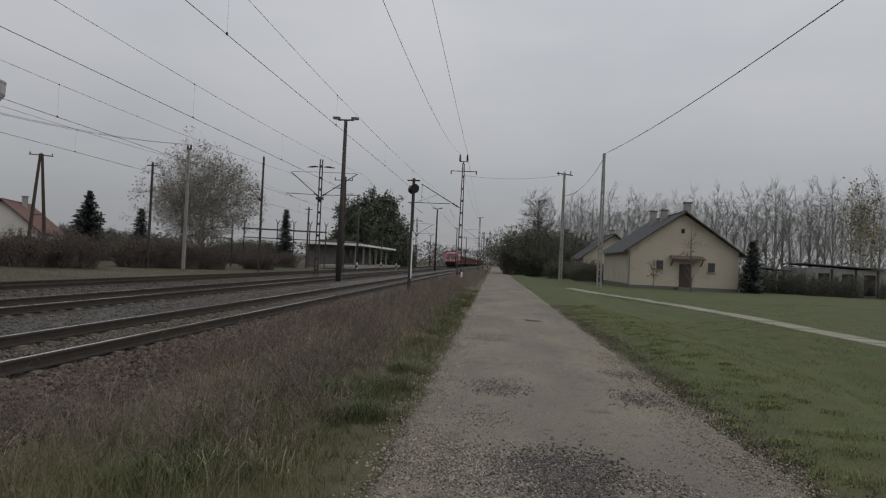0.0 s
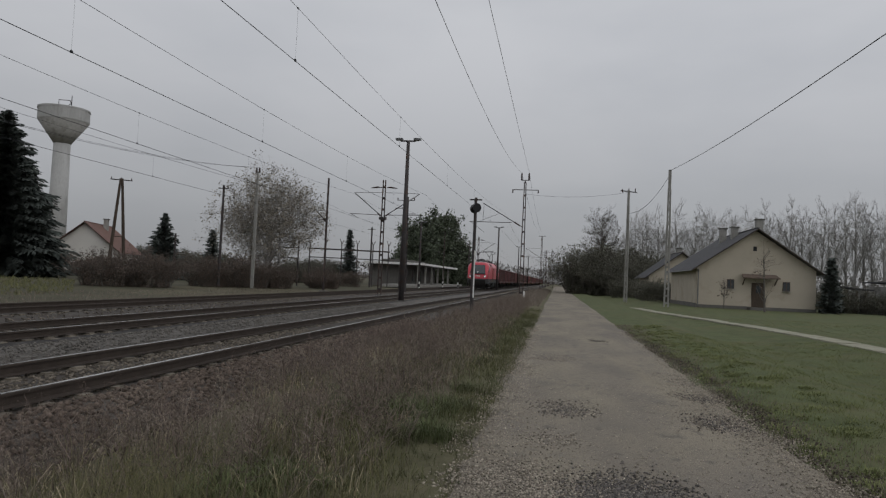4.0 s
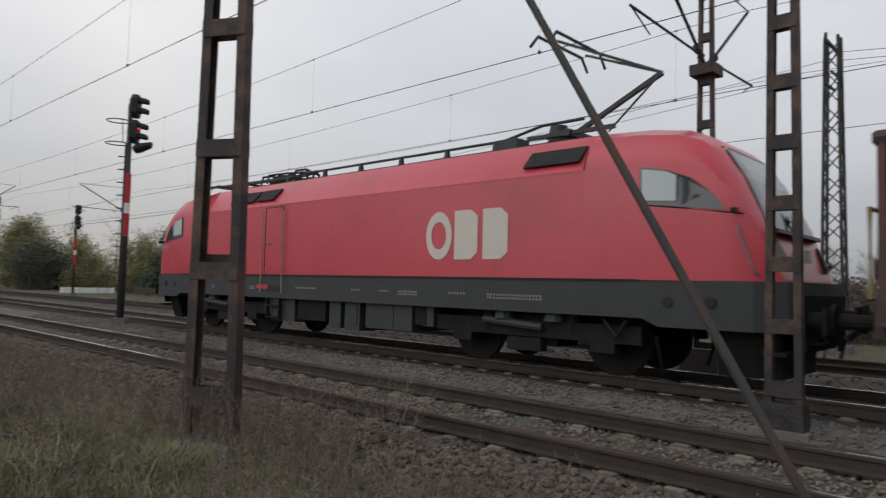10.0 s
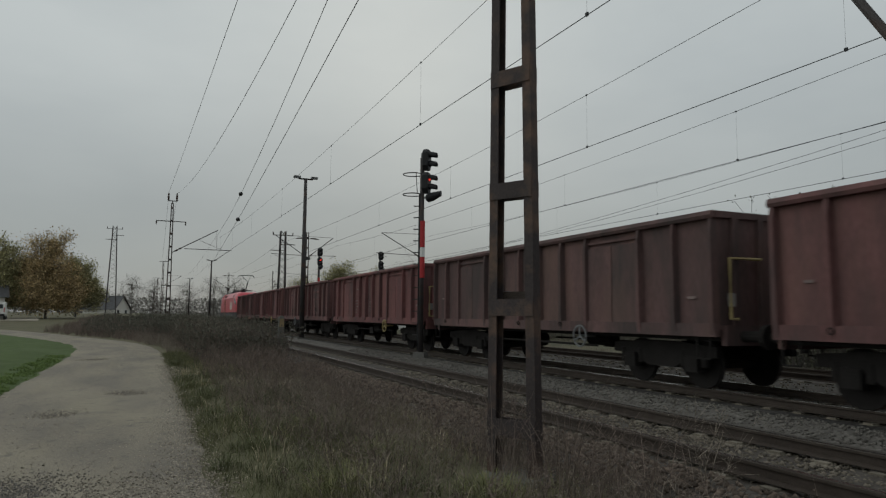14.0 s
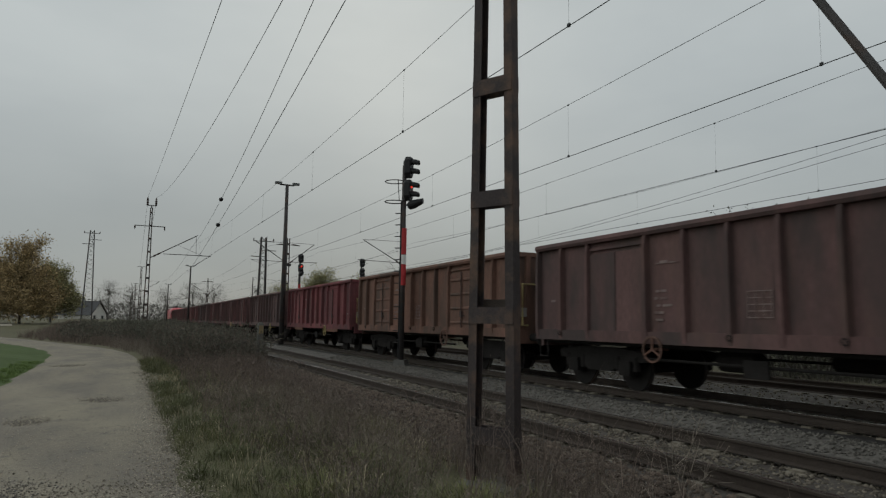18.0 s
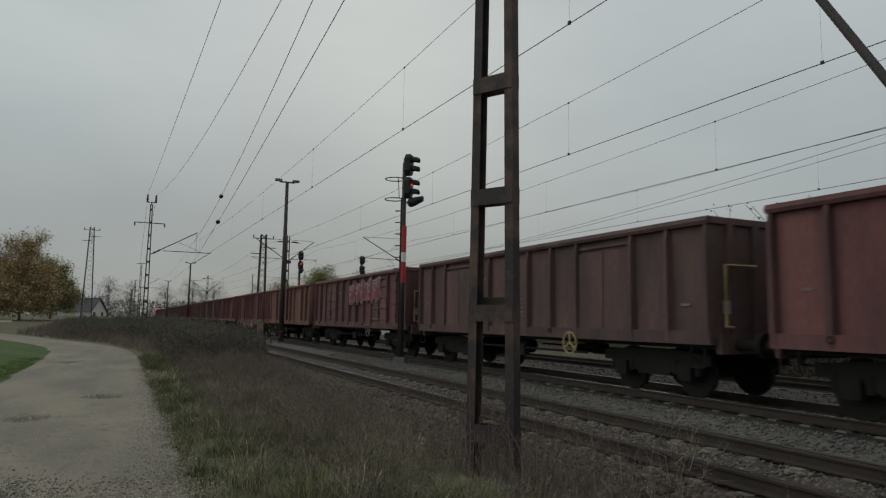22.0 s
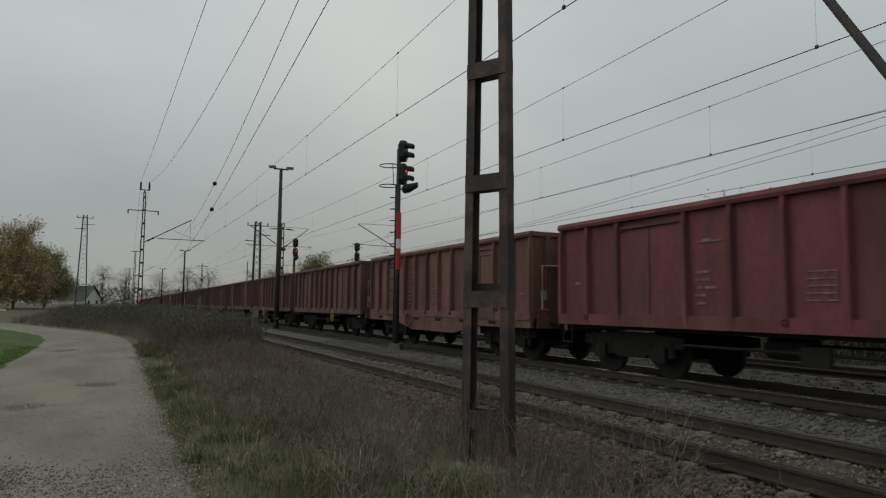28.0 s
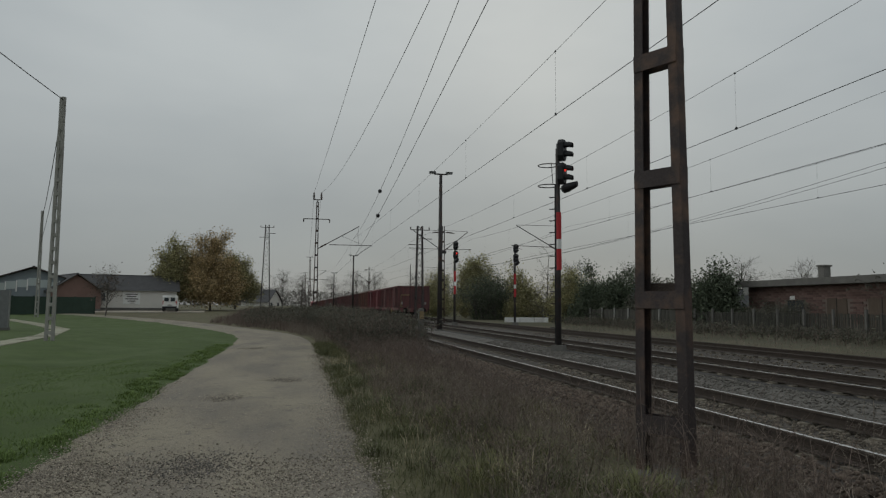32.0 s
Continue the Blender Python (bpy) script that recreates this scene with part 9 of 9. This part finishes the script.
    rg = gable_house("outbuilding", "small outbuilding with a reddish gable and dull wall", 6.0, 9.0, 2.8, 4.9, "brick_wall", "roof_gr", 0.3, category="outbuilding")
    rg.matrix_basis = pose(x, y, gz(x, y), 0, 0, 30)
    x, y = polar(-159.6, 104)
    bn = gable_house("barn", "large grey barn with a glazed gable", 13.0, 24.0, 3.4, 5.8, "blue_grey", "roof_gr", 0.5, category="barn")
    bn.matrix_basis = pose(x, y - 12, gz(x, y), 0, 0, 14)
    for k in range(9):
        part("gable_pane", Mesh().box((-4.8 + 1.2 * k, 12.03, 3.0 + 0.9 * (1 - abs(k - 4) / 4)), (1.0, 0.06, 1.0)), "pale_glass", bn)
        part("gable_mullion", Mesh().box((-5.4 + 1.2 * k, 12.04, 2.9 + 0.8 * (1 - abs(k - 4) / 4.5)), (0.14, 0.1, 1.5)), "white", bn)
    wall = thing("yard_wall", "long dark green yard wall in front of low buildings", "wall")
    x, y = polar(-162.4, 92)
    wall.matrix_basis = pose(x, y, gz(x, y), 0, 0, 16)
    for k in range(9):
        part("wall_panel", Mesh().box((-3.5 + 2.1 * k, 0, 1.05), (2.0, 0.12, 2.1)), "yard_green", wall)
        part("wall_post", Mesh().box((-4.55 + 2.1 * k, 0, 1.1), (0.14, 0.2, 2.2)), "yard_green", wall)
    bx = thing("cabinet_box", "grey metal service cabinet on the grass", "cabinet")
    bx.matrix_basis = pose(17.6, -45.8, gz(17.6, -45.8), 0, 0, 15)
    part("body", Mesh().box((0, 0, 1.3), (1.6, 1.0, 2.4)), "galv", bx)
    part("plinth", Mesh().box((0, 0, 0.1), (1.7, 1.1, 0.3)), "concd", bx)
    part("door_seam", Mesh().box((0, 0.505, 1.3), (0.02, 0.012, 2.2)), "black", bx)
    # side street on which the van stands
    st = raw("side_road", [(x, y, float(ground_z(x, y)) + 0.06) for d in (96, 104) for x, y in [polar(a, d) for a in np.linspace(-164, -173, 10)]], [(i, i + 1, i + 11, i + 10) for i in range(9)], "gravel")
    tagged(st, "pale concrete side street beyond the lawn", "road", kind="structure")


def make_van():
    v = thing("delivery_van", "white delivery van parked at the roadside", "van")
    vx, vy = polar(-170.5, 101)
    v.matrix_basis = pose(vx, vy, float(ground_z(vx, vy)) + 0.05, 0, 0, 186)
    prof = [(-2.3, 0.45), (2.3, 0.45), (2.35, 1.0), (1.9, 1.25), (1.25, 2.0), (0.9, 2.1), (-2.25, 2.15), (-2.35, 1.9)]
    part("body", Mesh().loft([[(x, y, z) for y, z in prof] for x in (-0.9, 0.9)]), "white", v)
    part("windscreen", Mesh().slab([(-0.75, 1.87, 1.32), (0.75, 1.87, 1.32), (0.7, 1.32, 1.95), (-0.7, 1.32, 1.95)], (0, 0.03, 0.02)), "glass", v)
    for s in (-1, 1):
        part("side_window", Mesh().box((s * 0.905, 0.9, 1.55), (0.02, 0.8, 0.5)), "glass", v)
        part("rear_window", Mesh().box((s * 0.4, -2.36, 1.6), (0.55, 0.03, 0.5)), "glass", v)
        part("tail_lamp", Mesh().box((s * 0.82, -2.34, 1.2), (0.1, 0.05, 0.5)), "redp", v)
        for y in (-1.45, 1.5):
            w = part("wheel", Mesh().disc((s * 0.82, y, 0.33), (1, 0, 0), 0.33, 0.2, 20), "black", v)
            part("rim", Mesh().disc((s * 0.93, y, 0.33), (1, 0, 0), 0.19, 0.02, 16), "galv", w)
    part("plate_bar", Mesh().box((0, -2.37, 0.85), (0.5, 0.02, 0.11)), "grey_l", v)
    part("bumper", Mesh().box((0, -2.36, 0.55), (1.8, 0.15, 0.25)).box((0, 2.36, 0.55), (1.8, 0.15, 0.25)), "black", v)


def make_fences():
    # picket fence before the brick building
    f = thing("picket_fence", "grey weathered picket fence with concrete posts", "fence", "fences")
    f.matrix_basis = pose(-33.0, 0, 0)
    me = mesh_data("picket", Mesh().box((0, 0, 0.75), (0.03, 0.09, 1.35)), "wood_g")
    rng = random.Random(4)
    for k in range(150):
        ob = new("picket", me)
        ob.parent = f
        ob.matrix_basis = pose(rng.uniform(-0.01, 0.01), -54 + 0.165 * k, rng.uniform(-0.03, 0.03), rng.uniform(-1.5, 1.5), 0, 0)
    for k in range(11):
        part("fence_post", Mesh().box((0.08, -54 + 2.5 * k, 0.85), (0.14, 0.14, 1.7)), "concd", f)
    for z in (0.35, 1.15):
        part("fence_rail", Mesh().span((-0.06, -54, z - 0.04), (-0.02, -29, z + 0.04)), "wood_g", f)
    w = thing("board_fence", "dull grey-green board fence before gardens", "fence", "fences")
    w.matrix_basis = pose(-33.1, 0, 0)
    me = mesh_data("board", Mesh().box((0, 0, 0.78), (0.03, 0.30, 1.5)), "wood_g")
    for k in range(106):
        ob = new("board", me)
        ob.parent = w
        ob.matrix_basis = pose(rng.uniform(-0.01, 0.01), -54.3 - 0.32 * k, rng.uniform(-0.03, 0.03), rng.uniform(-1, 1), 0, 0)
    for k in range(12):
        part("fence_post", Mesh().box((0.1, -54.3 - 3.0 * k, 0.85), (0.13, 0.13, 1.7)), "conc", w)
    # garden fence along the west side, dark boards
    w = thing("board_fence", "dark board fence with pale concrete posts before a hedge", "fence", "fences")
    w.matrix_basis = pose(-30.4, 0, -0.1)
    me = mesh_data("board", Mesh().box((0, 0, 0.66), (0.03, 0.13, 1.15)), "board_d")
    for k in range(110):
        y = 8.0 + 0.195 * k
        ob = new("board", me)
        ob.parent = w
        ob.matrix_basis = pose(rng.uniform(-0.01, 0.01), y, rng.uniform(-0.04, 0.04), rng.uniform(-1.5, 1.5), 0, 0)
    for k in range(9):
        part("fence_post", Mesh().box((0.1, 8.2 + 2.65 * k, 0.72), (0.14, 0.14, 1.44)), "concd", w)
    # low concrete posts along the lane's edge in the south
    for k in range(2):
        p = thing("concrete_post", "short weathered concrete post in dry weeds", "post", "row of concrete posts")
        y = -23.5 - 3.4 * k
        p.matrix_basis = pose(-4.35 + 0.02 * k, y, 0)
        hp = 1.56 if k == 0 else 0.95
        part("shaft", Mesh().box((0, 0, hp / 2), (0.2, 0.24, hp), taper=0.85), "concd", p)
        part("cap", Mesh().box((0, 0, hp + 0.01), (0.14, 0.18, 0.05), taper=0.6), "concd", p)
        if k == 0:
            part("sign_plate", Mesh().box((0.0, 0.14, 1.36), (0.14, 0.02, 0.26)), "tan", p, "small faded yellow plate")
    # distance post on the north side
    p = thing("track_marker", "small white marker post beside the track", "marker post")
    p.matrix_basis = pose(-2.9, 61, 0)
    part("shaft", Mesh().box((0, 0, 0.4), (0.2, 0.12, 0.8), taper=0.8), "white", p)
    # low white wall beyond the tracks in the south
    p = thing("low_wall", "low white concrete edge beyond the tracks", "low wall")
    p.matrix_basis = pose(*polar(162.0, 72), 0)
    for k in range(3):
        part("block", Mesh().box((-3.2 + 1.6 * k, 0, 0.35), (1.5, 0.4, 0.5)), "white", p)
    # striped posts by the platform
    for az, d in ((8.3, 108), (11.6, 90), (9.6, 118)):
        p = thing("striped_post", "black and white striped marker post", "marker post", "striped posts")
        p.matrix_basis = pose(*polar(az, d), 0)
        for k in range(4):
            part("band", Mesh().tube([(0, 0, 0.35 * k), (0, 0, 0.35 * k + 0.35)], 0.09, 8), ("white", "black")[k % 2], p)


def make_poles():
    for x, y, h in ((9.3, 61.0, 11.9), (10.5, -33.4, 11.0), (25.8, -77.0, 11.0)):
        t = concrete_pole("utility_pole", "tall pierced concrete power pole", h, 0.42, 0.24)
        t.matrix_basis = pose(x, y, float(ground_z(x, y)), 0, 0, 70)
    e = concrete_pole("utility_pole", "concrete pole with a short dark crossarm beside the lane", 11.6, 0.36, 0.22)
    e.matrix_basis = pose(*polar(-5.55, 72), 0, 0, 0, 60)
    part("crossarm", Mesh().bar((0, -0.9, 11.3), (0, 0.9, 11.6), 0.1), "steel", e)
    for s in (-0.7, 0.0, 0.7):
        part("insulator", Mesh().tube([(0, s, 11.4), (0, s, 11.75)], 0.05, 6), "insul", e)
    a = concrete_pole("utility_pole", "dark wooden A-shaped power pole with crossarm", 11.0, a_frame=True)
    a.matrix_basis = pose(*polar(35.5, 82), 0, 0, 0, 35)
    lw = lattice_mast("lamp_mast", "slim lattice lamp mast with one lamp head", 10.7, 0.34, 0.24, "yard lamps")
    lw.matrix_basis = pose(*polar(50.6, 51), 0)
    part("lamp_head", Mesh().box((0.35, 0, 10.75), (0.6, 0.25, 0.14)), "galv", lw)
    part("small_arm", Mesh().bar((0, 0, 4.6), (-0.6, 0, 4.9), 0.06), "steel", lw)
    lo = concrete_pole("utility_pole", "slim pale pierced pole with two insulators before a tree", 10.3, 0.3, 0.2)
    lo.matrix_basis = pose(*polar(25.4, 62), 0, 0, 0, 70)
    part("top_bar", Mesh().bar((0, -0.24, 10.3), (0, 0.24, 10.3), 0.06), "steel", lo)
    for q in (-0.18, 0.18):
        part("insulator", Mesh().tube([(0, q, 10.3 + z) for z in (0, 0.08, 0.14, 0.2, 0.26, 0.34, 0.42)], [0.04, 0.1, 0.05, 0.1, 0.05, 0.09, 0.03], 8), "insul", lo)
    for az, d, h in ((28.0, 66, 9.4), (31.4, 85, 5.5), (15.8, 90, 8.0)):
        t = thing("utility_pole", "slim dark pole beyond the tracks", "utility pole", "power poles")
        t.matrix_basis = pose(*polar(az, d), 0)
        part("pole", Mesh().tube([(0, 0, 0), (0, 0, h)], [0.14, 0.1], 8), "steel", t)
        part("crossarm", Mesh().bar((-0.5, 0, h - 0.3), (0.5, 0, h - 0.3), 0.08), "steel", t)
    c = thing("thick_cable", "thick black cable slung between the poles", "power line", "overhead lines")
    px, py = polar(-5.55, 72)
    for a_, b_, s, r in (((9.3, 61, 11.85), (10.5, -33.4, 10.9), 1.65, 0.022), ((9.3, 61, 11.5), (px, py, 9.2), 0.9, 0.02), ((10.5, -33.4, 10.6), (25.8, -77, 10.6), 0.6, 0.022), ((10.5, -33.4, 8.2), (25.8, -77, 8.0), 0.5, 0.015), ((px, py, 11.4), (-3.4, 67, 10.3), 0.4, 0.01)):
        m = Mesh()
        wire(m, a_, b_, s, r, 24)
        part("cable", m, "black", c)


make_ground()
make_path()
make_railway()
make_train()
make_buildings()
make_van()
make_fences()
make_poles()
make_trees()
make_plants()
motions()
